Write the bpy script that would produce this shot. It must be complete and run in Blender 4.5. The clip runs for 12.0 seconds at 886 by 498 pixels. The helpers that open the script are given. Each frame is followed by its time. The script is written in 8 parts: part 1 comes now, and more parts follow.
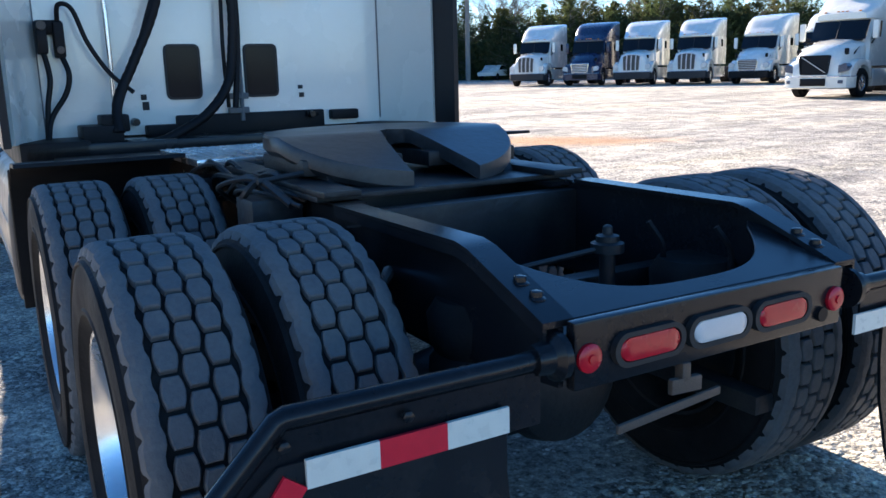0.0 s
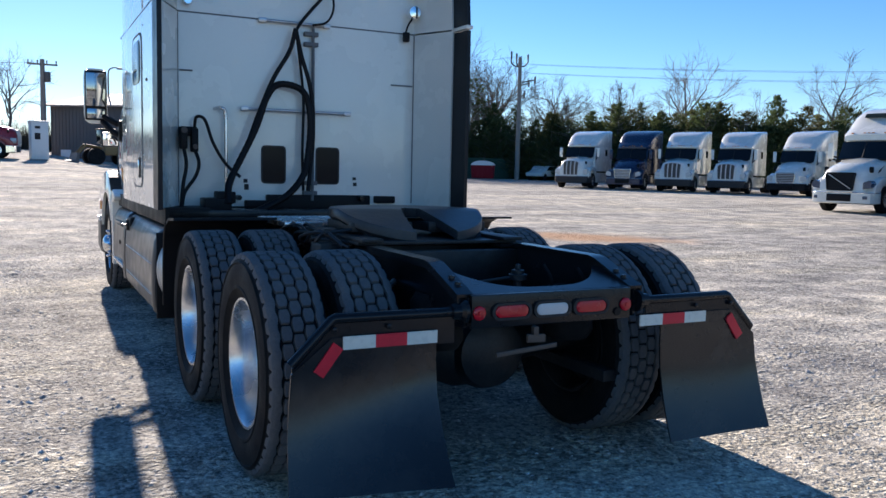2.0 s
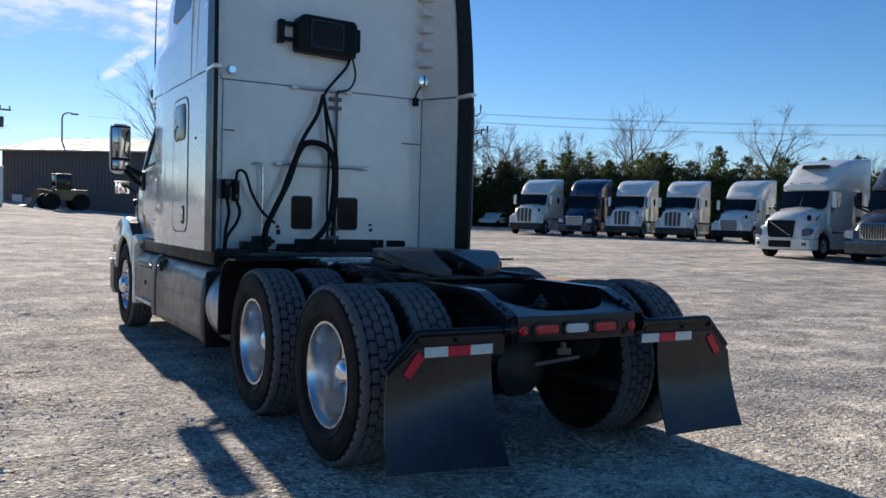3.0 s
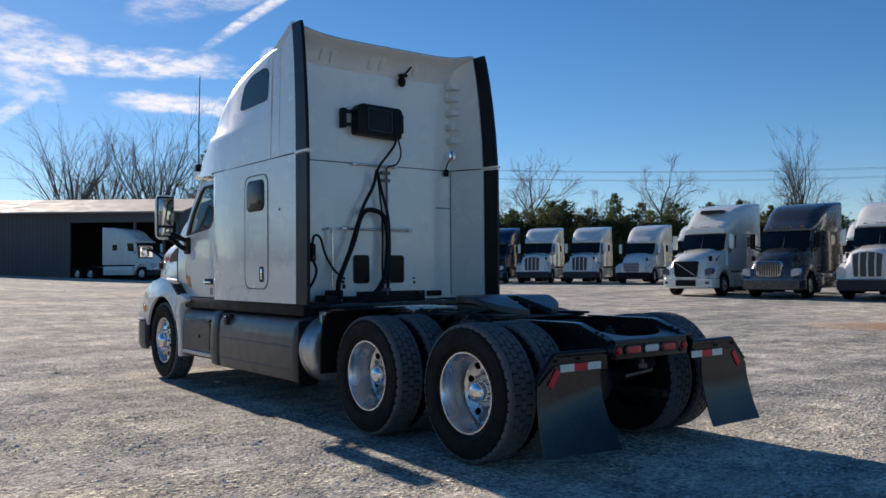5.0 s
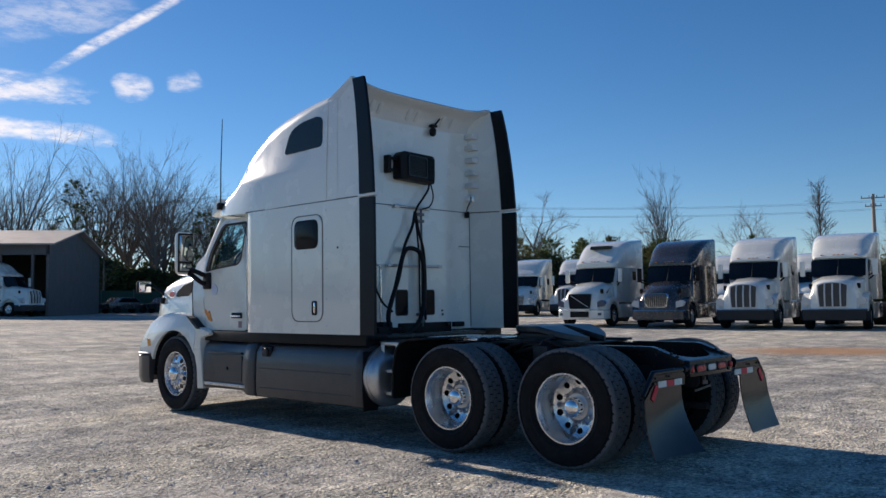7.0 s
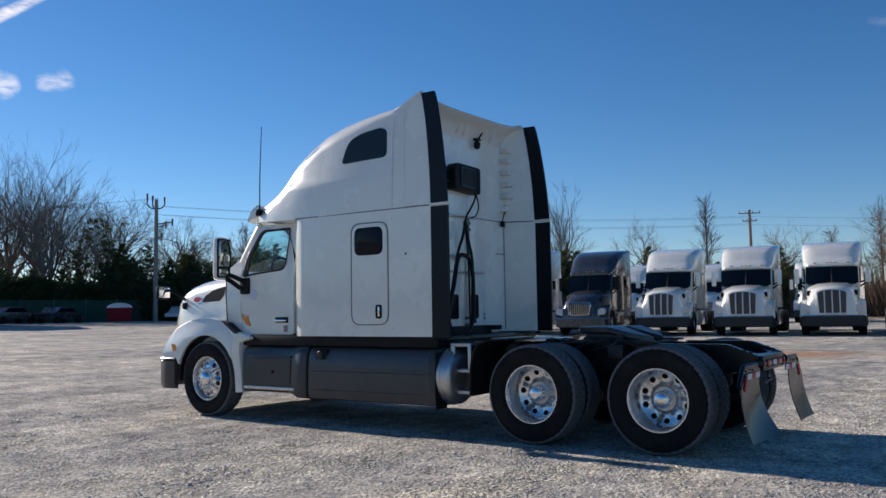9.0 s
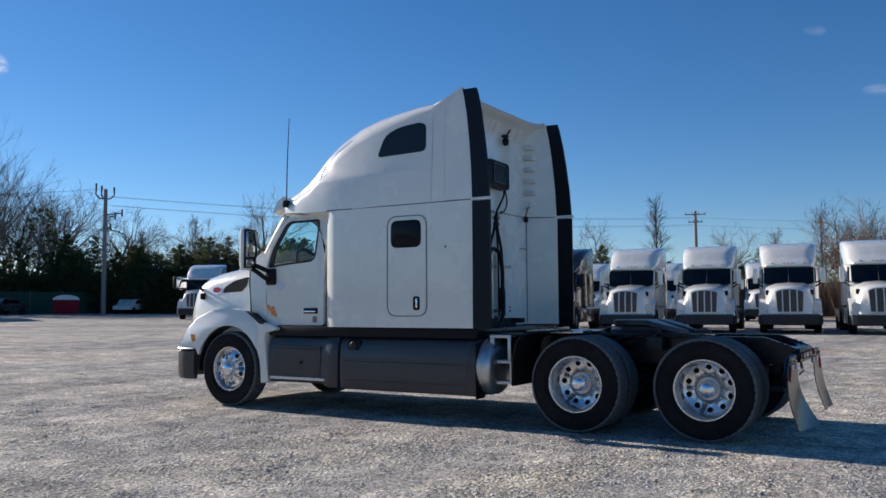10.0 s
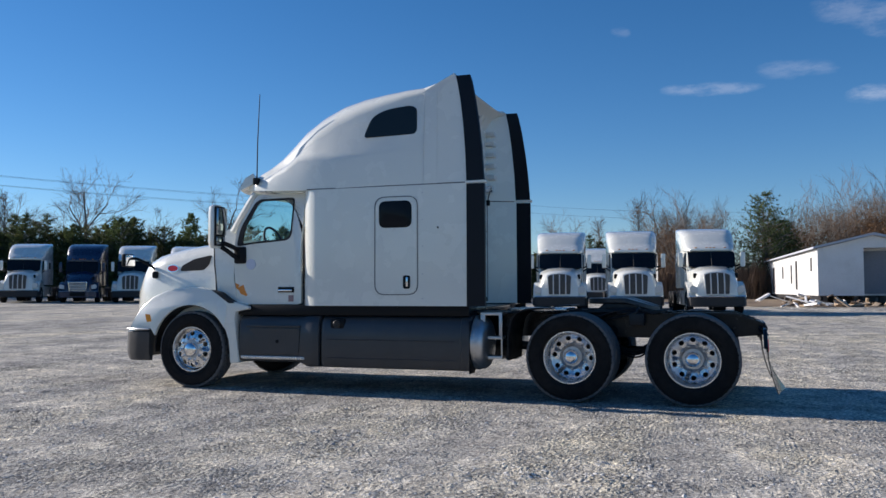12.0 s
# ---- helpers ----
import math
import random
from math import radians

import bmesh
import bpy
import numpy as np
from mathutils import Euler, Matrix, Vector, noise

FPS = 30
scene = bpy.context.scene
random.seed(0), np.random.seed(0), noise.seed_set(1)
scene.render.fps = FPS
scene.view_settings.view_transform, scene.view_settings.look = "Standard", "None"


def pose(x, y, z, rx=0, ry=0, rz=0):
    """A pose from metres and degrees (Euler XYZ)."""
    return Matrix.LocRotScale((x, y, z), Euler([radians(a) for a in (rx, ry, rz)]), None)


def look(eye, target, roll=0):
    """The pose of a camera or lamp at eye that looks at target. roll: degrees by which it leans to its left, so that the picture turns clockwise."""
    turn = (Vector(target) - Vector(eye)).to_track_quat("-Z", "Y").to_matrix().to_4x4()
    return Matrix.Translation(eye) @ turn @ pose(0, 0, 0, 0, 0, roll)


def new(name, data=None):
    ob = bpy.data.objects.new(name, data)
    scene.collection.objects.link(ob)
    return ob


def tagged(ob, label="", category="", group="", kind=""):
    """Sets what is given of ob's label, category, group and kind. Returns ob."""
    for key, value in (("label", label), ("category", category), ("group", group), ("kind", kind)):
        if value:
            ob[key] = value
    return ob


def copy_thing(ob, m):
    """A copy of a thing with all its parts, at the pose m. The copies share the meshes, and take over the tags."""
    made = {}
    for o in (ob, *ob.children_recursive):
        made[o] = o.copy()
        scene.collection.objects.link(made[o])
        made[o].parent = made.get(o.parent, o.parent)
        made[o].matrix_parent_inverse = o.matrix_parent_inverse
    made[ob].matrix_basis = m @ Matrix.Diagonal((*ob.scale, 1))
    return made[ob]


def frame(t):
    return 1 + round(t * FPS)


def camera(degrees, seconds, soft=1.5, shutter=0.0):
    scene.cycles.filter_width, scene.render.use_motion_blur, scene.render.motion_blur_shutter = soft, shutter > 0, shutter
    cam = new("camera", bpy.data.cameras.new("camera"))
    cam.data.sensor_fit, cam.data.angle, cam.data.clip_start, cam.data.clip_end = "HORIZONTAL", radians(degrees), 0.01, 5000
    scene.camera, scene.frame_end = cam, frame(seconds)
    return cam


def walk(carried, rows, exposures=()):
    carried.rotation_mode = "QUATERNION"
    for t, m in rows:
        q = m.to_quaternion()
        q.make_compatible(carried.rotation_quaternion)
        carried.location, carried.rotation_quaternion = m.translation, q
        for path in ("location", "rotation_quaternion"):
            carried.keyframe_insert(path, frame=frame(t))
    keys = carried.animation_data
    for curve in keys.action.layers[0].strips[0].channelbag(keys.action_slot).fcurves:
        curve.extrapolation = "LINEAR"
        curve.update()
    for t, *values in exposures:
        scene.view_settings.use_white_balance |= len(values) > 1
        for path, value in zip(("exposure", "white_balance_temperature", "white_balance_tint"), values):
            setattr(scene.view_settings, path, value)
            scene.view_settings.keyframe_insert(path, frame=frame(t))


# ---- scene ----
cam = camera(56.0, 12.0)
PATH = [
    (0, (-1.454, -1.937, 1.343), (-0.463, -0.248, 0.936), -1.5),
    (0.5, (-1.574, -2.397, 1.313), (-0.66, -0.654, 0.953), -0.8),
    (1, (-1.769, -2.866, 1.322), (-0.895, -1.093, 1.02), 0.1),
    (1.5, (-1.944, -3.273, 1.341), (-1.07, -1.491, 1.093), 0.9),
    (2, (-2.107, -3.657, 1.37), (-1.196, -1.886, 1.187), 1.3),
    (2.5, (-2.487, -4.01, 1.388), (-1.526, -2.26, 1.265), 1.5),
    (3, (-3.002, -4.241, 1.369), (-1.983, -2.521, 1.299), 1.5),
    (3.5, (-3.55, -4.429, 1.388), (-2.481, -2.739, 1.363), 1.2),
    (5.3, (-5.351, -4.641, 1.367), (-4.087, -3.092, 1.431), -0.7),
    (5.5, (-5.594, -4.583, 1.361), (-4.303, -3.057, 1.43), -0.8),
    (6, (-6.098, -4.417, 1.38), (-4.748, -2.944, 1.468), -0.9),
    (6.5, (-6.596, -4.272, 1.38), (-5.189, -2.855, 1.491), -0.8),
    (7, (-7.024, -4.002, 1.392), (-5.556, -2.65, 1.521), -0.8),
    (7.2, (-7.19, -3.895, 1.349), (-5.698, -2.571, 1.492), -0.7),
    (8.8, (-8.497, -2.934, 1.356), (-6.871, -1.779, 1.505), -1.0),
    (9, (-8.659, -2.801, 1.348), (-7.02, -1.663, 1.497), -0.9),
    (9.5, (-9.008, -2.381, 1.342), (-7.337, -1.291, 1.487), -0.5),
    (10, (-9.401, -2.0, 1.309), (-7.69, -0.974, 1.448), -0.3),
    (10.5, (-9.695, -1.574, 1.273), (-7.932, -0.637, 1.399), -0.1),
    (11, (-9.993, -1.158, 1.251), (-8.178, -0.326, 1.364), 0.0),
    (11.5, (-10.266, -0.75, 1.234), (-8.409, -0.016, 1.337), 0.0),
    (12, (-10.523, -0.334, 1.261), (-8.63, 0.305, 1.359), -0.2),
]
# exposure: bright at the start, a little darker later
walk(cam, [(t, look(eye, target, roll)) for t, eye, target, roll in PATH],
     exposures=[(0.0, 1.80, 7150, 18), (0.5, 1.56, 6750, 18), (1.0, 1.34, 6650, 18), (1.5, 1.10, 6650, 18), (2.0, 0.90, 6800, 18), (2.5, 0.66, 6900, 18), (3.5, 0.43, 7000, 18), (6.0, 0.30, 7000, 17), (9.0, 0.33, 6800, 17), (12.0, 0.36, 6500, 15)])

# ---- world and sun ----
SUN_EL, SUN_AZ = radians(21), radians(4)
world = bpy.data.worlds.new("sky")
scene.world = world
world.use_nodes = True
wn, wl = world.node_tree.nodes, world.node_tree.links
wn.clear()
w_out, w_bg = wn.new("ShaderNodeOutputWorld"), wn.new("ShaderNodeBackground")
w_sky = wn.new("ShaderNodeTexSky")
w_sky.sky_type, w_sky.sun_disc = "NISHITA", False
w_sky.sun_elevation, w_sky.sun_rotation = SUN_EL, SUN_AZ
w_sky.altitude, w_sky.air_density, w_sky.dust_density, w_sky.ozone_density = 300, 0.9, 0.05, 4.5
w_bg.inputs["Strength"].default_value = 0.089
wl.new(w_bg.outputs[0], w_out.inputs[0])

# thin clouds low over the sunny side of the sky
w_co = wn.new("ShaderNodeTexCoord")


def sky_math(kind, *values, clamp=False):
    """One arithmetic step on numbers or sockets."""
    n = wn.new("ShaderNodeMath")
    n.operation, n.use_clamp = kind, clamp
    for k, v in enumerate(values):
        if isinstance(v, (int, float)):
            n.inputs[k].default_value = v
        else:
            wl.new(v, n.inputs[k])
    return n.outputs[0]


def aim(az, el):
    return Vector((math.sin(radians(az)) * math.cos(radians(el)), math.cos(radians(az)) * math.cos(radians(el)), math.sin(radians(el))))


def sky_range(src, a, b):
    n = wn.new("ShaderNodeMapRange")
    n.interpolation_type = "SMOOTHSTEP"
    n.inputs["From Min"].default_value, n.inputs["From Max"].default_value = a, b
    wl.new(src, n.inputs["Value"])
    return n.outputs[0]


def sky_noise(scale, size, shift, detail=7, rough=0.55):
    mp = wn.new("ShaderNodeMapping")
    mp.inputs["Scale"].default_value, mp.inputs["Location"].default_value = scale, shift
    t = wn.new("ShaderNodeTexNoise")
    t.inputs["Scale"].default_value, t.inputs["Detail"].default_value, t.inputs["Roughness"].default_value = size, detail, rough
    wl.new(w_co.outputs["Generated"], mp.inputs[0])
    wl.new(mp.outputs[0], t.inputs["Vector"])
    return t.outputs["Fac"]


ragged = sky_math("SUBTRACT", sky_noise((5, 5, 16), 4.0, (0.35, 0.1, 0.55), 8, 0.62), 0.5)
wispy = sky_range(sky_noise((9, 9, 26), 3.0, (1.3, 0.4, 0.2), 8, 0.65), 0.34, 0.62)


def streak(az0, el0, az1, el1, width, density, rough=1.0):
    """One band of cloud between two bearings, soft and ragged, its width in degrees."""
    p, q = aim(az0, el0), aim(az1, el1)
    mid, along = (p + q).normalized(), (q - p).normalized()
    half = (q - p).length / 2

    def dot(axis):
        n = wn.new("ShaderNodeVectorMath")
        n.operation = "DOT_PRODUCT"
        n.inputs[1].default_value = axis
        wl.new(w_co.outputs["Generated"], n.inputs[0])
        return n.outputs["Value"]

    across = sky_math("ADD", dot(p.cross(q).normalized()), sky_math("MULTIPLY", ragged, radians(width) * 2.2 * rough))
    u = sky_math("DIVIDE", across, radians(width))
    v = sky_math("DIVIDE", sky_math("ADD", sky_math("SUBTRACT", dot(along), mid.dot(along)), sky_math("MULTIPLY", ragged, half * 0.9)), half * 1.05)
    d = sky_math("ADD", sky_math("MULTIPLY", u, u), sky_math("POWER", sky_math("ABSOLUTE", v), 4.0))
    here = sky_math("GREATER_THAN", dot(mid), 0.6)
    body = sky_math("MULTIPLY", sky_range(d, 1.7, -0.25), here)
    return sky_math("MULTIPLY", sky_math("MULTIPLY", body, density), sky_math("MULTIPLY_ADD", wispy, 0.85, 0.15))


cover = streak(21.9, 14.7, 30.2, 20.2, 0.33, 0.95, 0.35)
for row in ((9.0, 12.9, 23.6, 13.6, 0.85, 0.95), (6.0, 15.8, 16.6, 13.3, 0.75, 0.6), (16.4, 11.0, 25.3, 10.8, 0.62, 0.95), (25.7, 14.0, 27.9, 14.2, 0.75, 0.75),
            (28.9, 14.4, 31.0, 14.8, 0.55, 0.6), (17.0, 16.6, 26.2, 18.9, 1.1, 0.40), (8.0, 11.2, 13.2, 11.4, 0.5, 0.5), (8.4, 8.4, 12.2, 11.4, 0.40, 0.7),
            (8.6, 14.0, 13.2, 10.9, 0.75, 0.75), (0.5, 12.0, 13.0, 13.8, 1.6, 0.5), (4.0, 17.0, 22.0, 20.0, 1.4, 0.3),
            (86.6, 13.0, 92.2, 12.9, 0.34, 0.16), (92.4, 13.9, 96.7, 13.7, 0.48, 0.11), (97.5, 11.8, 101.5, 11.9, 0.45, 0.22), (95.8, 17.4, 101.0, 15.8, 0.8, 0.12), (83.0, 17.1, 84.2, 16.9, 0.3, 0.07)):
    cover = sky_math("MAXIMUM", cover, streak(*row))
cover = sky_math("MINIMUM", cover, 1.0)
w_mix = wn.new("ShaderNodeMixRGB")
w_mix.inputs[2].default_value = (9.0, 9.2, 9.6, 1)
w_hue = wn.new("ShaderNodeHueSaturation")
w_hue.inputs["Saturation"].default_value = 1.2
wl.new(w_sky.outputs[0], w_hue.inputs["Color"])
wl.new(w_hue.outputs[0], w_mix.inputs[1])
wl.new(cover, w_mix.inputs[0])
wl.new(w_mix.outputs[0], w_bg.inputs[0])

sun = new("sun", bpy.data.lights.new("sun", "SUN"))
sun.data.energy, sun.data.angle, sun.data.color = 5.0, radians(0.6), (1.0, 0.935, 0.84)
toward = Vector((math.sin(SUN_AZ) * math.cos(SUN_EL), math.cos(SUN_AZ) * math.cos(SUN_EL), math.sin(SUN_EL)))
sun.matrix_world = look((toward * 60), (0, 0, 0))


# ---- materials ----
def mat(name, color, rough=0.5, metal=0.0, vary=0.06, scale=6.0, bump=0.0, bump_scale=60.0, coat=0.0, spread=0.0, dirt=None, dirt_amount=0.0, dirt_scale=3.0, spec=0.5):
    """A surface with grain at two scales, optional dirt, relief and per-object spread."""
    m = bpy.data.materials.new(name)
    m.use_nodes = True
    n, l = m.node_tree.nodes, m.node_tree.links
    b = n["Principled BSDF"]
    b.inputs["Metallic"].default_value = metal
    b.inputs["Coat Weight"].default_value = coat
    b.inputs["Coat Roughness"].default_value = 0.06
    b.inputs["Specular IOR Level"].default_value = spec
    co = n.new("ShaderNodeTexCoord")
    big = n.new("ShaderNodeTexNoise")
    big.inputs["Scale"].default_value, big.inputs["Detail"].default_value = scale, 5
    fine = n.new("ShaderNodeTexNoise")
    fine.inputs["Scale"].default_value, fine.inputs["Detail"].default_value = scale * 14, 3
    for t in (big, fine):
        l.new(co.outputs["Object"], t.inputs["Vector"])
    add = n.new("ShaderNodeMath")
    add.operation = "ADD"
    l.new(big.outputs["Fac"], add.inputs[0])
    l.new(fine.outputs["Fac"], add.inputs[1])
    rng = n.new("ShaderNodeMapRange")
    rng.inputs["From Min"].default_value, rng.inputs["From Max"].default_value = 0.6, 1.4
    rng.inputs["To Min"].default_value, rng.inputs["To Max"].default_value = 1 - vary, 1 + vary
    l.new(add.outputs[0], rng.inputs["Value"])
    last = rng.outputs[0]
    if spread:
        info = n.new("ShaderNodeObjectInfo")
        r2 = n.new("ShaderNodeMapRange")
        r2.inputs["To Min"].default_value, r2.inputs["To Max"].default_value = 1 - spread, 1 + spread
        l.new(info.outputs["Random"], r2.inputs["Value"])
        m2 = n.new("ShaderNodeMath")
        m2.operation = "MULTIPLY"
        l.new(last, m2.inputs[0])
        l.new(r2.outputs[0], m2.inputs[1])
        last = m2.outputs[0]
    mul = n.new("ShaderNodeVectorMath")
    mul.operation = "SCALE"
    mul.inputs[0].default_value = color[:3]
    l.new(last, mul.inputs["Scale"])
    col = mul.outputs[0]
    if dirt:
        dn = n.new("ShaderNodeTexNoise")
        dn.inputs["Scale"].default_value, dn.inputs["Detail"].default_value, dn.inputs["Roughness"].default_value = dirt_scale, 8, 0.65
        l.new(co.outputs["Object"], dn.inputs["Vector"])
        dr = n.new("ShaderNodeMapRange")
        dr.inputs["From Min"].default_value, dr.inputs["From Max"].default_value = 0.45, 0.75
        dr.inputs["To Max"].default_value = dirt_amount
        l.new(dn.outputs["Fac"], dr.inputs["Value"])
        mx = n.new("ShaderNodeMixRGB")
        mx.inputs[2].default_value = (*dirt[:3], 1)
        l.new(dr.outputs[0], mx.inputs[0])
        l.new(col, mx.inputs[1])
        col = mx.outputs[0]
    l.new(col, b.inputs["Base Color"])
    rr = n.new("ShaderNodeMapRange")
    rr.inputs["From Min"].default_value, rr.inputs["From Max"].default_value = 0.3, 0.7
    rr.inputs["To Min"].default_value, rr.inputs["To Max"].default_value = max(0.02, rough * 0.82), min(1, rough * 1.18)
    l.new(big.outputs["Fac"], rr.inputs["Value"])
    l.new(rr.outputs[0], b.inputs["Roughness"])
    if bump:
        bn = n.new("ShaderNodeTexNoise")
        bn.inputs["Scale"].default_value, bn.inputs["Detail"].default_value = bump_scale, 4
        l.new(co.outputs["Object"], bn.inputs["Vector"])
        bp = n.new("ShaderNodeBump")
        bp.inputs["Strength"].default_value, bp.inputs["Distance"].default_value = min(1, bump), 0.01
        l.new(bn.outputs["Fac"], bp.inputs["Height"])
        l.new(bp.outputs[0], b.inputs["Normal"])
    return m


def glass(name, color, rough=0.02):
    """Tinted glass: part gloss, part clear."""
    m = bpy.data.materials.new(name)
    m.use_nodes = True
    n, l = m.node_tree.nodes, m.node_tree.links
    n.clear()
    out = n.new("ShaderNodeOutputMaterial")
    tr = n.new("ShaderNodeBsdfTransparent")
    tr.inputs[0].default_value = (*color, 1)
    gl = n.new("ShaderNodeBsdfGlossy")
    gl.inputs["Roughness"].default_value = rough
    lw = n.new("ShaderNodeLayerWeight")
    pw = n.new("ShaderNodeMath")
    pw.operation = "POWER"
    pw.inputs[1].default_value = 5.0
    l.new(lw.outputs["Facing"], pw.inputs[0])
    fr = n.new("ShaderNodeMath")
    fr.operation = "MULTIPLY_ADD"
    fr.inputs[1].default_value, fr.inputs[2].default_value = 0.7, 0.045
    l.new(pw.outputs[0], fr.inputs[0])
    mx = n.new("ShaderNodeMixShader")
    l.new(fr.outputs[0], mx.inputs[0])
    l.new(tr.outputs[0], mx.inputs[1])
    l.new(gl.outputs[0], mx.inputs[2])
    l.new(mx.outputs[0], out.inputs[0])
    return m


M_WHITE = mat("white_paint", (0.775, 0.785, 0.72), 0.26, coat=1.0, vary=0.015, scale=3.0, dirt=(0.62, 0.60, 0.54), dirt_amount=0.02, dirt_scale=1.0)
M_WHITE_IN = mat("white_gelcoat", (0.72, 0.73, 0.70), 0.42, vary=0.03, dirt=(0.45, 0.43, 0.39), dirt_amount=0.2, dirt_scale=2.2)
M_GREY = mat("grey_metallic_paint", (0.047, 0.048, 0.051), 0.40, metal=0.3, coat=0.22, vary=0.08, dirt=(0.17, 0.16, 0.145), dirt_amount=0.09, dirt_scale=2.5)
M_BLACK = mat("black_painted_steel", (0.009, 0.010, 0.012), 0.24, vary=0.3, bump=0.04, dirt=(0.10, 0.09, 0.08), dirt_amount=0.08, dirt_scale=5, spec=0.32)
M_PLASTIC = mat("black_plastic", (0.007, 0.0075, 0.009), 0.5, vary=0.2, bump=0.06, spec=0.2)
M_FLAP = mat("black_flap_plastic", (0.012, 0.012, 0.013), 0.19, vary=0.2, dirt=(0.09, 0.085, 0.075), dirt_amount=0.25, dirt_scale=3)
M_GREASE = mat("greasy_black_steel", (0.014, 0.015, 0.017), 0.45, metal=0.2, vary=0.4, bump=0.25, bump_scale=40, dirt=(0.08, 0.068, 0.055), dirt_amount=0.35, dirt_scale=7)
M_PLATE = mat("dusty_greased_plate", (0.040, 0.041, 0.044), 0.36, metal=0.3, vary=0.3, scale=4, bump=0.12, bump_scale=30, dirt=(0.13, 0.12, 0.105), dirt_amount=0.4, dirt_scale=4)
M_RUBBER = mat("tyre_rubber", (0.008, 0.008, 0.0085), 0.75, vary=0.15, bump=0.2, bump_scale=90, spec=0.2, dirt=(0.07, 0.065, 0.06), dirt_amount=0.22, dirt_scale=5)
M_TREAD = mat("worn_tread_rubber", (0.115, 0.115, 0.117), 0.85, vary=0.18, bump=0.35, bump_scale=70, dirt=(0.20, 0.19, 0.17), dirt_amount=0.6, dirt_scale=6)
M_ALU = mat("polished_aluminium", (0.78, 0.78, 0.78), 0.26, metal=0.94, vary=0.07, bump=0.03, dirt=(0.38, 0.36, 0.33), dirt_amount=0.3, dirt_scale=6)
M_ALU2 = mat("brushed_aluminium", (0.58, 0.59, 0.60), 0.38, metal=0.9, vary=0.1, bump=0.08, dirt=(0.30, 0.28, 0.25), dirt_amount=0.45, dirt_scale=6)
M_CHROME = mat("chrome", (0.85, 0.85, 0.86), 0.07, metal=1.0, vary=0.03)
M_RED = mat("red_lens", (0.62, 0.006, 0.018), 0.25, coat=0.15, vary=0.08, scale=20)
M_CLEAR = mat("white_lens", (0.62, 0.62, 0.60), 0.2, coat=0.5, vary=0.06, scale=20)
M_AMBER = mat("amber_lens", (0.85, 0.30, 0.02), 0.2, coat=0.4, vary=0.08, scale=20)
M_TAPE_W = mat("white_reflective_tape", (0.74, 0.75, 0.66), 0.3, vary=0.07, scale=40)
M_TAPE_R = mat("red_reflective_tape", (0.75, 0.012, 0.035), 0.45, vary=0.1, scale=40)
M_DARKGLASS = mat("dark_tinted_glass", (0.006, 0.008, 0.011), 0.04, vary=0.1, spec=0.35)
M_PRIVACY = mat("privacy_glass", (0.010, 0.013, 0.017), 0.10, vary=0.1, spec=0.12)
M_EXT = mat("black_rubber_extender", (0.007, 0.009, 0.014), 0.34, vary=0.15, spec=0.22)
M_GLASS = glass("door_glass", (0.78, 0.93, 0.91))
M_SEAL = mat("grey_rubber_seal", (0.14, 0.145, 0.15), 0.7, vary=0.15)
M_SEAM = mat("dark_seal", (0.02, 0.02, 0.02), 0.7, vary=0.2)
M_INTERIOR = mat("grey_cab_trim", (0.10, 0.10, 0.105), 0.7, vary=0.12, bump=0.1)
M_DECAL = mat("orange_decal", (0.85, 0.28, 0.04), 0.35, vary=0.06)
M_BLUE = mat("blue_paint", (0.006, 0.017, 0.055), 0.3, coat=0.4, vary=0.06)
M_GRAPHITE = mat("graphite_paint", (0.055, 0.055, 0.06), 0.26, metal=0.3, coat=0.7, vary=0.08)
M_REDPAINT = mat("red_paint", (0.32, 0.015, 0.02), 0.3, coat=0.5, vary=0.08)
M_RUST = mat("rusty_bare_steel", (0.11, 0.085, 0.07), 0.6, metal=0.3, vary=0.3, scale=20)
M_MIRROR = mat("mirror_glass", (0.36, 0.38, 0.40), 0.02, metal=1.0, vary=0.02)
M_BAR = mat("satin_bright_metal", (0.70, 0.69, 0.66), 0.5, metal=0.25, vary=0.05)
M_BUMPER = mat("dark_grey_bumper", (0.03, 0.03, 0.032), 0.5, vary=0.1, spec=0.3)
M_GRILLE = mat("grille_mesh", (0.11, 0.103, 0.095), 0.8, metal=0.0, spec=0.2, vary=0.2)


# ---- helpers for shapes ----
def finish(bm, name, material, parent=None, label="", smooth=40.0):
    """Link a bmesh as ONE mesh object, smooth but for its sharp edges."""
    bmesh.ops.recalc_face_normals(bm, faces=bm.faces[:])
    me = bpy.data.meshes.new(name)
    bm.to_mesh(me)
    bm.free()
    me.materials.append(material)
    if smooth:
        me.shade_smooth()
        me.set_sharp_from_angle(angle=radians(smooth))
    ob = new(name, me)
    if parent:
        ob.parent = parent
    if label:
        ob["label"] = label
    return ob


def part(name, bm, material, parent=None, label="", smooth=40.0):
    return finish(bm, name, material, parent, label, smooth)


def empty(name, loc=(0, 0, 0), turn=0.0, **tags):
    ob = new(name)
    ob.matrix_basis = pose(*loc, 0, 0, turn)
    return tagged(ob, **tags)


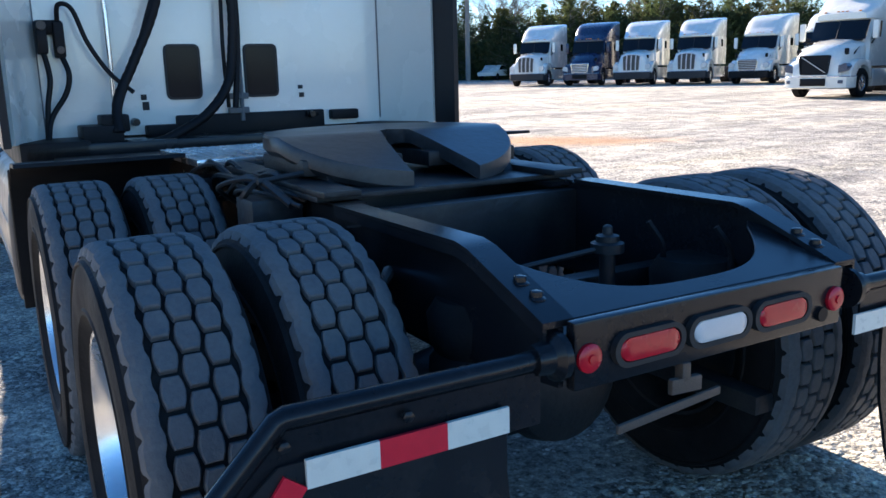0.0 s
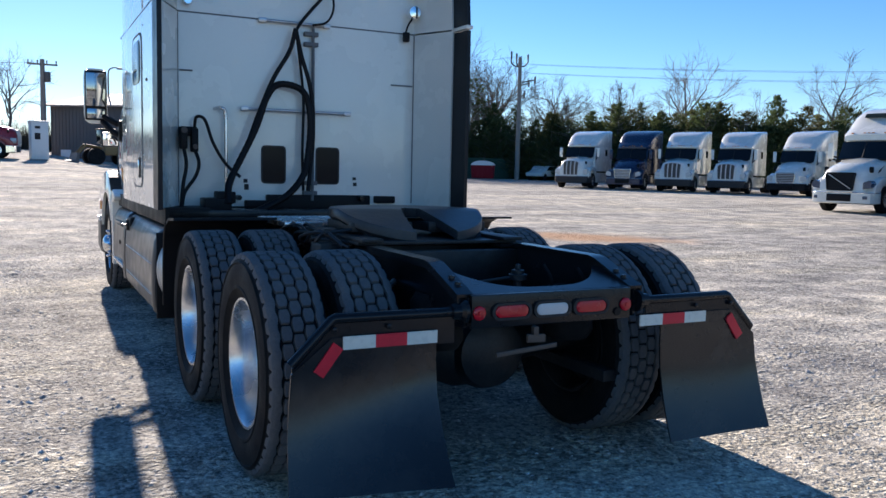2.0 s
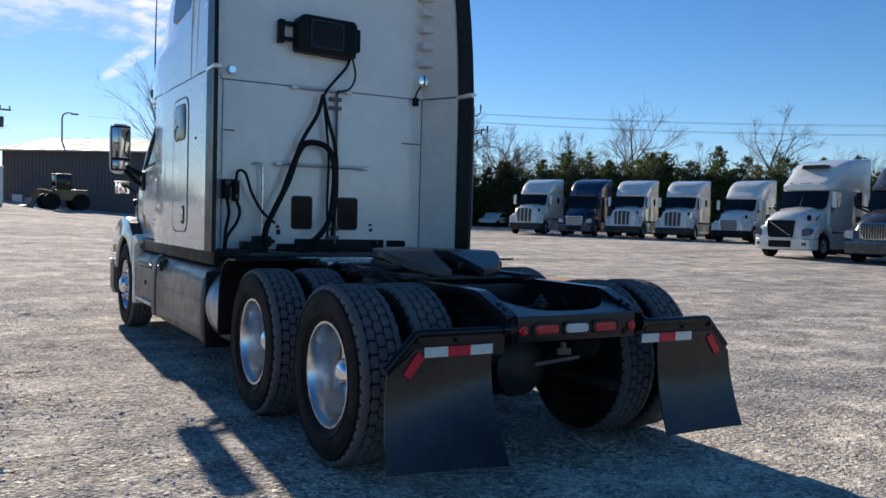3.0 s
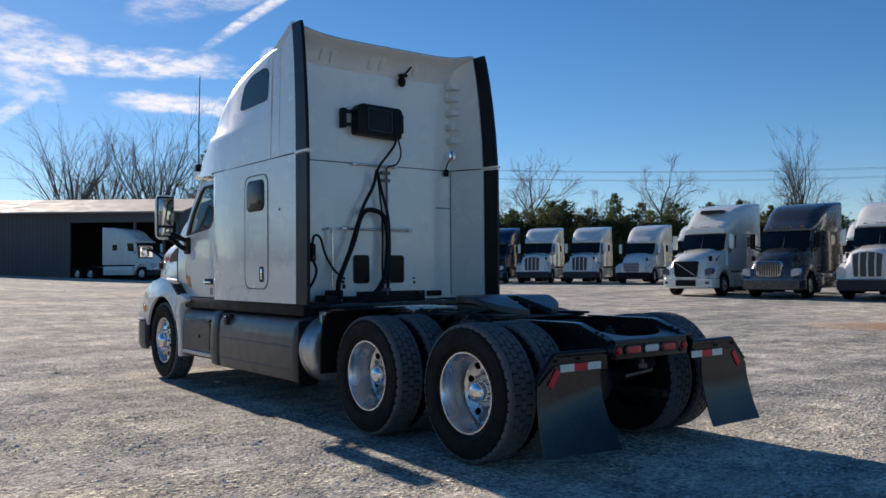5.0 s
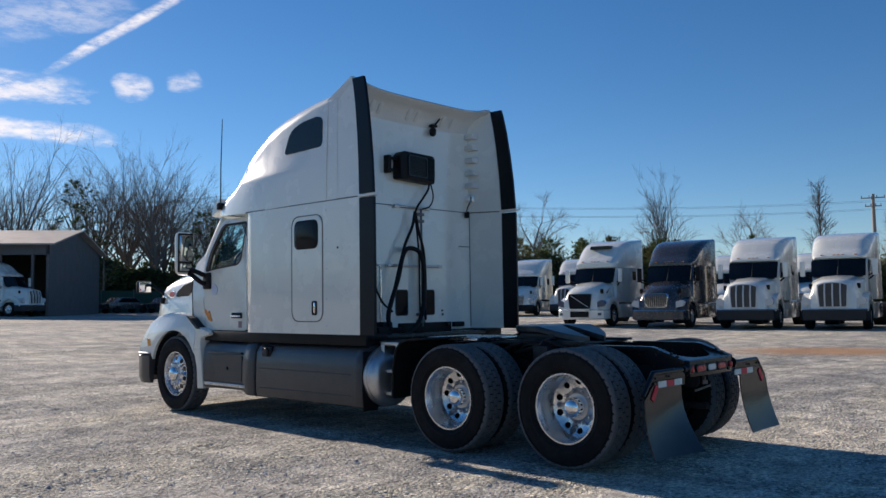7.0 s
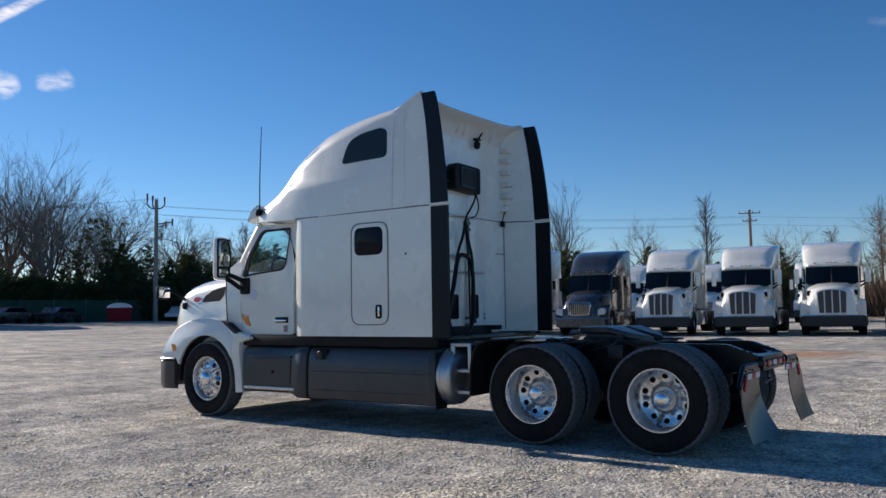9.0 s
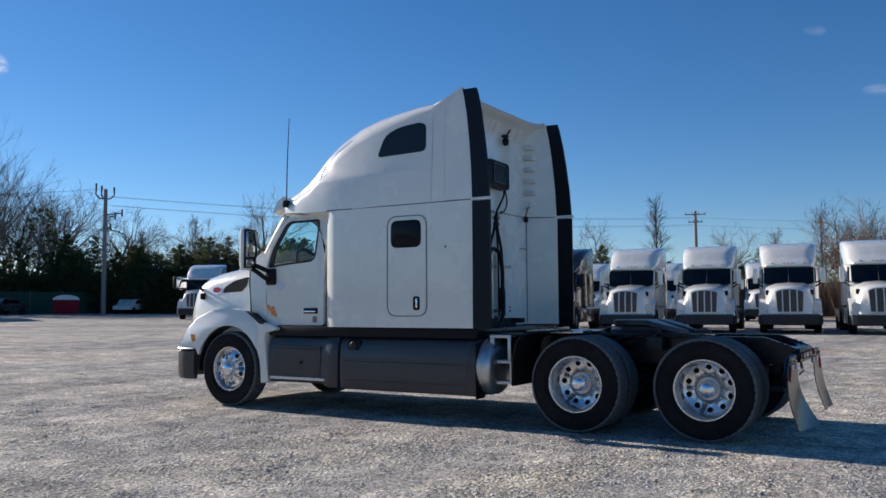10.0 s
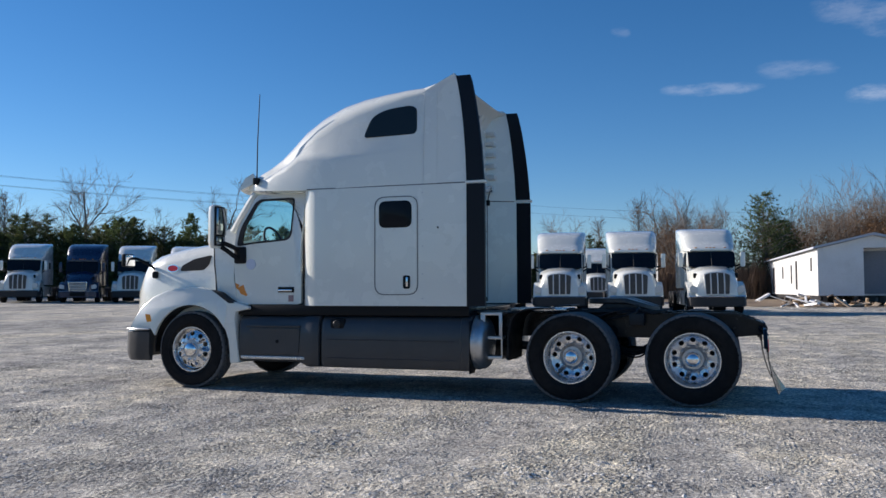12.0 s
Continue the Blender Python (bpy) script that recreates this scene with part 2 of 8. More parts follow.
def box(bm, x0, x1, y0, y1, z0, z1, bevel=0.0, seg=2):
    r = bmesh.ops.create_cube(bm, size=1.0, matrix=Matrix.Translation(((x0 + x1) / 2, (y0 + y1) / 2, (z0 + z1) / 2)) @ Matrix.Diagonal((abs(x1 - x0), abs(y1 - y0), abs(z1 - z0), 1)))
    if bevel:
        edges = list({e for v in r["verts"] for e in v.link_edges})
        bmesh.ops.bevel(bm, geom=edges, offset=bevel, segments=seg, affect="EDGES", profile=0.6)
    return bm


def boxes(*rows, bevel=0.0):
    bm = bmesh.new()
    for r in rows:
        box(bm, *r, bevel=bevel)
    return bm


def loft(bm, rings, close=True, caps=True):
    """Skin between rings of equally many points."""
    rows = [[bm.verts.new(p) for p in ring] for ring in rings]
    k = len(rows[0])
    for a, b in zip(rows, rows[1:]):
        for i in range(k if close else k - 1):
            j = (i + 1) % k
            bm.faces.new((a[i], a[j], b[j], b[i]))
    if caps and close:
        bm.faces.new(rows[0][::-1])
        bm.faces.new(rows[-1])
    return rows


def prism(bm, outline, axis, a, b, bevel=0.0, seg=2):
    """An outline of 2D points pushed along an axis from a to b. x: (y, z); y: (x, z); z: (x, y)."""
    def at(p, c):
        return {"x": (c, p[0], p[1]), "y": (p[0], c, p[1]), "z": (p[0], p[1], c)}[axis]
    rows = loft(bm, [[at(p, a) for p in outline], [at(p, b) for p in outline]])
    if bevel:
        edges = [e for e in {e for v in rows[0] + rows[1] for e in v.link_edges} if len(e.link_faces) == 2]
        bmesh.ops.recalc_face_normals(bm, faces=bm.faces[:])
        caps = [e for e in edges if e.calc_face_angle(0) > radians(40)]
        bmesh.ops.bevel(bm, geom=caps, offset=bevel, segments=seg, affect="EDGES", profile=0.6, clamp_overlap=True)
    return bm


def tube(bm, points, radius, sides=10, caps=True):
    """A round bar along points; radius may be one number or one for each point."""
    pts = [Vector(p) for p in points]
    rad = radius if isinstance(radius, (list, tuple)) else [radius] * len(pts)
    ref, rings = None, []
    for i, p in enumerate(pts):
        d = (pts[min(i + 1, len(pts) - 1)] - pts[max(i - 1, 0)]).normalized()
        if ref is None:
            ref = d.orthogonal().normalized()
        ref = (ref - d * ref.dot(d)).normalized()
        side = d.cross(ref)
        rings.append([p + rad[i] * (math.cos(a) * ref + math.sin(a) * side) for a in (2 * math.pi * k / sides for k in range(sides))])
    loft(bm, rings, caps=caps)
    return bm


def curve(points, steps=8):
    """A smooth line through the points."""
    p = [Vector(q) for q in points]
    p = [2 * p[0] - p[1]] + p + [2 * p[-1] - p[-2]]
    out = []
    for i in range(1, len(p) - 2):
        for k in range(steps):
            t = k / steps
            out.append(0.5 * (2 * p[i] + (p[i + 1] - p[i - 1]) * t + (2 * p[i - 1] - 5 * p[i] + 4 * p[i + 1] - p[i + 2]) * t * t + (3 * p[i] - p[i - 1] - 3 * p[i + 1] + p[i + 2]) * t ** 3))
    return out + [p[-2]]


def revolve(bm, profile, center, axis="x", seg=48, close=False):
    """Turn (along the axis, radius) pairs round an axis through center."""
    c = Vector(center)
    rings = []
    for h, r in profile:
        ring = []
        for k in range(seg):
            a = 2 * math.pi * k / seg
            u, v = r * math.cos(a), r * math.sin(a)
            ring.append(c + Vector({"x": (h, u, v), "y": (u, h, v), "z": (u, v, h)}[axis]))
        rings.append(ring)
    if close:
        rings.append(rings[0])
    loft(bm, rings, caps=not close)
    return bm


def rounded(points, radius, steps=5):
    """A 2D outline with its corners rounded; radius: one number, or one for each corner."""
    out, n = [], len(points)
    for i, p in enumerate(points):
        r = radius[i] if isinstance(radius, (list, tuple)) else radius
        p, a, b = Vector(p), Vector(points[i - 1]), Vector(points[(i + 1) % n])
        ua, ub = (a - p), (b - p)
        r = min(r, ua.length * 0.45, ub.length * 0.45)
        if r <= 1e-4:
            out.append(tuple(p))
            continue
        pa, pb = p + ua.normalized() * r, p + ub.normalized() * r
        for k in range(steps + 1):
            t = k / steps
            q = pa * (1 - t) ** 2 + p * 2 * t * (1 - t) + pb * t * t
            out.append((q.x, q.y))
    return out


def resample(loop, n):
    """n points evenly spaced along a closed 2D loop."""
    pts = [Vector(p) for p in loop]
    pts.append(pts[0])
    lens = [0.0]
    for a, b in zip(pts, pts[1:]):
        lens.append(lens[-1] + (b - a).length)
    out, j = [], 0
    for k in range(n):
        s = lens[-1] * k / n
        while lens[j + 1] < s:
            j += 1
        t = (s - lens[j]) / max(1e-9, lens[j + 1] - lens[j])
        out.append(tuple(pts[j].lerp(pts[j + 1], t)))
    return out


def aligned(loop, n, center):
    """Resampled so that the first point lies straight ahead of the center and the loop runs counter-clockwise."""
    area = sum(a[0] * b[1] - b[0] * a[1] for a, b in zip(loop, loop[1:] + loop[:1]))
    if area < 0:
        loop = loop[::-1]
    fine = resample(loop, 720)
    cx, cy = center
    k0 = min(range(720), key=lambda k: abs(math.atan2(fine[k][1] - cy, fine[k][0] - cx)))
    return resample(fine[k0:] + fine[:k0], n)


def holed(bm, outer, inner, place, thick, n=64):
    """A plate with one hole. outer, inner: 2D loops; place(u, v, w): the 3D point at depth w."""
    cx = sum(p[0] for p in inner) / len(inner)
    cy = sum(p[1] for p in inner) / len(inner)
    o, i = aligned(outer, n, (cx, cy)), aligned(inner, n, (cx, cy))
    loft(bm, [[place(*p, 0) for p in o], [place(*p, 0) for p in i], [place(*p, thick) for p in i], [place(*p, thick) for p in o], [place(*p, 0) for p in o]], caps=False)
    bmesh.ops.remove_doubles(bm, verts=bm.verts[:], dist=1e-5)
    return bm


def oval(cx, cy, w, h, n=24):
    """A stadium-shaped outline."""
    r = h / 2
    pts = []
    for k in range(n):
        a = 2 * math.pi * k / n
        pts.append((cx + (w / 2 - r) * (1 if math.cos(a) > 0 else -1) + r * math.cos(a), cy + r * math.sin(a)))
    return pts


def circle(cx, cy, r, n=20):
    return [(cx + r * math.cos(2 * math.pi * k / n), cy + r * math.sin(2 * math.pi * k / n)) for k in range(n)]


# ---- the ground ----
def smooth_pos(v, soft):
    """Nothing below zero, then rising, with a soft knee."""
    return 0.5 * (v + math.sqrt(v * v + soft * soft)) - 0.5 * soft * (1 if v < 0 else 1)


def ground_z(x, y):
    """The lot is flat under the tractor and climbs gently ahead of it and to its right."""
    rx, ry = max(0.0, smooth_pos(x - 4, 3)), max(0.0, smooth_pos(y - 9, 4))
    far = 1 / (1 + (math.hypot(x, y) / 400) ** 2)
    return far * (0.0072 * rx + ry * (0.009 + 0.028 * math.exp(-max(0.0, x) / 13)))


def lot_z(x, y):
    """The lot's surface with its humps, ruts and heaped gravel."""
    near = math.exp(-((math.hypot(x + 2, y - 2) / 22) ** 2))
    clods = 0.25 + max(0.0, 0.35 + noise.noise(Vector((x * 0.9, y * 1.3, 2))) + 0.5 * noise.noise(Vector((x * 2.6, y * 3.0, 6))))
    w = 0.016 * noise.noise(Vector((x * 0.7, y * 0.7, 0))) + 0.010 * noise.noise(Vector((x * 2.0, y * 2.8, 4))) + 0.020 * clods * noise.noise(Vector((x * 9.7, y * 9.7, 9))) + 0.012 * clods * noise.noise(Vector((x * 23.0, y * 23.0, 5)))
    under = min(1.0, max(0.0, (abs(x + 0.05) - 1.3) / 0.6)) if -1.5 < y < 7.5 else 1.0
    return ground_z(x, y) + w * near * (0.25 + 0.75 * under) - 0.004


def ground_material():
    m = bpy.data.materials.new("gravel")
    m.use_nodes = True
    n, l = m.node_tree.nodes, m.node_tree.links
    b = n["Principled BSDF"]
    b.inputs["Roughness"].default_value = 0.95
    b.inputs["Specular IOR Level"].default_value = 0.2
    co = n.new("ShaderNodeTexCoord")

    def tex(kind, scale, detail=4, rough=0.55, stretch=None, turn=0.0):
        t = n.new(kind)
        t.inputs["Scale"].default_value = scale
        if kind == "ShaderNodeTexNoise":
            t.inputs["Detail"].default_value, t.inputs["Roughness"].default_value = detail, rough
        if stretch:
            mp = n.new("ShaderNodeMapping")
            mp.inputs["Scale"].default_value = stretch
            mp.inputs["Rotation"].default_value = (0, 0, radians(turn))
            l.new(co.outputs["Object"], mp.inputs[0])
            l.new(mp.outputs[0], t.inputs["Vector"])
        else:
            l.new(co.outputs["Object"], t.inputs["Vector"])
        return t

    def sums(*rows):
        last = None
        for t, k in rows:
            a = n.new("ShaderNodeMath")
            a.operation = "MULTIPLY_ADD"
            a.inputs[1].default_value, a.inputs[2].default_value = k, 0.0
            l.new(t.outputs["Fac"], a.inputs[0])
            if last:
                l.new(last, a.inputs[2])
            last = a.outputs[0]
        return last

    def ramp(src, stops):
        r = n.new("ShaderNodeValToRGB")
        while len(r.color_ramp.elements) < len(stops):
            r.color_ramp.elements.new(0.5)
        for e, (p, c) in zip(r.color_ramp.elements, stops):
            e.position, e.color = p, (*c, 1)
        l.new(src, r.inputs[0])
        return r.outputs[0]

    def mix(kind, fac, a, c):
        x = n.new("ShaderNodeMixRGB")
        x.blend_type = kind
        if isinstance(fac, float):
            x.inputs[0].default_value = fac
        else:
            l.new(fac, x.inputs[0])
        l.new(a, x.inputs[1])
        if isinstance(c, tuple):
            x.inputs[2].default_value = (*c, 1)
        else:
            l.new(c, x.inputs[2])
        return x.outputs[0]

    stones = tex("ShaderNodeTexVoronoi", 30)
    small = tex("ShaderNodeTexVoronoi", 70)
    patch = tex("ShaderNodeTexNoise", 0.30, 6, 0.6)
    mid = tex("ShaderNodeTexNoise", 1.5, 8, 0.7)
    clump = tex("ShaderNodeTexNoise", 5.5, 6, 0.7)
    tracks = tex("ShaderNodeTexNoise", 1.0, 6, 0.65, (0.22, 1.1, 1), 12)
    ruts = tex("ShaderNodeTexNoise", 1.0, 7, 0.72, (3.2, 1.0, 1), 8)
    grit = tex("ShaderNodeTexNoise", 150, 3)
    base = ramp(patch.outputs["Fac"], [(0.36, (0.465, 0.458, 0.435)), (0.52, (0.54, 0.525, 0.49)), (0.66, (0.61, 0.585, 0.53))])
    stone_col = ramp(stones.outputs["Color"], [(0.05, (0.13, 0.132, 0.132)), (0.45, (0.38, 0.375, 0.355)), (0.95, (0.84, 0.82, 0.76))])
    fine_col = ramp(small.outputs["Color"], [(0.08, (0.20, 0.20, 0.195)), (0.45, (0.53, 0.525, 0.505)), (0.92, (0.88, 0.87, 0.83))])
    # coarse stone lies in clumps and streaks between bare packed fines
    cover = ramp(sums((mid, 0.35), (tracks, 0.3), (clump, 0.35)), [(0.455, (0, 0, 0)), (0.535, (1, 1, 1))])
    speck = tex("ShaderNodeTexNoise", 26, 5, 0.75)
    spots = ramp(speck.outputs["Fac"], [(0.38, (0.34, 0.34, 0.345)), (0.5, (1, 1, 1)), (0.62, (1.5, 1.48, 1.44))])
    bare = mix("MULTIPLY", 0.75, mix("MIX", 0.42, base, fine_col), spots)
    coarse = mix("MULTIPLY", 0.95, mix("MIX", 0.25, stone_col, fine_col), spots)
    c = mix("MIX", cover, bare, coarse)
    drift = tex("ShaderNodeTexNoise", 1.0, 6, 0.65, (0.10, 0.42, 1), 10)
    c = mix("MULTIPLY", 1.0, c, ramp(cover, [(0.0, (1.54, 1.49, 1.40)), (1.0, (0.84, 0.85, 0.86))]))
    c = mix("MULTIPLY", 1.0, c, ramp(drift.outputs["Fac"], [(0.40, (0.70, 0.705, 0.715)), (0.5, (0.97, 0.965, 0.95)), (0.60, (1.18, 1.14, 1.05))]))
    c = mix("MULTIPLY", 1.0, c, ramp(tracks.outputs["Fac"], [(0.40, (0.66, 0.665, 0.68)), (0.5, (0.98, 0.98, 0.98)), (0.60, (1.18, 1.15, 1.07))]))
    c = mix("MULTIPLY", 0.6, c, ramp(ruts.outputs["Fac"], [(0.36, (0.68, 0.68, 0.68)), (0.5, (1, 1, 1)), (0.64, (1.2, 1.17, 1.1))]))
    c = mix("MULTIPLY", 0.8, c, ramp(clump.outputs["Fac"], [(0.40, (0.52, 0.525, 0.54)), (0.5, (1, 1, 1)), (0.60, (1.26, 1.24, 1.19))]))
    c = mix("MULTIPLY", 0.4, c, ramp(grit.outputs["Fac"], [(0.3, (0.5, 0.5, 0.5)), (0.7, (1.35, 1.35, 1.35))]))
    # two patches of red clay out on the lot
    for cx, cy, turned, wide, deep in ((8.7, 10.9, 38.5, 2.1, 1.0), (14.7, 3.0, 69.0, 2.4, 1.5)):
        off = n.new("ShaderNodeVectorMath")
        off.operation = "SUBTRACT"
        off.inputs[1].default_value = (cx, cy, 0)
        l.new(co.outputs["Object"], off.inputs[0])
        spin = n.new("ShaderNodeMapping")
        spin.inputs["Rotation"].default_value = (0, 0, radians(turned))
        l.new(off.outputs[0], spin.inputs[0])
        squash = n.new("ShaderNodeMapping")
        squash.inputs["Scale"].default_value = (1 / wide, 1 / deep, 0)
        l.new(spin.outputs[0], squash.inputs[0])
        far_off = n.new("ShaderNodeVectorMath")
        far_off.operation = "LENGTH"
        l.new(squash.outputs[0], far_off.inputs[0])
        ad = n.new("ShaderNodeMath")
        ad.operation = "MULTIPLY_ADD"
        ad.inputs[1].default_value = 1.7
        l.new(mid.outputs["Fac"], ad.inputs[0])
        l.new(far_off.outputs["Value"], ad.inputs[2])
        clay = ramp(ad.outputs[0], [(0.1, (0.85, 0.85, 0.85)), (1.0, (0, 0, 0))])
        less = n.new("ShaderNodeMath")
        less.operation = "SUBTRACT"
        less.inputs[1].default_value = 1.2
        l.new(ad.outputs[0], less.inputs[0])
        l.new(less.outputs[0], clay.node.inputs[0])
        c = mix("MIX", clay, c, (0.52, 0.29, 0.15))
    l.new(c, b.inputs["Base Color"])
    # relief: each stone a small dome of its own height, flatter where the fines are packed

    def calc(kind, *values):
        k = n.new("ShaderNodeMath")
        k.operation = kind
        for q, v in enumerate(values):
            if isinstance(v, (int, float)):
                k.inputs[q].default_value = v
            else:
                l.new(v, k.inputs[q])
        return k.outputs[0]

    def domes(t, steep):
        sep_c = n.new("ShaderNodeSeparateColor")
        l.new(t.outputs["Color"], sep_c.inputs[0])
        dome = calc("MAXIMUM", calc("MULTIPLY_ADD", t.outputs["Distance"], -steep, 1.0), 0.0)
        return calc("MULTIPLY", dome, calc("MULTIPLY_ADD", sep_c.outputs[1], 1.0, 0.25))

    rough_fac = calc("MULTIPLY_ADD", cover, 0.85, 0.15)
    high = calc("MULTIPLY", calc("ADD", domes(stones, 1.2), calc("MULTIPLY", domes(small, 1.2), 0.4)), rough_fac)
    high = calc("ADD", high, calc("MULTIPLY", speck.outputs["Fac"], 0.55))
    bp = n.new("ShaderNodeBump")
    bp.inputs["Strength"].default_value, bp.inputs["Distance"].default_value = 1.0, 0.034
    l.new(high, bp.inputs["Height"])
    l.new(bp.outputs[0], b.inputs["Normal"])
    return m


def axis_steps(lo, hi, near_lo, near_hi, near, grow):
    out = [near_lo]
    while out[-1] < near_hi:
        out.append(out[-1] + near)
    s = near
    while out[-1] < hi:
        s *= grow
        out.append(out[-1] + s)
    s, down = near, []
    last = near_lo
    while last > lo:
        s *= grow
        last -= s
        down.append(last)
    return down[::-1] + out


def build_ground():
    xs = axis_steps(-900, 900, -11.0, 4, 0.045, 1.09)
    ys = axis_steps(-900, 900, -5.0, 8.5, 0.045, 1.09)
    verts = []
    for y in ys:
        for x in xs:
            verts.append((x, y, lot_z(x, y)))
    nx = len(xs)
    faces = [(j * nx + i, j * nx + i + 1, (j + 1) * nx + i + 1, (j + 1) * nx + i) for j in range(len(ys) - 1) for i in range(nx - 1)]
    me = bpy.data.meshes.new("ground")
    me.from_pydata(verts, [], faces)
    me.shade_smooth()
    me.materials.append(ground_material())
    return tagged(new("ground", me), label="pale grey compacted gravel lot with worn tracks", category="ground", kind="structure")


build_ground()


# ---- wheels ----
def tyre_mesh():
    bm = bmesh.new()
    side = [(-0.105, 0.288), (-0.118, 0.300), (-0.131, 0.328), (-0.139, 0.334), (-0.141, 0.345), (-0.137, 0.350), (-0.141, 0.378), (-0.141, 0.415), (-0.134, 0.446), (-0.1385, 0.450), (-0.1375, 0.456), (-0.128, 0.460), (-0.121, 0.474), (-0.112, 0.4845)]
    prof = side + [(-x, r) for x, r in side[::-1]] + [(0.0, 0.286)]
    revolve(bm, prof, (0, 0, 0), seg=64, close=True)
    me = finish(bm, "tyre", M_RUBBER)
    return me


def tread_mesh():
    bm = bmesh.new()
    count, top, base = 42, 0.500, 0.482

    def at(x, a, r):
        return (x, r * math.cos(a), r * math.sin(a))

    for k in range(count):
        for c in (-1, 0, 1):
            a0 = 2 * math.pi * (k + (0.5 if c == 0 else 0.0)) / count
            w, h = (0.0240, 0.0315) if c == 0 else (0.0232, 0.0310)
            cx = c * 0.0505
            shape = [(w, 0.0), (w * 0.90, h * 0.55), (w * 0.68, h), (-w * 0.68, h), (-w * 0.90, h * 0.55), (-w, 0.0), (-w * 0.90, -h * 0.55), (-w * 0.68, -h), (w * 0.68, -h), (w * 0.90, -h * 0.55)]
            low = [bm.verts.new(at(cx + x * 1.05, a0 + y * 1.05 / 0.49, base)) for x, y in shape]
            mid = [bm.verts.new(at(cx + x, a0 + y / 0.49, top - 0.003)) for x, y in shape]
            high = [bm.verts.new(at(cx + x * 0.88, a0 + y * 0.92 / 0.49, top)) for x, y in shape]
            n = len(shape)
            for i in range(n):
                j = (i + 1) % n
                bm.faces.new((low[i], low[j], mid[j], mid[i]))
                bm.faces.new((mid[i], mid[j], high[j], high[i]))
            bm.faces.new(high)
    seg = 168
    for s in (-1, 1):
        rings = []
        for k in range(seg):
            a = 2 * math.pi * k / seg
            wave = 0.0045 if (k // 2) % 2 else -0.0015
            cut = 0.0055 if k % 4 == 0 else 0.0
            rings.append([at(s * x, a, r) for x, r in ((0.0795 + wave, base), (0.081 + wave, 0.4985), (0.087 + wave, 0.4995), (0.106, 0.4965), (0.1205 - cut, 0.4885 - cut * 0.5), (0.127 - cut * 1.2, 0.468))])
        rings.append(rings[0])
        loft(bm, rings, close=False, caps=False)
    bmesh.ops.remove_doubles(bm, verts=bm.verts[:], dist=1e-6)
    return finish(bm, "tread", M_TREAD, smooth=25)


def disc_with_holes(bm, r0, r1, depth, holes, hr, rh, thick=0.012):
    """A wheel disc in sectors, each with one hand hole; depth(r): where it lies along the axle."""
    da = 2 * math.pi / holes
    for k in range(holes):
        a0 = k * da
        outer = []
        for i in range(9):
            outer.append((r1, -da / 2 + da * i / 8))
        for i in range(9):
            outer.append((r0, da / 2 - da * i / 8))
        inner = [(rh + hr * math.cos(t), hr * math.sin(t) / rh * 1.12) for t in (2 * math.pi * i / 20 for i in range(20))]

        def place(r, a, w):
            return (depth(r) + w, r * math.cos(a0 + a), r * math.sin(a0 + a))
        outer_n = [(r, a) for r, a in outer]
        # scale the angle so that the sector is about square while the points are matched
        holed(bm, [(r, a * rh) for r, a in outer_n], [(r, a * rh) for r, a in inner], lambda u, v, w: place(u, v / rh, w), thick, n=36)
    bmesh.ops.remove_doubles(bm, verts=bm.verts[:], dist=0.003)


def lathe_part(name, prof, material, parent, seg=40, label=""):
    bm = bmesh.new()
    revolve(bm, prof, (0, 0, 0), seg=seg)
    return part(name, bm, material, parent, label)


def nuts(parent, r, x0, x1, size, material, count=10):
    for k in range(count):
        a = 2 * math.pi * (k + 0.5) / count
        bm = bmesh.new()
        revolve(bm, [(x0, size), (x1 * 0.7 + x0 * 0.3, size), (x1, size * 0.6)], (0, r * math.cos(a), r * math.sin(a)), seg=6)
        part("lug_nut", bm, material, parent, smooth=20)


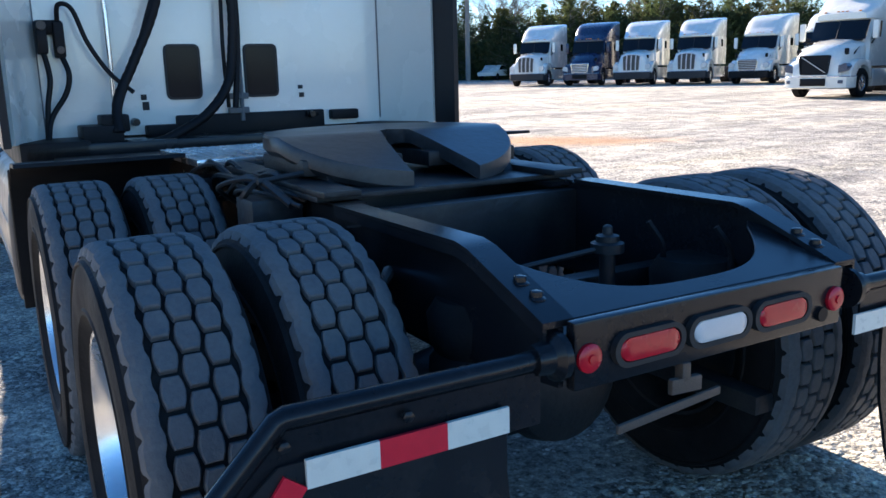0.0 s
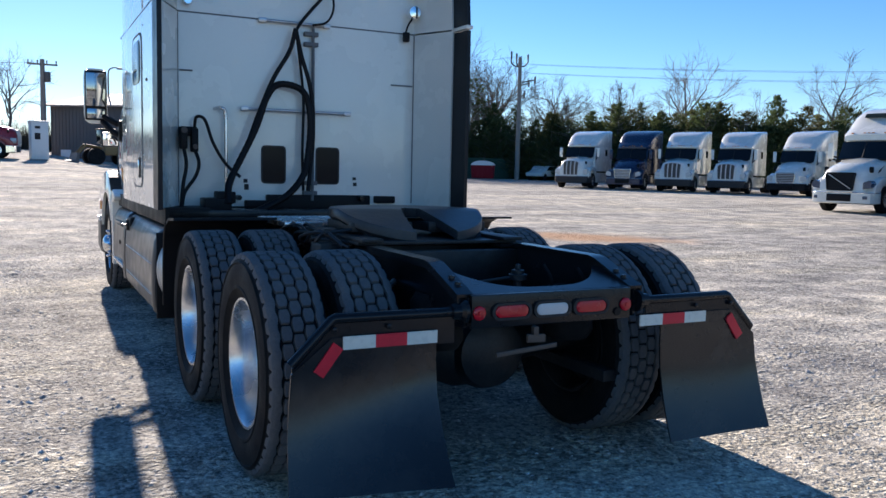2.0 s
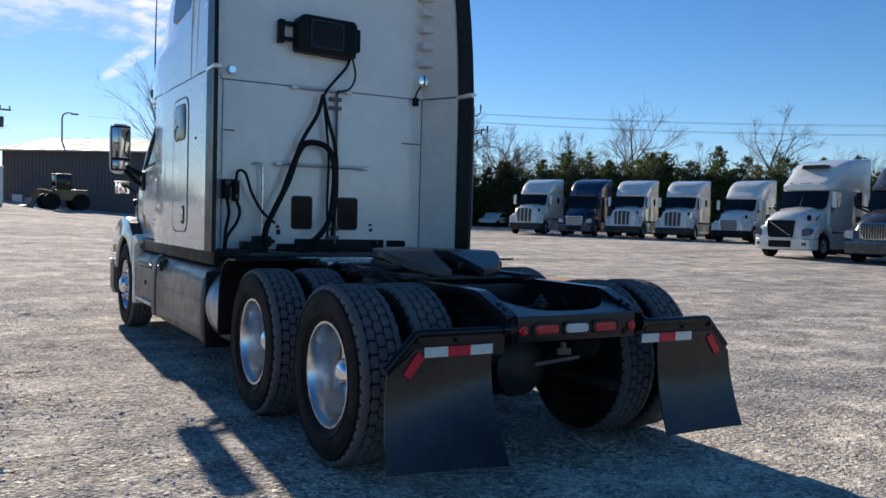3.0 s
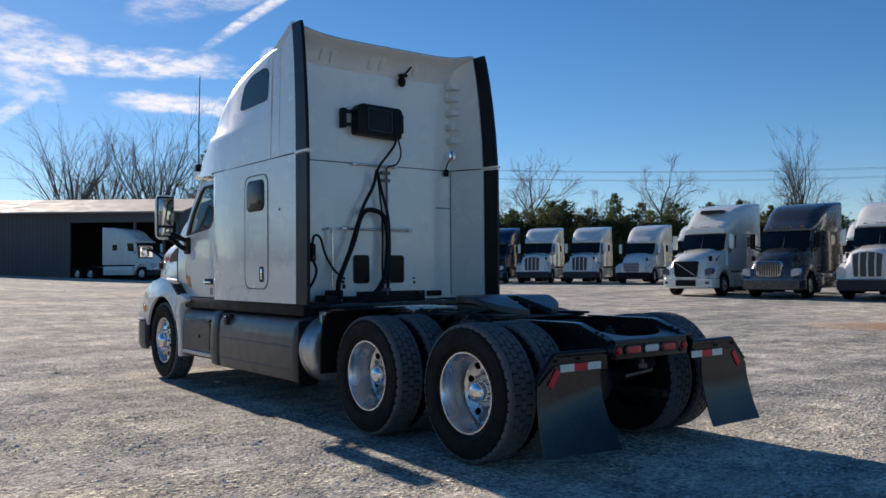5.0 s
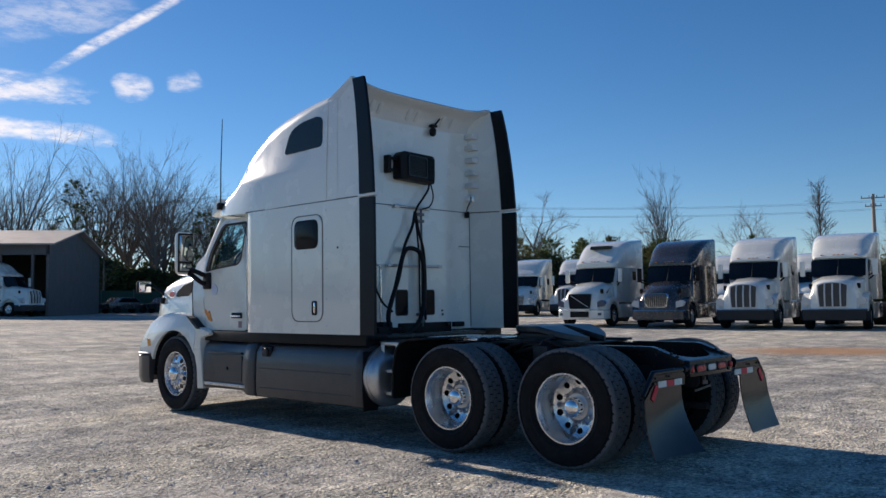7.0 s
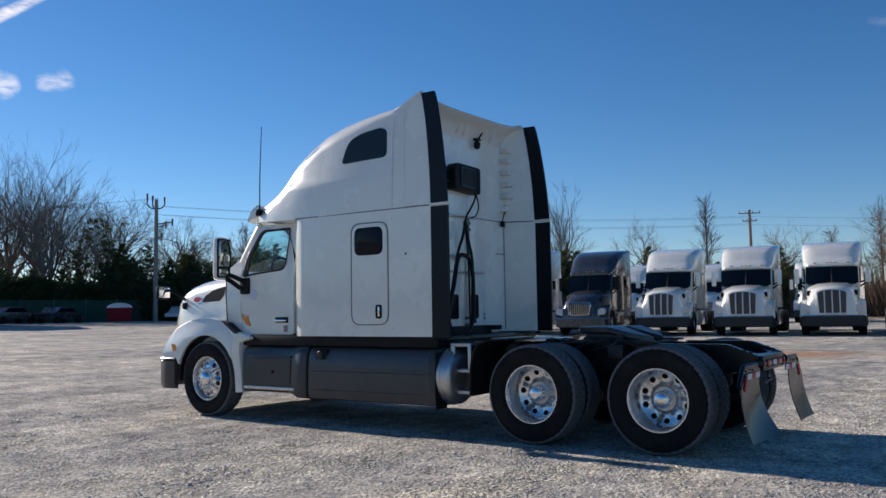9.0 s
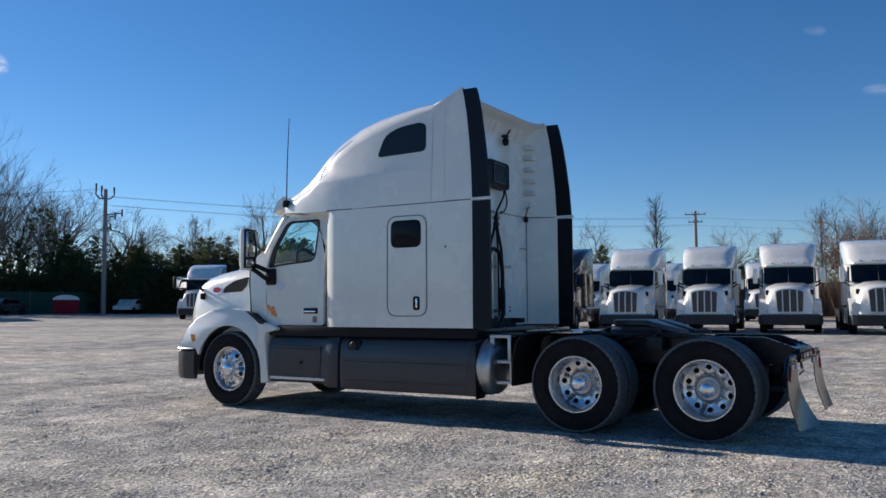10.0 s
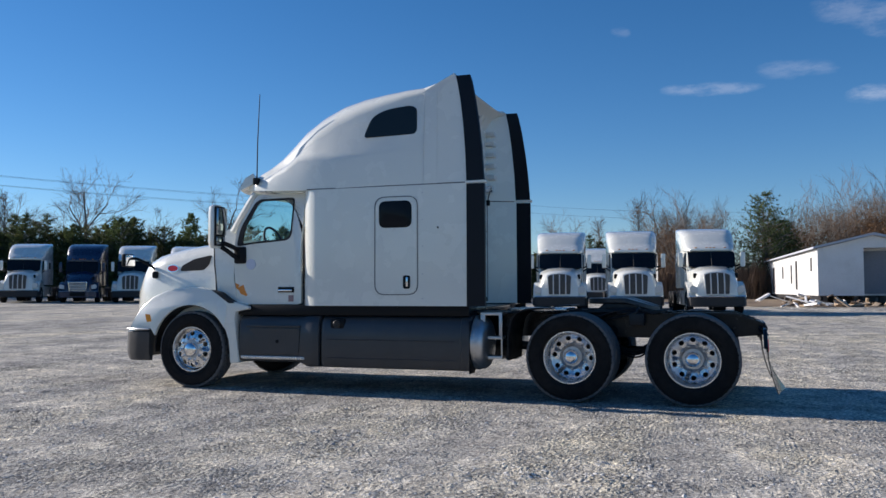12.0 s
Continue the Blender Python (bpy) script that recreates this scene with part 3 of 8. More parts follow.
def make_wheel(kind):
    """The outer side faces -x. kind: dual, inner, front."""
    bm = bmesh.new()
    # rim lip and barrel
    revolve(bm, [(-0.112, 0.2965), (-0.119, 0.294), (-0.119, 0.282), (-0.100, 0.272), (-0.060, 0.262), (0.03, 0.250), (0.095, 0.252), (0.112, 0.285), (0.116, 0.293), (0.02, 0.268), (-0.07, 0.276)], (0, 0, 0), seg=56, close=True)
    if kind == "dual":
        disc_with_holes(bm, 0.118, 0.251, lambda r: 0.080 + 0.045 * (1 - ((r - 0.118) / 0.133) ** 2), 10, 0.026, 0.208)
    elif kind == "front":
        disc_with_holes(bm, 0.105, 0.251, lambda r: -0.078 - 0.045 * (1 - max(0.0, (r - 0.105) / 0.146) ** 1.6), 10, 0.030, 0.205)
    else:
        revolve(bm, [(0.02, 0.252), (0.05, 0.25), (0.06, 0.10), (0.03, 0.10)], (0, 0, 0), seg=32)
    rim = finish(bm, "wheel", M_ALU if kind != "inner" else M_GREASE, smooth=35)
    ty = bpy.data.objects.new("tyre", TYRE.data)
    tr = bpy.data.objects.new("tread", TREAD.data)
    for o in (ty, tr):
        scene.collection.objects.link(o)
        o.parent = rim
    ty["label"], tr["label"] = "black rubber tyre with dusty sidewall", "worn tread of hexagonal rubber blocks"
    if kind == "dual":
        lathe_part("hub", [(0.14, 0.150), (0.108, 0.150), (0.095, 0.128), (0.07, 0.112), (0.07, 0.02)], M_ALU2, rim)
        nuts(rim, 0.1425, 0.115, 0.068, 0.0165, M_ALU2)
        lathe_part("hub_cap", [(0.10, 0.086), (-0.010, 0.083), (-0.030, 0.074), (-0.046, 0.050), (-0.054, 0.02), (-0.055, 0.002)], M_CHROME, rim, label="polished chrome hub cap")
    if kind == "front":
        lathe_part("hub", [(0.02, 0.13), (-0.112, 0.128), (-0.128, 0.115), (-0.128, 0.02)], M_ALU2, rim)
        nuts(rim, 0.1425, -0.100, -0.155, 0.0165, M_CHROME)
        lathe_part("hub_cap", [(-0.10, 0.098), (-0.150, 0.095), (-0.175, 0.080), (-0.190, 0.050), (-0.195, 0.004)], M_CHROME, rim, label="polished chrome hub cap")
    return rim


TYRE, TREAD = tyre_mesh(), tread_mesh()

# ---- the white tractor ----
truck = empty("semi_truck", (-0.056, 0, 0), -0.3, label="white sleeper tractor with grey skirts parked on gravel", category="truck")

kinds = {k: make_wheel(k) for k in ("dual", "inner", "front")}
for o in (TYRE, TREAD):
    bpy.data.objects.remove(o)
first = {}
for kind, x, y, z in (("dual", 1.04, 0, 0.50), ("dual", 1.04, 1.32, 0.50), ("inner", 0.705, 0, 0.50), ("inner", 0.705, 1.32, 0.50), ("front", 1.035, 6.30, 0.495)):
    for s in (-1, 1):
        turn = 0 if s < 0 else 180
        if kind == "inner":
            turn = 180 - turn
        m = pose(s * x, y, z, 17 * (x + y), 0, turn)
        if kind not in first:
            w = first[kind] = kinds[kind]
            w.matrix_basis = m
        else:
            w = copy_thing(kinds[kind], m)
        w.parent = truck
        tagged(w, label={"dual": "polished aluminium disc wheel with dual tyre", "inner": "inner dual wheel on black rim", "front": "polished aluminium steer wheel"}[kind])


def plan_loop():
    """Outline of the sleeper seen from above: rounded front corners, wings behind the recessed back wall."""
    right = [(0.0, 4.72), (0.93, 4.72)]
    right += [(0.95 + 0.24 * math.sin(a), 4.48 + 0.24 * math.cos(a)) for a in (radians(d) for d in (10, 30, 50, 70, 90))]
    right += [(1.19, 4.0), (1.19, 3.3), (1.19, 2.50), (1.135, 2.48), (1.12, 2.52), (0.965, 2.87), (0.5, 2.87)]
    return right + [(0.0, 2.87)] + [(-x, y) for x, y in right[::-1][:-1]]


bm = bmesh.new()
loop = plan_loop()
loft(bm, [[(x, y, 1.07) for x, y in loop], [(x, y, 1.10) for x, y in loop], [(x, y, 2.515) for x, y in loop]])
sleeper = part("sleeper_body", bm, M_WHITE, truck, "white sleeper box with flush side door")

# roof cap over the sleeper and cab, as cross-sections along the truck
ROOF = [  # y, half width, bottom, top, round height, round width, inset above the brow
    (2.87, 1.19, 2.527, 3.740, 0.12, 0.24, 0.000),
    (3.05, 1.19, 2.527, 3.737, 0.13, 0.26, 0.000),
    (3.30, 1.19, 2.527, 3.738, 0.17, 0.32, 0.004),
    (3.60, 1.19, 2.527, 3.732, 0.24, 0.42, 0.010),
    (3.90, 1.19, 2.525, 3.708, 0.30, 0.48, 0.018),
    (4.20, 1.188, 2.520, 3.658, 0.36, 0.54, 0.030),
    (4.50, 1.18, 2.515, 3.56, 0.42, 0.60, 0.045),
    (4.75, 1.155, 2.520, 3.425, 0.42, 0.62, 0.060),
    (4.95, 1.13, 2.530, 3.245, 0.36, 0.62, 0.080),
    (5.10, 1.105, 2.535, 3.090, 0.25, 0.60, 0.100),
    (5.25, 1.07, 2.545, 2.960, 0.20, 0.56, 0.060),
    (5.42, 1.02, 2.560, 2.860, 0.16, 0.50, 0.020),
    (5.58, 0.93, 2.580, 2.770, 0.12, 0.45, 0.010),
    (5.68, 0.82, 2.600, 2.700, 0.05, 0.40, 0.000),
]


def roof_ring(y, w, zb, zt, r, rx, inset):
    brow = min(2.98, zt - r - 0.03)
    half = [(w, zb), (w, zb + 0.04), (w - 0.002, max(zb + 0.06, brow - 0.10)), (w - 0.003 - inset * 0.2, max(zb + 0.08, brow - 0.04)), (w - 0.006 - inset * 0.85, brow + 0.005)]
    top_side = w - 0.02 - inset
    half.append((top_side, zt - r))
    for k in range(1, 9):
        a = radians(90 * k / 8)
        half.append((top_side - rx * (1 - math.cos(a)), zt - r + r * math.sin(a) - 0.02 * 0))
    half.append((0.25, zt + 0.012))
    half.append((0.0, zt + 0.015))
    right = [(x, y, z) for x, z in half]
    return right + [(-x, yy, z) for x, yy, z in right[::-1][1:]]


bm = bmesh.new()
loft(bm, [roof_ring(*r) for r in ROOF])
roof = part("roof_fairing", bm, M_WHITE, truck, "white high-roof sleeper cap with raised rear edge", smooth=50)

# rear wings of the roof cap and the curled lip across its rear edge
for s in (-1, 1):
    bm = bmesh.new()
    rings = []
    for z, yr in ((2.53, 2.50), (2.9, 2.515), (3.3, 2.55), (3.6, 2.59), (3.78, 2.625), (3.835, 2.66)):
        k = (z - 2.53) / 1.3
        drop = 0.11 * max(0.0, (z - 3.3) / 0.535) ** 2
        rings.append([(s * (1.19 - 0.03 * k), 3.045, z - drop * 1.7), (s * (1.19 - 0.03 * k), yr, z), (s * (1.135 - 0.03 * k), yr - 0.01, z), (s * (1.11 - 0.03 * k), yr + 0.06, z), (s * (0.965 - 0.02 * k), 2.875, z - drop * 0.7)])
    loft(bm, rings)
    part("roof_wing", bm, M_WHITE, truck, smooth=30)


def lip_z(x):
    """Height of the roof's rear edge: low in the middle, rising to the corners."""
    return 3.752 + 0.072 * min(1.0, (abs(x) / 1.07) ** 5.0)


def roof_z(x):
    """Height of the roof cap just ahead of its rear edge."""
    u = max(0.0, abs(x) - 0.91) / 0.26
    return 3.607 + 0.13 * math.sqrt(max(0.0, 1 - u * u))


bm = bmesh.new()
xs = [-1.165 + 2.33 * k / 40 for k in range(41)]
rings = []
for x in xs:
    z = lip_z(x)
    e = max(0.0, abs(x) - 1.0) / 0.165
    z -= 0.03 * e * e
    rings.append([(x, 3.06, roof_z(x) + 0.001), (x, 2.88, z * 0.45 + roof_z(x) * 0.55 + 0.002), (x, 2.70, z - 0.006), (x, 2.635, z), (x, 2.615, z - 0.018), (x, 2.64, z - 0.04), (x, 2.72, z - 0.065), (x, 2.80, z - 0.12), (x, 2.85, z - 0.20), (x, 2.885, z - 0.30), (x, 3.0, z - 0.30)])
loft(bm, rings)
part("roof_lip", bm, M_WHITE_IN, truck, "curled rear edge of the roof cap", smooth=50)

# ribs moulded under the lip and down the side of the wing
for x in (-0.72, -0.60, -0.14, 0.0, 0.44, 0.62):
    bm = bmesh.new()
    z = lip_z(x)
    prism(bm, [(2.74, z - 0.06), (2.89, z - 0.10), (2.89, z - 0.24), (2.83, z - 0.20)], "x", x - 0.035, x + 0.035, bevel=0.02)
    part("moulded_rib", bm, M_WHITE_IN, truck)
for z in (2.86, 3.02, 3.18, 3.34, 3.48):
    bm = bmesh.new()
    box(bm, 0.90, 1.06, 2.74, 2.89, z - 0.035, z + 0.035, bevel=0.02)
    part("moulded_rib", bm, M_WHITE_IN, truck)

# black rubber side extenders behind the wings, lower and upper
for s in (-1, 1):
    lab = "black side extender panel"
    bm = bmesh.new()
    rings = [[(s * 1.197, y0, z), (s * 1.197, y1, z), (s * 1.165, y1 - 0.005, z), (s * 1.150, y0, z)] for z, y0, y1 in ((1.07, 2.505, 2.285), (1.8, 2.503, 2.282), (2.50, 2.503, 2.285))]
    loft(bm, rings)
    part("side_extender", bm, M_EXT, truck, lab, smooth=20)
    bm = bmesh.new()
    rings = [[(s * (1.197 - k), y0, z), (s * (1.197 - k), y1, z), (s * (1.165 - k), y1 - 0.005, z), (s * (1.150 - k), y0, z)] for z, y0, y1, k in ((2.545, 2.503, 2.290, 0), (2.9, 2.517, 2.315, 0.006), (3.2, 2.54, 2.350, 0.012), (3.5, 2.575, 2.395, 0.02), (3.72, 2.615, 2.440, 0.028), (3.80, 2.635, 2.465, 0.03))]
    loft(bm, rings)
    part("side_extender", bm, M_EXT, truck, lab, smooth=20)
    bm = boxes((s * 1.14, s * 1.205, 2.26, 2.52, 2.508, 2.538), bevel=0.008)
    part("extender_joint", bm, M_WHITE, truck)

# seam between sleeper and roof cap, and panel lines
bm = bmesh.new()
for s in (-1, 1):
    box(bm, s * 1.172, s * 1.188, 2.52, 4.60, 2.514, 2.528)
box(bm, -0.96, 0.96, 2.875, 2.9, 2.512, 2.530)
part("roof_seam", bm, M_SEAL, truck, smooth=0)
for s in (-1, 1):
    for z in (1.16, 1.45, 1.78, 2.10, 2.42):
        bm = bmesh.new()
        revolve(bm, [(s * 1.186, 0.008), (s * 1.193, 0.007), (s * 1.195, 0.002)], (0, 3.055, z), seg=8)
        part("rivet", bm, M_ALU2, truck)
    bm = bmesh.new()
    tube(bm, [(s * 1.1905, 3.05, 2.54), (s * 1.189, 3.04, 3.0), (s * 1.178, 3.035, 3.4), (s * 1.166, 3.03, 3.62)], 0.006, 6)
    part("roof_joint", bm, M_WHITE_IN, truck)

# sleeper side doors: a raised rubber line, the panel, window and latch
for s in (-1, 1):
    x0 = s * 1.190
    outline = rounded([(3.675, 1.20), (3.11, 1.20), (3.11, 2.39), (3.675, 2.39)], 0.13, 6)
    inner = rounded([(3.665, 1.21), (3.12, 1.21), (3.12, 2.38), (3.665, 2.38)], 0.122, 6)
    bm = bmesh.new()
    holed(bm, outline, inner, lambda u, v, w: (x0 + s * (w - 0.004), u, v), 0.009, n=72)
    seal = part("door_seal", bm, M_SEAL, sleeper)
    bm = bmesh.new()
    prism(bm, resample(rounded([(3.657, 1.218), (3.128, 1.218), (3.128, 2.372), (3.657, 2.372)], 0.115, 6), 60), "x", s * 1.186, s * 1.1955)
    door = part("sleeper_door", bm, M_WHITE, sleeper, "flush white luggage door with rounded corners")
    bm = bmesh.new()
    prism(bm, resample(rounded([(3.615, 2.01), (3.19, 2.01), (3.19, 2.335), (3.615, 2.335)], 0.085, 6), 48), "x", s * 1.190, s * 1.2005, bevel=0.003)
    part("sleeper_window", bm, M_PRIVACY, sleeper, "dark tinted sleeper window")
    bm = bmesh.new()
    prism(bm, rounded([(3.30, 1.275), (3.21, 1.275), (3.21, 1.435), (3.30, 1.435)], 0.03, 4), "x", s * 1.190, s * 1.2025)
    latch = part("door_latch", bm, M_PLASTIC, sleeper)
    bm = boxes((s * 1.198, s * 1.210, 3.235, 3.262, 1.30, 1.415), bevel=0.006)
    part("latch_paddle", bm, M_CHROME, sleeper)
    # upper window in the roof cap
    win = rounded([(3.83, 3.125), (3.125, 3.135), (3.125, 3.45), (3.21, 3.485), (3.50, 3.46), (3.71, 3.385)], [0.05, 0.07, 0.06, 0.06, 0.12, 0.12], 5)
    bm = bmesh.new()
    prism(bm, resample(win, 60), "x", s * 1.145, s * 1.1805)
    part("roof_window", bm, M_DARKGLASS, roof, "dark tinted upper window")

# small dark bolt on the sleeper's side
bm = bmesh.new()
revolve(bm, [(-1.188, 0.012), (-1.196, 0.012), (-1.198, 0.004)], (0, 2.86, 2.0), seg=10)
part("bolt", bm, M_SEAM, truck)

# ---- the cab ----


def cab_x(z):
    """Half width of the cab's side: it leans in above the belt line."""
    return 1.085 - 0.13 * max(0.0, z - 1.85) / 0.68 - 0.02 * max(0.0, 1.4 - z)


for s in (-1, 1):
    def skin(u, v, w, s=s):
        return (s * (cab_x(v) - w), u, v)
    outer = rounded([(5.66, 1.085), (4.735, 1.085), (4.735, 2.515), (5.45, 2.515), (5.70, 2.06), (5.71, 1.55)], [0.05, 0.03, 0.03, 0.08, 0.06, 0.1], 5)
    hole = rounded([(5.668, 1.835), (5.43, 1.865), (4.885, 1.905), (4.885, 2.455), (5.44, 2.45), (5.645, 2.07)], [0.05, 0.3, 0.10, 0.05, 0.09, 0.1], 6)
    bm = bmesh.new()
    holed(bm, outer, hole, skin, 0.045, n=96)
    door = part("door", bm, M_WHITE, truck, "white cab door with tinted window", smooth=40)
    frame_in = [(u + (5.2 - u) * (0.14 if u > 5.2 else 0.06), v + (2.16 - v) * 0.085) for u, v in hole]
    bm = bmesh.new()
    holed(bm, [(u - (5.2 - u) * 0.01, v - (2.16 - v) * 0.01) for u, v in hole], frame_in, lambda u, v, w: skin(u, v, w - 0.002), 0.03, n=96)
    part("window_seal", bm, M_SEAM, door)
    bm = bmesh.new()
    pane = [bm.verts.new(skin(u, v, 0.02)) for u, v in resample(frame_in, 60)]
    bm.faces.new(pane)
    part("window_pane", bm, M_GLASS, door, "green tinted door glass", smooth=0).visible_shadow = False
    # handle, in a dark recess
    bm = boxes((s * (cab_x(1.27) - 0.004), s * (cab_x(1.27) + 0.006), 4.83, 5.06, 1.235, 1.305), bevel=0.004)
    part("handle_recess", bm, M_PLASTIC, door)
    bm = boxes((s * (cab_x(1.27) + 0.004), s * (cab_x(1.27) + 0.03), 4.85, 5.05, 1.25, 1.275), bevel=0.009)
    part("handle", bm, M_CHROME, door, "chrome door handle")
    # flame-shaped sticker and a faint round one
    if s < 0:
        bm = bmesh.new()
        pts = [(y + 0.13, z) for y, z in ((5.56, 1.36), (5.50, 1.335), (5.52, 1.30), (5.44, 1.335), (5.42, 1.27), (5.38, 1.20), (5.40, 1.19), (5.48, 1.22), (5.50, 1.26), (5.55, 1.30))]
        prism(bm, pts, "x", -(cab_x(1.28) - 0.004), -(cab_x(1.28) + 0.004))
        part("sticker", bm, M_DECAL, door, "orange and white sticker", smooth=0)
        bm = bmesh.new()
        prism(bm, circle(5.46, 1.60, 0.07), "x", -(cab_x(1.6) - 0.004), -(cab_x(1.6) + 0.0025))
        part("sticker", bm, mat("faded_sticker", (0.62, 0.66, 0.76), 0.4), door, "faded round sticker", smooth=0)
        bm = boxes((-(cab_x(1.15) - 0.004), -(cab_x(1.15) + 0.003), 4.84, 4.91, 1.12, 1.20))
        part("sticker", bm, mat("small_sticker", (0.30, 0.20, 0.20), 0.5), door, "small printed sticker", smooth=0)
    # pillar panel between door and hood, with the cowl
    bm = bmesh.new()
    loft(bm, [[(s * (cab_x(z) - w), y0, z), (s * (cab_x(z) - w), y1, z), (s * (cab_x(z) - w - 0.05), y1, z), (s * (cab_x(z) - w - 0.05), y0, z)] for z, y0, y1, w in ((1.12, 5.665, 5.97, 0.0), (1.45, 5.715, 5.985, 0.0), (1.6, 5.715, 6.01, 0.01), (1.86, 5.71, 6.05, 0.05), (1.98, 5.705, 6.02, 0.07), (2.07, 5.70, 5.88, 0.07))])
    part("cowl_side", bm, M_WHITE, truck, smooth=35)
    # windscreen pillar
    bm = bmesh.new()
    tube(bm, [(s * 0.975, 5.80, 2.03), (s * 0.95, 5.70, 2.22), (s * 0.925, 5.58, 2.42), (s * 0.91, 5.50, 2.54)], 0.045, 8)
    part("pillar", bm, M_WHITE, truck)

# windscreen, cab roof underside, floor, dashboard, seats, wheel
bm = bmesh.new()
rings = []
for z, fy in ((1.93, 0.34), (2.10, 0.28), (2.3, 0.18), (2.54, 0.05)):
    edge = 5.86 - (z - 1.93) * 0.62
    rings.append([(x, edge + fy * (1 - (x / 0.97) ** 2), z) for x in (-0.97, -0.75, -0.4, 0, 0.4, 0.75, 0.97)])
loft(bm, rings, close=False)
part("windscreen", bm, M_GLASS, truck, "curved tinted windscreen").visible_shadow = False
bm = boxes((-1.0, 1.0, 4.72, 5.95, 1.05, 1.12), (-1.0, 1.0, 5.62, 6.02, 1.12, 1.86), bevel=0.02)
part("dashboard", bm, M_INTERIOR, truck)
bm = boxes((-0.9, 0.9, 4.72, 4.76, 1.10, 1.9), bevel=0.01)
part("cab_partition", bm, M_INTERIOR, truck)
for s in (-1, 1):
    bm = boxes((s * 0.36, s * 0.84, 4.82, 5.30, 1.35, 1.58), (s * 0.38, s * 0.82, 4.78, 4.94, 1.5, 2.10), (s * 0.48, s * 0.72, 4.80, 4.90, 2.1, 2.32), bevel=0.06)
    part("seat", bm, M_INTERIOR, truck, "grey cab seat")
bm = bmesh.new()
tube(bm, [(-0.58 + 0.22 * math.cos(a), 5.42 + 0.07 * math.sin(a), 1.92 + 0.19 * math.sin(a)) for a in (2 * math.pi * k / 28 for k in range(29))], 0.016, 8)
tube(bm, [(-0.58, 5.42, 1.92), (-0.58, 5.68, 1.75)], 0.03, 8)
tube(bm, [(-0.79, 5.42, 1.92), (-0.37, 5.42, 1.92)], 0.014, 6)
part("steering_wheel", bm, M_PLASTIC, truck)

# sun visor over the windscreen
bm = bmesh.new()
rings = []
for x in (-0.98, -0.9, -0.6, 0, 0.6, 0.9, 0.98):
    f = 0.24 * (1 - (x / 0.98) ** 2)
    rings.append([(x, 5.50 + f, 2.80), (x, 5.62 + f, 2.74), (x, 5.70 + f, 2.60), (x, 5.685 + f, 2.575), (x, 5.60 + f, 2.62), (x, 5.44 + f, 2.68)])
loft(bm, rings)
part("sun_visor", bm, M_WHITE, truck, smooth=40)

# whip antenna on the roof's edge
bm = bmesh.new()
box(bm, -1.06, -0.98, 5.39, 5.46, 2.64, 2.73, bevel=0.012)
antenna = part("antenna_base", bm, M_PLASTIC, truck)
bm = bmesh.new()
tube(bm, [(-1.02, 5.42, 2.70), (-1.025, 5.41, 3.2), (-1.02, 5.385, 3.83)], [0.009, 0.0075, 0.005], 6)
part("antenna", bm, M_PLASTIC, antenna)

# ---- hood, fenders, bumper ----
HOOD = [  # y, half width low, half width at the shoulder, shoulder z, crown z
    (5.99, 1.02, 0.95, 1.80, 1.97), (6.25, 1.006, 0.932, 1.79, 1.95), (6.55, 0.988, 0.908, 1.76, 1.92), (6.85, 0.968, 0.880, 1.72, 1.88),
    (7.10, 0.942, 0.845, 1.67, 1.82), (7.28, 0.89, 0.79, 1.60, 1.745), (7.38, 0.83, 0.72, 1.53, 1.665), (7.46, 0.76, 0.64, 1.43, 1.555), (7.51, 0.67, 0.54, 1.28, 1.39)]
bm = bmesh.new()
rings = []
for y, wl, ws, zs, zc in HOOD:
    half = [(wl, 0.78), (wl, 1.05), (wl - 0.01, 1.25), (ws + 0.05, zs - 0.10), (ws, zs), (ws - 0.10, zs + (zc - zs) * 0.45), (ws * 0.6, zs + (zc - zs) * 0.78), (ws * 0.25, zc), (0.0, zc)]
    right = [(x, y, z) for x, z in half]
    rings.append(right + [(-x, yy, z) for x, yy, z in right[::-1][1:]])
loft(bm, rings)
hood = part("hood", bm, M_WHITE, truck, "white sloping hood", smooth=55)


def hood_x(y, z):
    """Half width of the hood's side at a place."""
    for (ya, la, sa, za, ca), (yb, lb, sb, zb, cb) in zip(HOOD, HOOD[1:]):
        if ya <= y <= yb:
            t = (y - ya) / (yb - ya)
            wl, ws, zs = la + (lb - la) * t, sa + (sb - sa) * t, za + (zb - za) * t
            k = max(0.0, min(1.0, (z - 1.25) / (zs - 0.10 - 1.25)))
            return wl - 0.01 + k * (ws + 0.05 - wl + 0.01)
    return 0.6


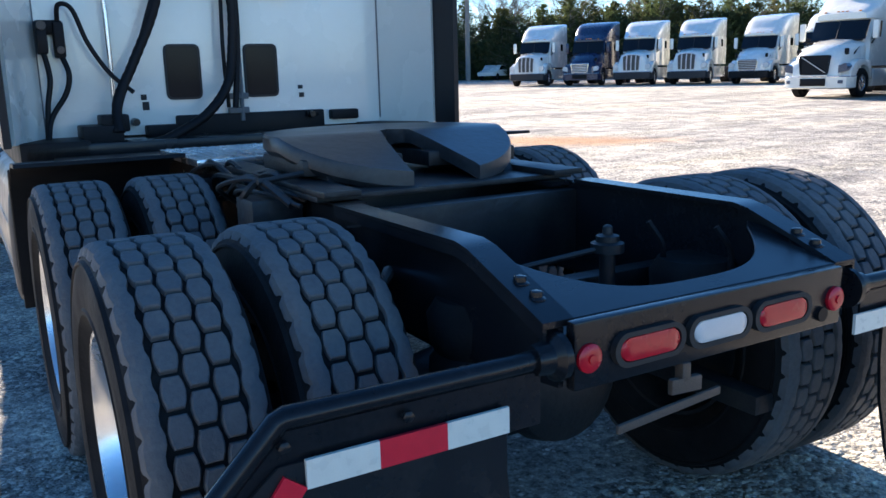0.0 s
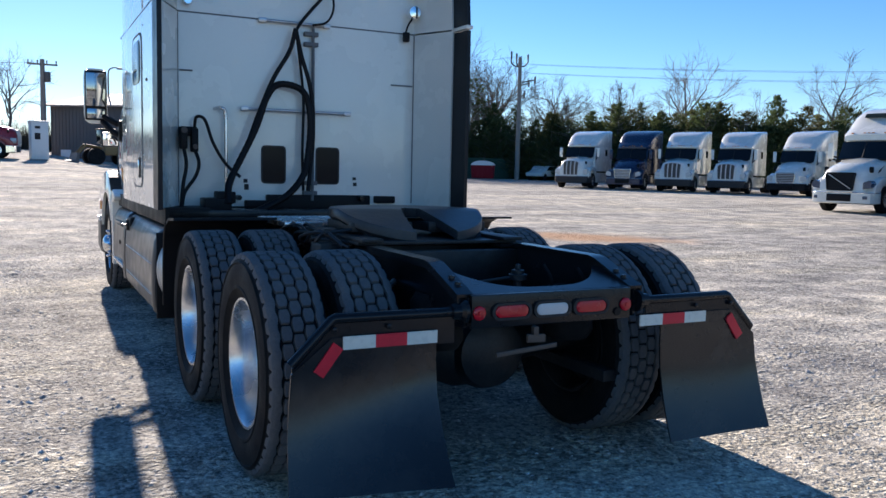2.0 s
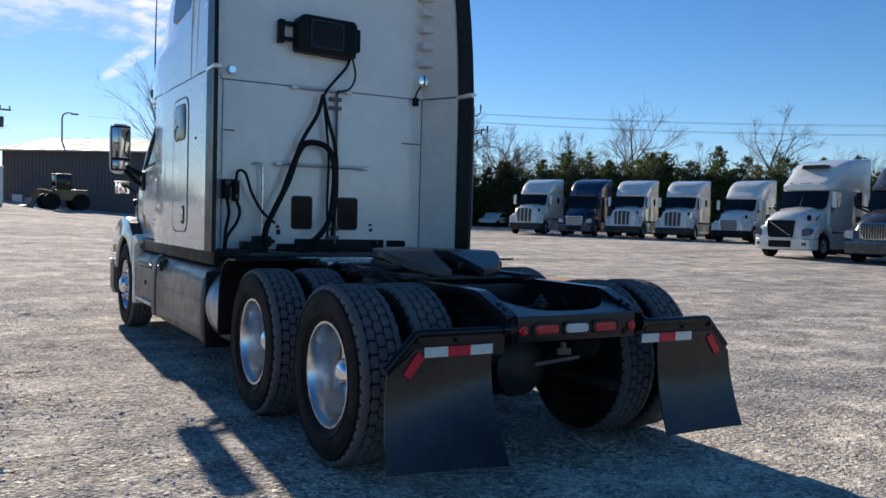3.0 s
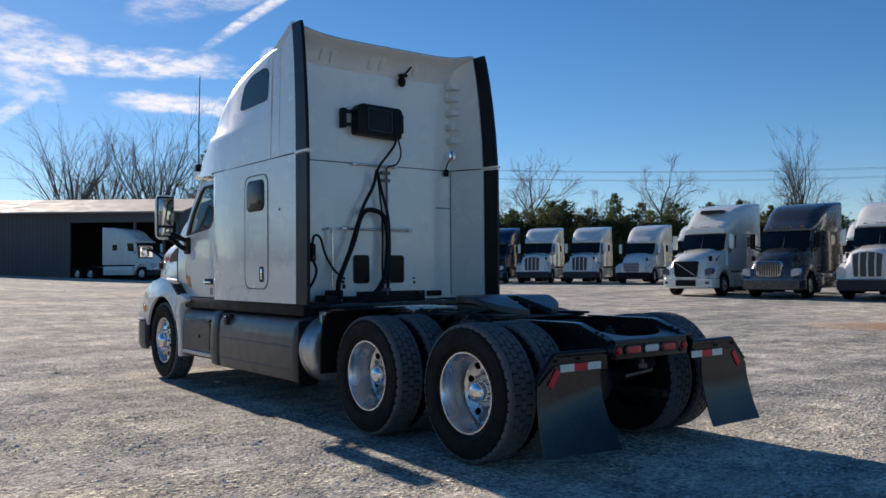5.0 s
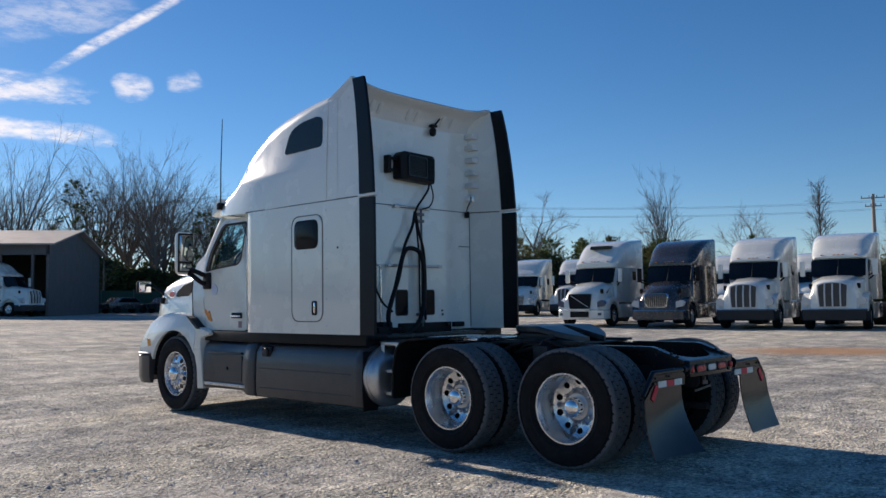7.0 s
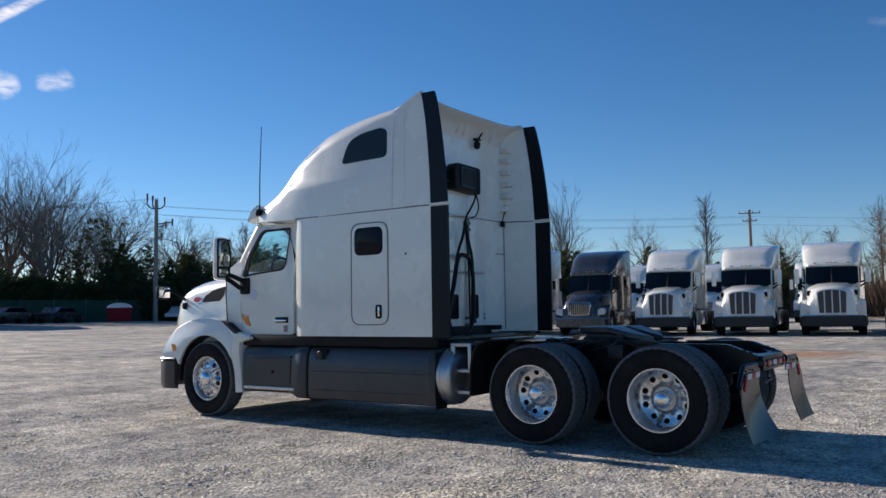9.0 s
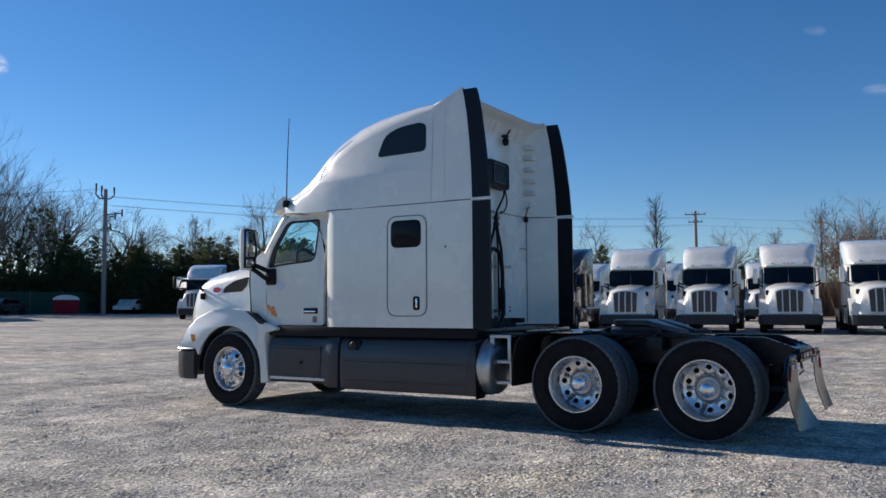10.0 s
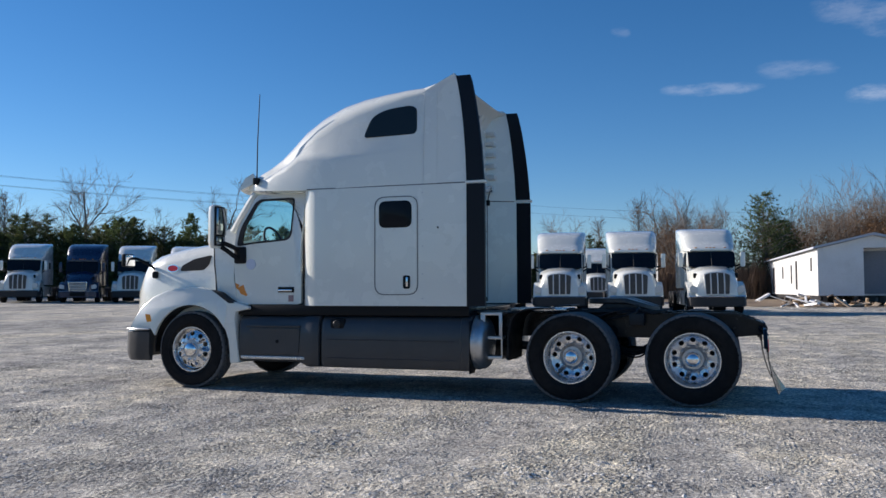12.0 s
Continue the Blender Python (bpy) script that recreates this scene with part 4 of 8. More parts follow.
for s in (-1, 1):
    vent = rounded([(6.11, 1.735), (6.15, 1.61), (6.24, 1.535), (6.64, 1.525), (6.60, 1.60), (6.40, 1.685)], 0.03, 4)
    bm = bmesh.new()
    v = resample(vent, 40)
    loft(bm, [[(s * (hood_x(a, b) - 0.02), a, b) for a, b in v], [(s * (hood_x(a, b) + 0.008), a, b) for a, b in v]])
    part("hood_vent", bm, mat("vent_mesh", (0.028, 0.026, 0.024), 0.85, metal=0.0, vary=0.35, scale=40), hood, "dark mesh vent")
    for rx, ry, mt, e in ((0.098, 0.052, M_CHROME, 0.010), (0.084, 0.040, M_RED, 0.014)):
        bm = bmesh.new()
        v = [(6.76 + rx * math.cos(2 * math.pi * k / 28), 1.565 + ry * math.sin(2 * math.pi * k / 28)) for k in range(28)]
        loft(bm, [[(s * (hood_x(a, b) - 0.02), a, b) for a, b in v], [(s * (hood_x(a, b) + e), a, b) for a, b in v]])
        part("emblem", bm, mt, hood, "oval red emblem with bright rim")
    # dark seam of the hood's rear edge
    bm = bmesh.new()
    tube(bm, [(s * 1.083, 5.972, 1.20), (s * 1.081, 5.987, 1.45), (s * 1.073, 6.013, 1.6), (s * 1.030, 6.052, 1.86), (s * 0.985, 6.03, 1.95)], 0.011, 6)
    part("hood_gap", bm, M_SEAM, truck)
    # fender over the steer wheel: an arch with a thick rear leg
    cy, cz = 6.30, 0.50
    out_l, in_l = [], []
    for k in range(25):
        a = radians(-14 + (180 + 8) * k / 24)
        in_l.append((cy + 0.585 * math.cos(a), cz + 0.575 * math.sin(a)))
    out_l = [(7.27, 0.76), (7.20, 0.90), (7.08, 1.05), (6.90, 1.19), (6.68, 1.275), (6.42, 1.315), (6.18, 1.31), (5.98, 1.27), (5.85, 1.20), (5.745, 1.09)]
    front = in_l[:22]
    outline = out_l[::-1] + [(6.92, 0.76)] + [p for p in front if p[1] > 0.60]
    bm = bmesh.new()
    lay = []
    for x, drop in ((0.72, 0.10), (0.85, 0.055), (1.02, 0.012), (1.12, 0.0), (1.175, 0.012), (1.19, 0.04)):
        lay.append([(s * x, p[0], p[1] - (drop if i < 10 else 0)) for i, p in enumerate(outline)])
    loft(bm, lay)
    part("fender", bm, M_WHITE, truck, "white steer wheel fender", smooth=40)
    # white rear leg of the fender, below the cowl
    leg = [(5.735, 1.075), (5.83, 1.175), (5.96, 1.245), (5.90, 1.255), (5.80, 1.20), (5.66, 1.07), (5.60, 0.97), (5.545, 0.34), (5.70, 0.33), (5.705, 0.50), (5.72, 0.63), (5.745, 0.72), (5.80, 0.83), (5.88, 0.93), (5.79, 1.03)]
    leg = [(5.97, 1.25), (5.86, 1.22), (5.72, 1.13), (5.52, 1.085), (5.42, 1.05), (5.44, 1.02), (5.62, 0.99), (5.635, 0.90), (5.56, 0.34), (5.70, 0.33), (5.71, 0.50), (5.725, 0.62), (5.77, 0.75), (5.85, 0.87), (5.93, 0.95), (5.80, 1.07), (5.86, 1.15)]
    bm = bmesh.new()
    prism(bm, leg, "x", s * 0.75, s * 1.185, bevel=0.018)
    part("fender_leg", bm, M_WHITE, truck)
    # solid dark piece standing in for the shaded gap between fender and cab
    bm = bmesh.new()
    prism(bm, [(5.975, 1.268), (5.86, 1.240), (5.735, 1.155), (5.63, 1.100), (5.72, 1.098), (5.85, 1.185)], "x", s * 1.04, s * 1.190)
    part("fender_gap", bm, M_SEAM, truck, smooth=0)
    bm = bmesh.new()
    prism(bm, rounded([(6.91, 0.855), (6.98, 0.845), (7.01, 0.955), (6.93, 0.945)], 0.012, 3), "x", s * 1.165, s * 1.198)
    part("marker_lamp", bm, M_AMBER, truck, "amber side marker lamp")
    # hood mirror, black, on a short arm
    bm = boxes((s * 0.86, s * 0.96, 7.02, 7.10, 1.43, 1.53), bevel=0.03)
    hm = part("hood_mirror", bm, M_PLASTIC, truck)
    bm = bmesh.new()
    tube(bm, curve([(s * 0.86, 7.05, 1.50), (s * 0.90, 7.15, 1.60), (s * 0.98, 7.32, 1.70), (s * 1.02, 7.42, 1.70)], 4), 0.020, 8)
    part("mirror_arm", bm, M_PLASTIC, hm)
    bm = boxes((s * 0.925, s * 1.135, 7.40, 7.47, 1.59, 1.77), bevel=0.03)
    part("mirror_shell", bm, M_PLASTIC, hm)
    bm = boxes((s * 0.94, s * 1.12, 7.392, 7.41, 1.605, 1.755), bevel=0.008)
    part("mirror_glass", bm, M_CHROME, hm)
    # wheel-well liner
    bm = bmesh.new()
    rings = []
    for k in range(25):
        a = radians(-5 + 190 * k / 24)
        rings.append([(s * x, cy + r * math.cos(a), cz + r * math.sin(a)) for x, r in ((0.70, 0.575), (1.16, 0.575), (1.16, 0.56), (0.70, 0.56))])
    loft(bm, rings)
    part("wheel_liner", bm, M_PLASTIC, truck)

# bumper, grey, with a bright line on top
plan = [(1.195, 6.94), (1.21, 7.10), (1.18, 7.26), (1.06, 7.40), (0.8, 7.50), (0.4, 7.55), (0.0, 7.56)]
plan = plan + [(-x, y) for x, y in plan[::-1][1:]]
bm = bmesh.new()
rings = []
for x, y in plan:
    k = (y - 6.94) / 0.62
    n = Vector((x * 0.6, (y - 6.6) * (1 if abs(x) < 1.15 else 0.4))).normalized() * 0.06
    rings.append([(x - n.x * 0.6, y - n.y * 0.6, 0.745), (x, y, 0.71), (x, y, 0.42), (x - n.x * 0.5, y - n.y * 0.5, 0.335), (x - n.x, y - n.y, 0.335), (x - n.x * 1.5, y - n.y * 1.5, 0.745)])
loft(bm, rings)
part("bumper", bm, M_GREY, truck, "grey front bumper", smooth=35)
bm = bmesh.new()
tube(bm, [(x * 1.001, y, 0.752) for x, y in plan], 0.013, 6)
part("bumper_trim", bm, M_ALU2, truck)

# big door mirrors on twin arms
for s in (-1, 1):
    bm = bmesh.new()
    rings = []
    for z, k in ((1.80, 0.6), (1.83, 0.9), (1.90, 1.0), (2.27, 1.0), (2.335, 0.92), (2.36, 0.6)):
        rings.append([(s * (1.315 + 0.115 * k * math.cos(a)), 5.82 + 0.085 * k * (1.25 if math.sin(a) > 0 else 0.55) * math.sin(a), z) for a in (2 * math.pi * j / 20 for j in range(20))])
    loft(bm, rings)
    mirror = part("door_mirror", bm, M_WHITE, truck, "tall white mirror housing with black back", smooth=40)
    bm = boxes((s * 1.22, s * 1.41, 5.735, 5.782, 1.97, 2.315), bevel=0.012)
    for v in bm.verts:
        v.co.y -= (v.co.z - 2.14) * 0.04
    part("mirror_glass", bm, M_MIRROR, mirror)
    bm = boxes((s * 1.21, s * 1.42, 5.765, 5.795, 1.83, 2.34), bevel=0.014)
    part("mirror_frame", bm, M_PLASTIC, mirror)
    bm = boxes((s * 1.225, s * 1.405, 5.755, 5.78, 1.845, 1.95), bevel=0.01)
    part("wide_angle_mirror", bm, M_MIRROR, mirror)
    for dz in (0.0, 0.11):
        bm = bmesh.new()
        tube(bm, curve([(s * 1.07, 5.61 + dz * 0.3, 1.66 + dz), (s * 1.15, 5.66, 1.70 + dz), (s * 1.22, 5.74, 1.78 + dz * 0.7), (s * 1.27, 5.84, 1.85 + dz * 0.4)], 4), 0.031, 8)
        part("mirror_arm", bm, M_PLASTIC, mirror)
    bm = boxes((s * 1.05, s * 1.12, 5.53, 5.70, 1.61, 1.83), bevel=0.03)
    part("mirror_bracket", bm, M_PLASTIC, mirror)

# ---- skirts and tanks ----
def skirt_ring(y, s, push=0.0, top=0.955, low=0.315, bulge=1.0):
    pts = [(0.70, top), (0.98, top), (1.08, top - 0.012), (1.145, top - 0.05), (1.178, top - 0.12), (1.192, top - 0.26), (1.195, top - 0.45), (1.190, low + 0.06), (1.180, low + 0.015), (1.15, low), (0.70, low)]
    return [(s * (x + push * (1 if x > 0.75 else 0)), y, z) for x, z in pts]


for s in (-1, 1):
    bm = bmesh.new()
    loft(bm, [skirt_ring(y, s, p) for y, p in ((4.405, -0.03), (4.385, -0.008), (4.35, 0.0), (2.62, 0.0), (2.58, 0.004))])
    skirt = part("tank_skirt", bm, M_GREY, truck, "grey metallic tank skirt", smooth=40)
    bm = bmesh.new()
    loft(bm, [skirt_ring(y, s, p) for y, p in ((2.585, 0.004), (2.575, 0.014), (2.50, 0.014), (2.48, 0.0))])
    part("skirt_edge", bm, M_GREY, skirt, smooth=40)
    bm = boxes((s * 0.98, s * 1.185, 2.470, 2.485, 0.285, 0.90), bevel=0.006)
    part("skirt_flap", bm, M_PLASTIC, skirt, "black rubber flap at the skirt's rear edge")
    # creases along the skirt
    bm = bmesh.new()
    for z in (0.655, 0.43):
        tube(bm, [(s * 1.190, 4.30, z), (s * 1.190, 2.66, z)], 0.008, 6)
    part("skirt_crease", bm, M_GREY, skirt)
    bm = bmesh.new()
    revolve(bm, [(2.46, 0.31), (2.42, 0.315), (2.37, 0.31), (2.33, 0.28), (2.305, 0.22), (2.295, 0.12), (2.293, 0.01)], (s * 0.865, 0, 0.635), axis="y", seg=40)
    revolve(bm, [(2.47, 0.322), (2.44, 0.325), (2.425, 0.318), (2.425, 0.30)], (s * 0.865, 0, 0.635), axis="y", seg=40)
    part("fuel_tank", bm, M_ALU2, truck, "round aluminium fuel tank end")
    # front skirt with steps
    bm = bmesh.new()
    rings = []
    for y, p, top in ((5.60, -0.05, 0.955), (5.55, -0.01, 0.965), (5.2, -0.03, 0.965), (4.72, -0.035, 0.965), (4.60, 0.0, 0.972), (4.50, 0.01, 0.975), (4.435, 0.0, 0.97), (4.42, -0.02, 0.96)):
        rings.append(skirt_ring(y, s, p, top, 0.36 if y > 4.6 else 0.315))
    loft(bm, rings)
    step = part("step_skirt", bm, M_GREY, truck, "grey metallic step skirt", smooth=40)
    bm = bmesh.new()
    prism(bm, rounded([(5.43, 0.78), (4.70, 0.78), (4.72, 0.47), (5.40, 0.47)], 0.03), "x", s * 1.12, s * 1.170)
    part("hatch", bm, M_GREY, step, "grey storage hatch", smooth=30)
    bm = boxes((s * 1.12, s * 1.182, 4.70, 5.46, 0.80, 0.822), bevel=0.006)
    part("upper_step", bm, M_GREY, step)
    bm = boxes((s * 0.95, s * 1.185, 4.62, 5.54, 0.395, 0.435), bevel=0.012)
    lower = part("lower_step", bm, M_ALU2, step, "serrated aluminium step")
    for k in range(24):
        bm = boxes((s * 1.181, s * 1.19, 4.66 + k * 0.036, 4.682 + k * 0.036, 0.402, 0.428))
        part("serration", bm, M_ALU, step, smooth=0)
    bm = bmesh.new()
    revolve(bm, [(s * 1.155, 0.022), (s * 1.178, 0.022), (s * 1.181, 0.012)], (0, 5.02, 0.62), seg=12)
    part("hatch_lock", bm, M_PLASTIC, step)
    # the dark band between skirt and sleeper
    bm = boxes((s * 0.80, s * 1.12, 2.50, 5.62, 0.95, 1.075), bevel=0.01)
    part("under_band", bm, M_PLASTIC, truck)
    # filler recess with cap
    bm = boxes((s * 1.115, s * 1.186, 4.075, 4.275, 0.775, 0.915), bevel=0.03)
    rec = part("filler_recess", bm, M_PLASTIC, skirt)
    bm = bmesh.new()
    revolve(bm, [(s * 1.14, 0.05), (s * 1.20, 0.05), (s * 1.207, 0.042), (s * 1.207, 0.01)], (0, 4.175, 0.845), seg=20)
    box(bm, s * 1.20, s * 1.216, 4.135, 4.215, 0.837, 0.853, bevel=0.004)
    part("fuel_cap", bm, M_GREASE, skirt)
    # ladder behind the tank
    bm = boxes((s * 0.985, s * 1.005, 2.13, 2.15, 0.45, 0.99), (s * 0.985, s * 1.005, 2.375, 2.395, 0.45, 0.99), bevel=0.004)
    ladder = part("ladder", bm, M_ALU2, truck, "aluminium deck ladder")
    for z in (0.45, 0.68, 0.96):
        bm = boxes((s * 0.86, s * 1.01, 2.13, 2.395, z, z + 0.035), bevel=0.006)
        part("rung", bm, M_ALU2, ladder)
    for y0, y1 in ((2.335, 2.395), (2.13, 2.17)):
        bm = boxes((s * 0.99, s * 1.012, y0, y1, 0.72, 0.97), bevel=0.006)
        part("bracket", bm, M_ALU2, ladder)
    bm = boxes((s * 0.45, s * 0.98, 2.08, 2.45, 0.975, 1.005), bevel=0.006)
    part("ladder_deck", bm, M_GREASE, ladder)
    # half fender in front of the drive wheels
    bm = bmesh.new()
    prof = [(2.02, 0.46), (2.01, 0.75), (1.97, 0.93), (1.90, 1.01), (1.80, 1.045), (1.60, 1.055)]
    inner = [(y - 0.014, z - 0.006) if z < 0.95 else (y - 0.004, z - 0.015) for y, z in prof[::-1]]
    prism(bm, prof + inner, "x", s * 0.56, s * 1.205)
    fen = part("quarter_fender", bm, M_PLASTIC, truck, "black quarter fender in front of the drive wheels", smooth=40)
    bm = bmesh.new()
    tube(bm, [(s * 1.2, 2.02, 0.46), (s * 1.2, 2.01, 0.75), (s * 1.2, 1.97, 0.93), (s * 1.2, 1.90, 1.005)], 0.012, 8)
    part("fender_edge", bm, M_PLASTIC, fen)

# ---- frame, fifth wheel, axles ----
for s in (-1, 1):
    bm = bmesh.new()
    web = [(-0.735, 0.745), (-0.735, 0.865), (-0.70, 0.882), (-0.47, 0.965), (-0.42, 0.975), (6.9, 0.975), (6.9, 0.70), (-0.30, 0.70)]
    prism(bm, web, "x", s * 0.425, s * 0.437)
    tops = [(-0.735, 0.868), (-0.70, 0.882), (-0.47, 0.968), (-0.42, 0.978), (0.25, 0.978)]
    prism(bm, tops + [(y, z + 0.013) for y, z in tops[::-1]], "x", s * 0.400, s * 0.474)
    prism(bm, [(y, z - 0.022) for y, z in tops] + [(y, z + 0.002) for y, z in tops[::-1]], "x", s * 0.466, s * 0.474)
    box(bm, s * 0.345, s * 0.437, 0.3, 6.9, 0.965, 0.980)
    box(bm, s * 0.345, s * 0.437, -0.25, 6.9, 0.695, 0.708)
    part("frame_rail", bm, M_BLACK, truck, "black steel frame rail", smooth=20)
    for yy in (-0.655, -0.60):
        bm = bmesh.new()
        zz = 0.895 + (0.02 if yy > -0.62 else 0)
        revolve(bm, [(zz - 0.01, 0.021), (zz + 0.012, 0.021), (zz + 0.016, 0.014), (zz + 0.026, 0.013), (zz + 0.028, 0.008)], (s * 0.43, yy, 0), axis="z", seg=12)
        part("bolt", bm, M_BLACK, truck)
    # small polished peg on the rail's side
    bm = bmesh.new()
    tube(bm, [(s * 0.44, -0.02, 0.84), (s * 0.50, -0.10, 0.83), (s * 0.56, -0.14, 0.79)], [0.018, 0.013, 0.020], 8)
    part("tow_peg", bm, M_ALU, truck)

# tail: curved gusset plate, board with lamps
bm = bmesh.new()
arc = [(-0.365 + 0.73 * k / 28, -0.668 + 0.17 * (2 * abs(k / 28 - 0.5)) ** 3.2) for k in range(29)]
outline = [(-0.43, -0.735), (0.43, -0.735), (0.43, -0.52), (0.40, -0.47)] + arc[::-1] + [(-0.40, -0.47), (-0.43, -0.52)]
prism(bm, outline, "z", 0.866, 0.880, bevel=0.003, seg=1)
tail = part("tail_plate", bm, M_BLACK, truck, "black steel gusset plate with a curved cut-out", smooth=30)
for v in tail.data.vertices:
    v.co.z += max(0.0, v.co.y + 0.70) * 0.30
LAMPS = ((-0.235, "red", 0.165), (-0.035, "white", 0.165), (0.165, "red", 0.165))
bm = bmesh.new()
box(bm, -0.422, 0.385, -0.765, -0.737, 0.742, 0.880, bevel=0.006)
board = part("tail_board", bm, M_BLACK, truck, "black steel tail board with lamps", smooth=30)
for x, c, w in LAMPS:
    bm = bmesh.new()
    holed(bm, [(a - 0.002, b) for a, b in oval(x, 0.808, w + 0.026, 0.073)], [(a - 0.002, b) for a, b in oval(x, 0.808, w, 0.052)], lambda u, v, d: (u, -0.764 - d, v), 0.016, n=48)
    lamp = part("lamp_grommet", bm, M_SEAM, board)
    bm = bmesh.new()
    rings = [[(a - 0.002, y, b) for a, b in oval(x, 0.808, w * k, 0.052 * k)] for y, k in ((-0.760, 1.0), (-0.772, 1.0), (-0.780, 0.93), (-0.782, 0.7))]
    loft(bm, rings)
    part("tail_lamp", bm, M_RED if c == "red" else M_CLEAR, board, "oval red tail lamp" if c == "red" else "oval white reverse lamp", smooth=50)
for x in (-0.388, 0.356):
    bm = bmesh.new()
    rings = [[(p[0], y, p[1]) for p in circle(x, 0.806, r)] for y, r in ((-0.762, 0.030), (-0.772, 0.029), (-0.777, 0.022), (-0.777, 0.010), (-0.781, 0.009))]
    loft(bm, rings)
    part("marker_lamp", bm, M_RED, board, "small round red marker lamp")
bm = bmesh.new()
revolve(bm, [(-0.764, 0.018), (-0.772, 0.017)], (0.312, 0, 0.775), axis="y", seg=14)
part("plug", bm, M_PLASTIC, board)
# bracket under the board, bare metal
bm = boxes((-0.28, 0.02, -0.735, -0.725, 0.628, 0.648), (-0.13, -0.04, -0.735, -0.72, 0.64, 0.675), (-0.10, -0.075, -0.735, -0.71, 0.66, 0.705), bevel=0.004)
for v in bm.verts:
    v.co.z += 0.05 * (v.co.x + 0.13) - 0.02 * math.sin(14 * v.co.x)
part("plate_bracket", bm, M_RUST, truck, "bent rusty metal bracket")

# flap hangers, flaps and reflective tape
for s in (-1, 1):
    pts = [(0.44, 0.815), (0.55, 0.812), (0.990, 0.815), (1.0, 0.81), (1.16, 0.648)]
    bm = bmesh.new()
    path = [(s * x, -0.735, z) for x, z in pts]
    tube(bm, path, 0.021, 12)
    hanger = part("flap_hanger", bm, M_BLACK, truck, "black tubular flap hanger")
    bm = bmesh.new()
    revolve(bm, [(s * 0.437, 0.05), (s * 0.452, 0.05), (s * 0.465, 0.034), (s * 0.50, 0.030)], (0, -0.735, 0.813), seg=18)
    part("hanger_clamp", bm, M_BLACK, hanger)
    bm = bmesh.new()
    prism(bm, [(s * 0.49, 0.795), (s * 0.995, 0.798), (s * 1.16, 0.64), (s * 1.16, 0.60), (s * 1.08, 0.60), (s * 0.97, 0.69), (s * 0.49, 0.69)], "y", -0.742, -0.748)
    part("hanger_plate", bm, M_BLACK, hanger, smooth=0)
    bm = bmesh.new()
    rows = []
    outs = [(0.745, 1.01), (0.70, 1.065), (0.62, 1.165), (0.50, 1.175), (0.38, 1.185), (0.27, 1.19), (0.20, 1.195), (0.175, 1.195)]
    for z, xo in outs:
        curl = 0.10 * max(0.0, (0.60 - z) / 0.42) ** 1.5 if s < 0 else 0.0
        back = -0.750 - 0.09 * max(0.0, (0.60 - z) / 0.42) ** 1.8 - (0.03 if s > 0 else 0.0) * max(0.0, 0.6 - z)
        rows.append([(s * x, back - curl * (1 - t) + 0.02 * math.sin(3.0 * t) * max(0.0, 0.7 - z), z) for t, x in ((k / 10, 0.575 + (xo - 0.575) * k / 10) for k in range(11))])
    loft(bm, [r + [(x, y - 0.009, z) for x, y, z in r[::-1]] for r in rows])
    flap = part("mud_flap", bm, M_FLAP, truck, "glossy black mud flap", smooth=30)
    for k, (c, mt) in enumerate((("w", M_TAPE_W), ("r", M_TAPE_R), ("w", M_TAPE_W))):
        a = 0.575 + 0.131 * k if s < 0 else 0.445 + 0.131 * k
        bm = boxes((s * a, s * (a + 0.1305), -0.768, -0.7605, 0.700, 0.750))
        part("reflective_tape", bm, mt, hanger, "white reflective tape" if c == "w" else "red reflective tape", smooth=0)
    u, n2 = Vector((0.598, -0.80)), Vector((0.80, 0.598))
    c0 = Vector((0.985, 0.716))
    q = [c0 - n2 * 0.022, c0 + n2 * 0.024, c0 + u * 0.13 + n2 * 0.024, c0 + u * 0.13 - n2 * 0.022]
    bm = bmesh.new()
    prism(bm, [(s * p.x, p.y) for p in q], "y", -0.7605, -0.768)
    part("reflective_tape", bm, M_TAPE_R, hanger, "red reflective tape", smooth=0)
    for x in (0.78, 1.0):
        bm = bmesh.new()
        revolve(bm, [(-0.755, 0.011), (-0.766, 0.011), (-0.769, 0.006)], (s * x, 0, 0.778), axis="y", seg=6)
        part("bolt", bm, M_BLACK, hanger)

# fifth wheel: a round plate, its rear horns sloping down either side of a tapering throat
bm = bmesh.new()
fy, fr = 0.83, 0.465
ring = [(fr * math.cos(a) * 0.98, fr * math.sin(a) * 0.95) for a in (radians(-74 + 328 * k / 60) for k in range(61))]
throat = [(0.128, -0.40), (0.085, -0.16), (0.05, -0.03), (0.0, 0.02), (-0.05, -0.03), (-0.085, -0.16), (-0.128, -0.40)]
cuts = []
for k in range(61):
    f = k / 60 * 6
    i = min(5, int(f))
    cuts.append((throat[i][0] + (throat[i + 1][0] - throat[i][0]) * (f - i), throat[i][1] + (throat[i + 1][1] - throat[i][1]) * (f - i)))


def plate_z(y, top):
    """The plate is flat ahead and falls away behind the axle of its saddle."""
    return top - 0.30 * max(0.0, -0.06 - y)


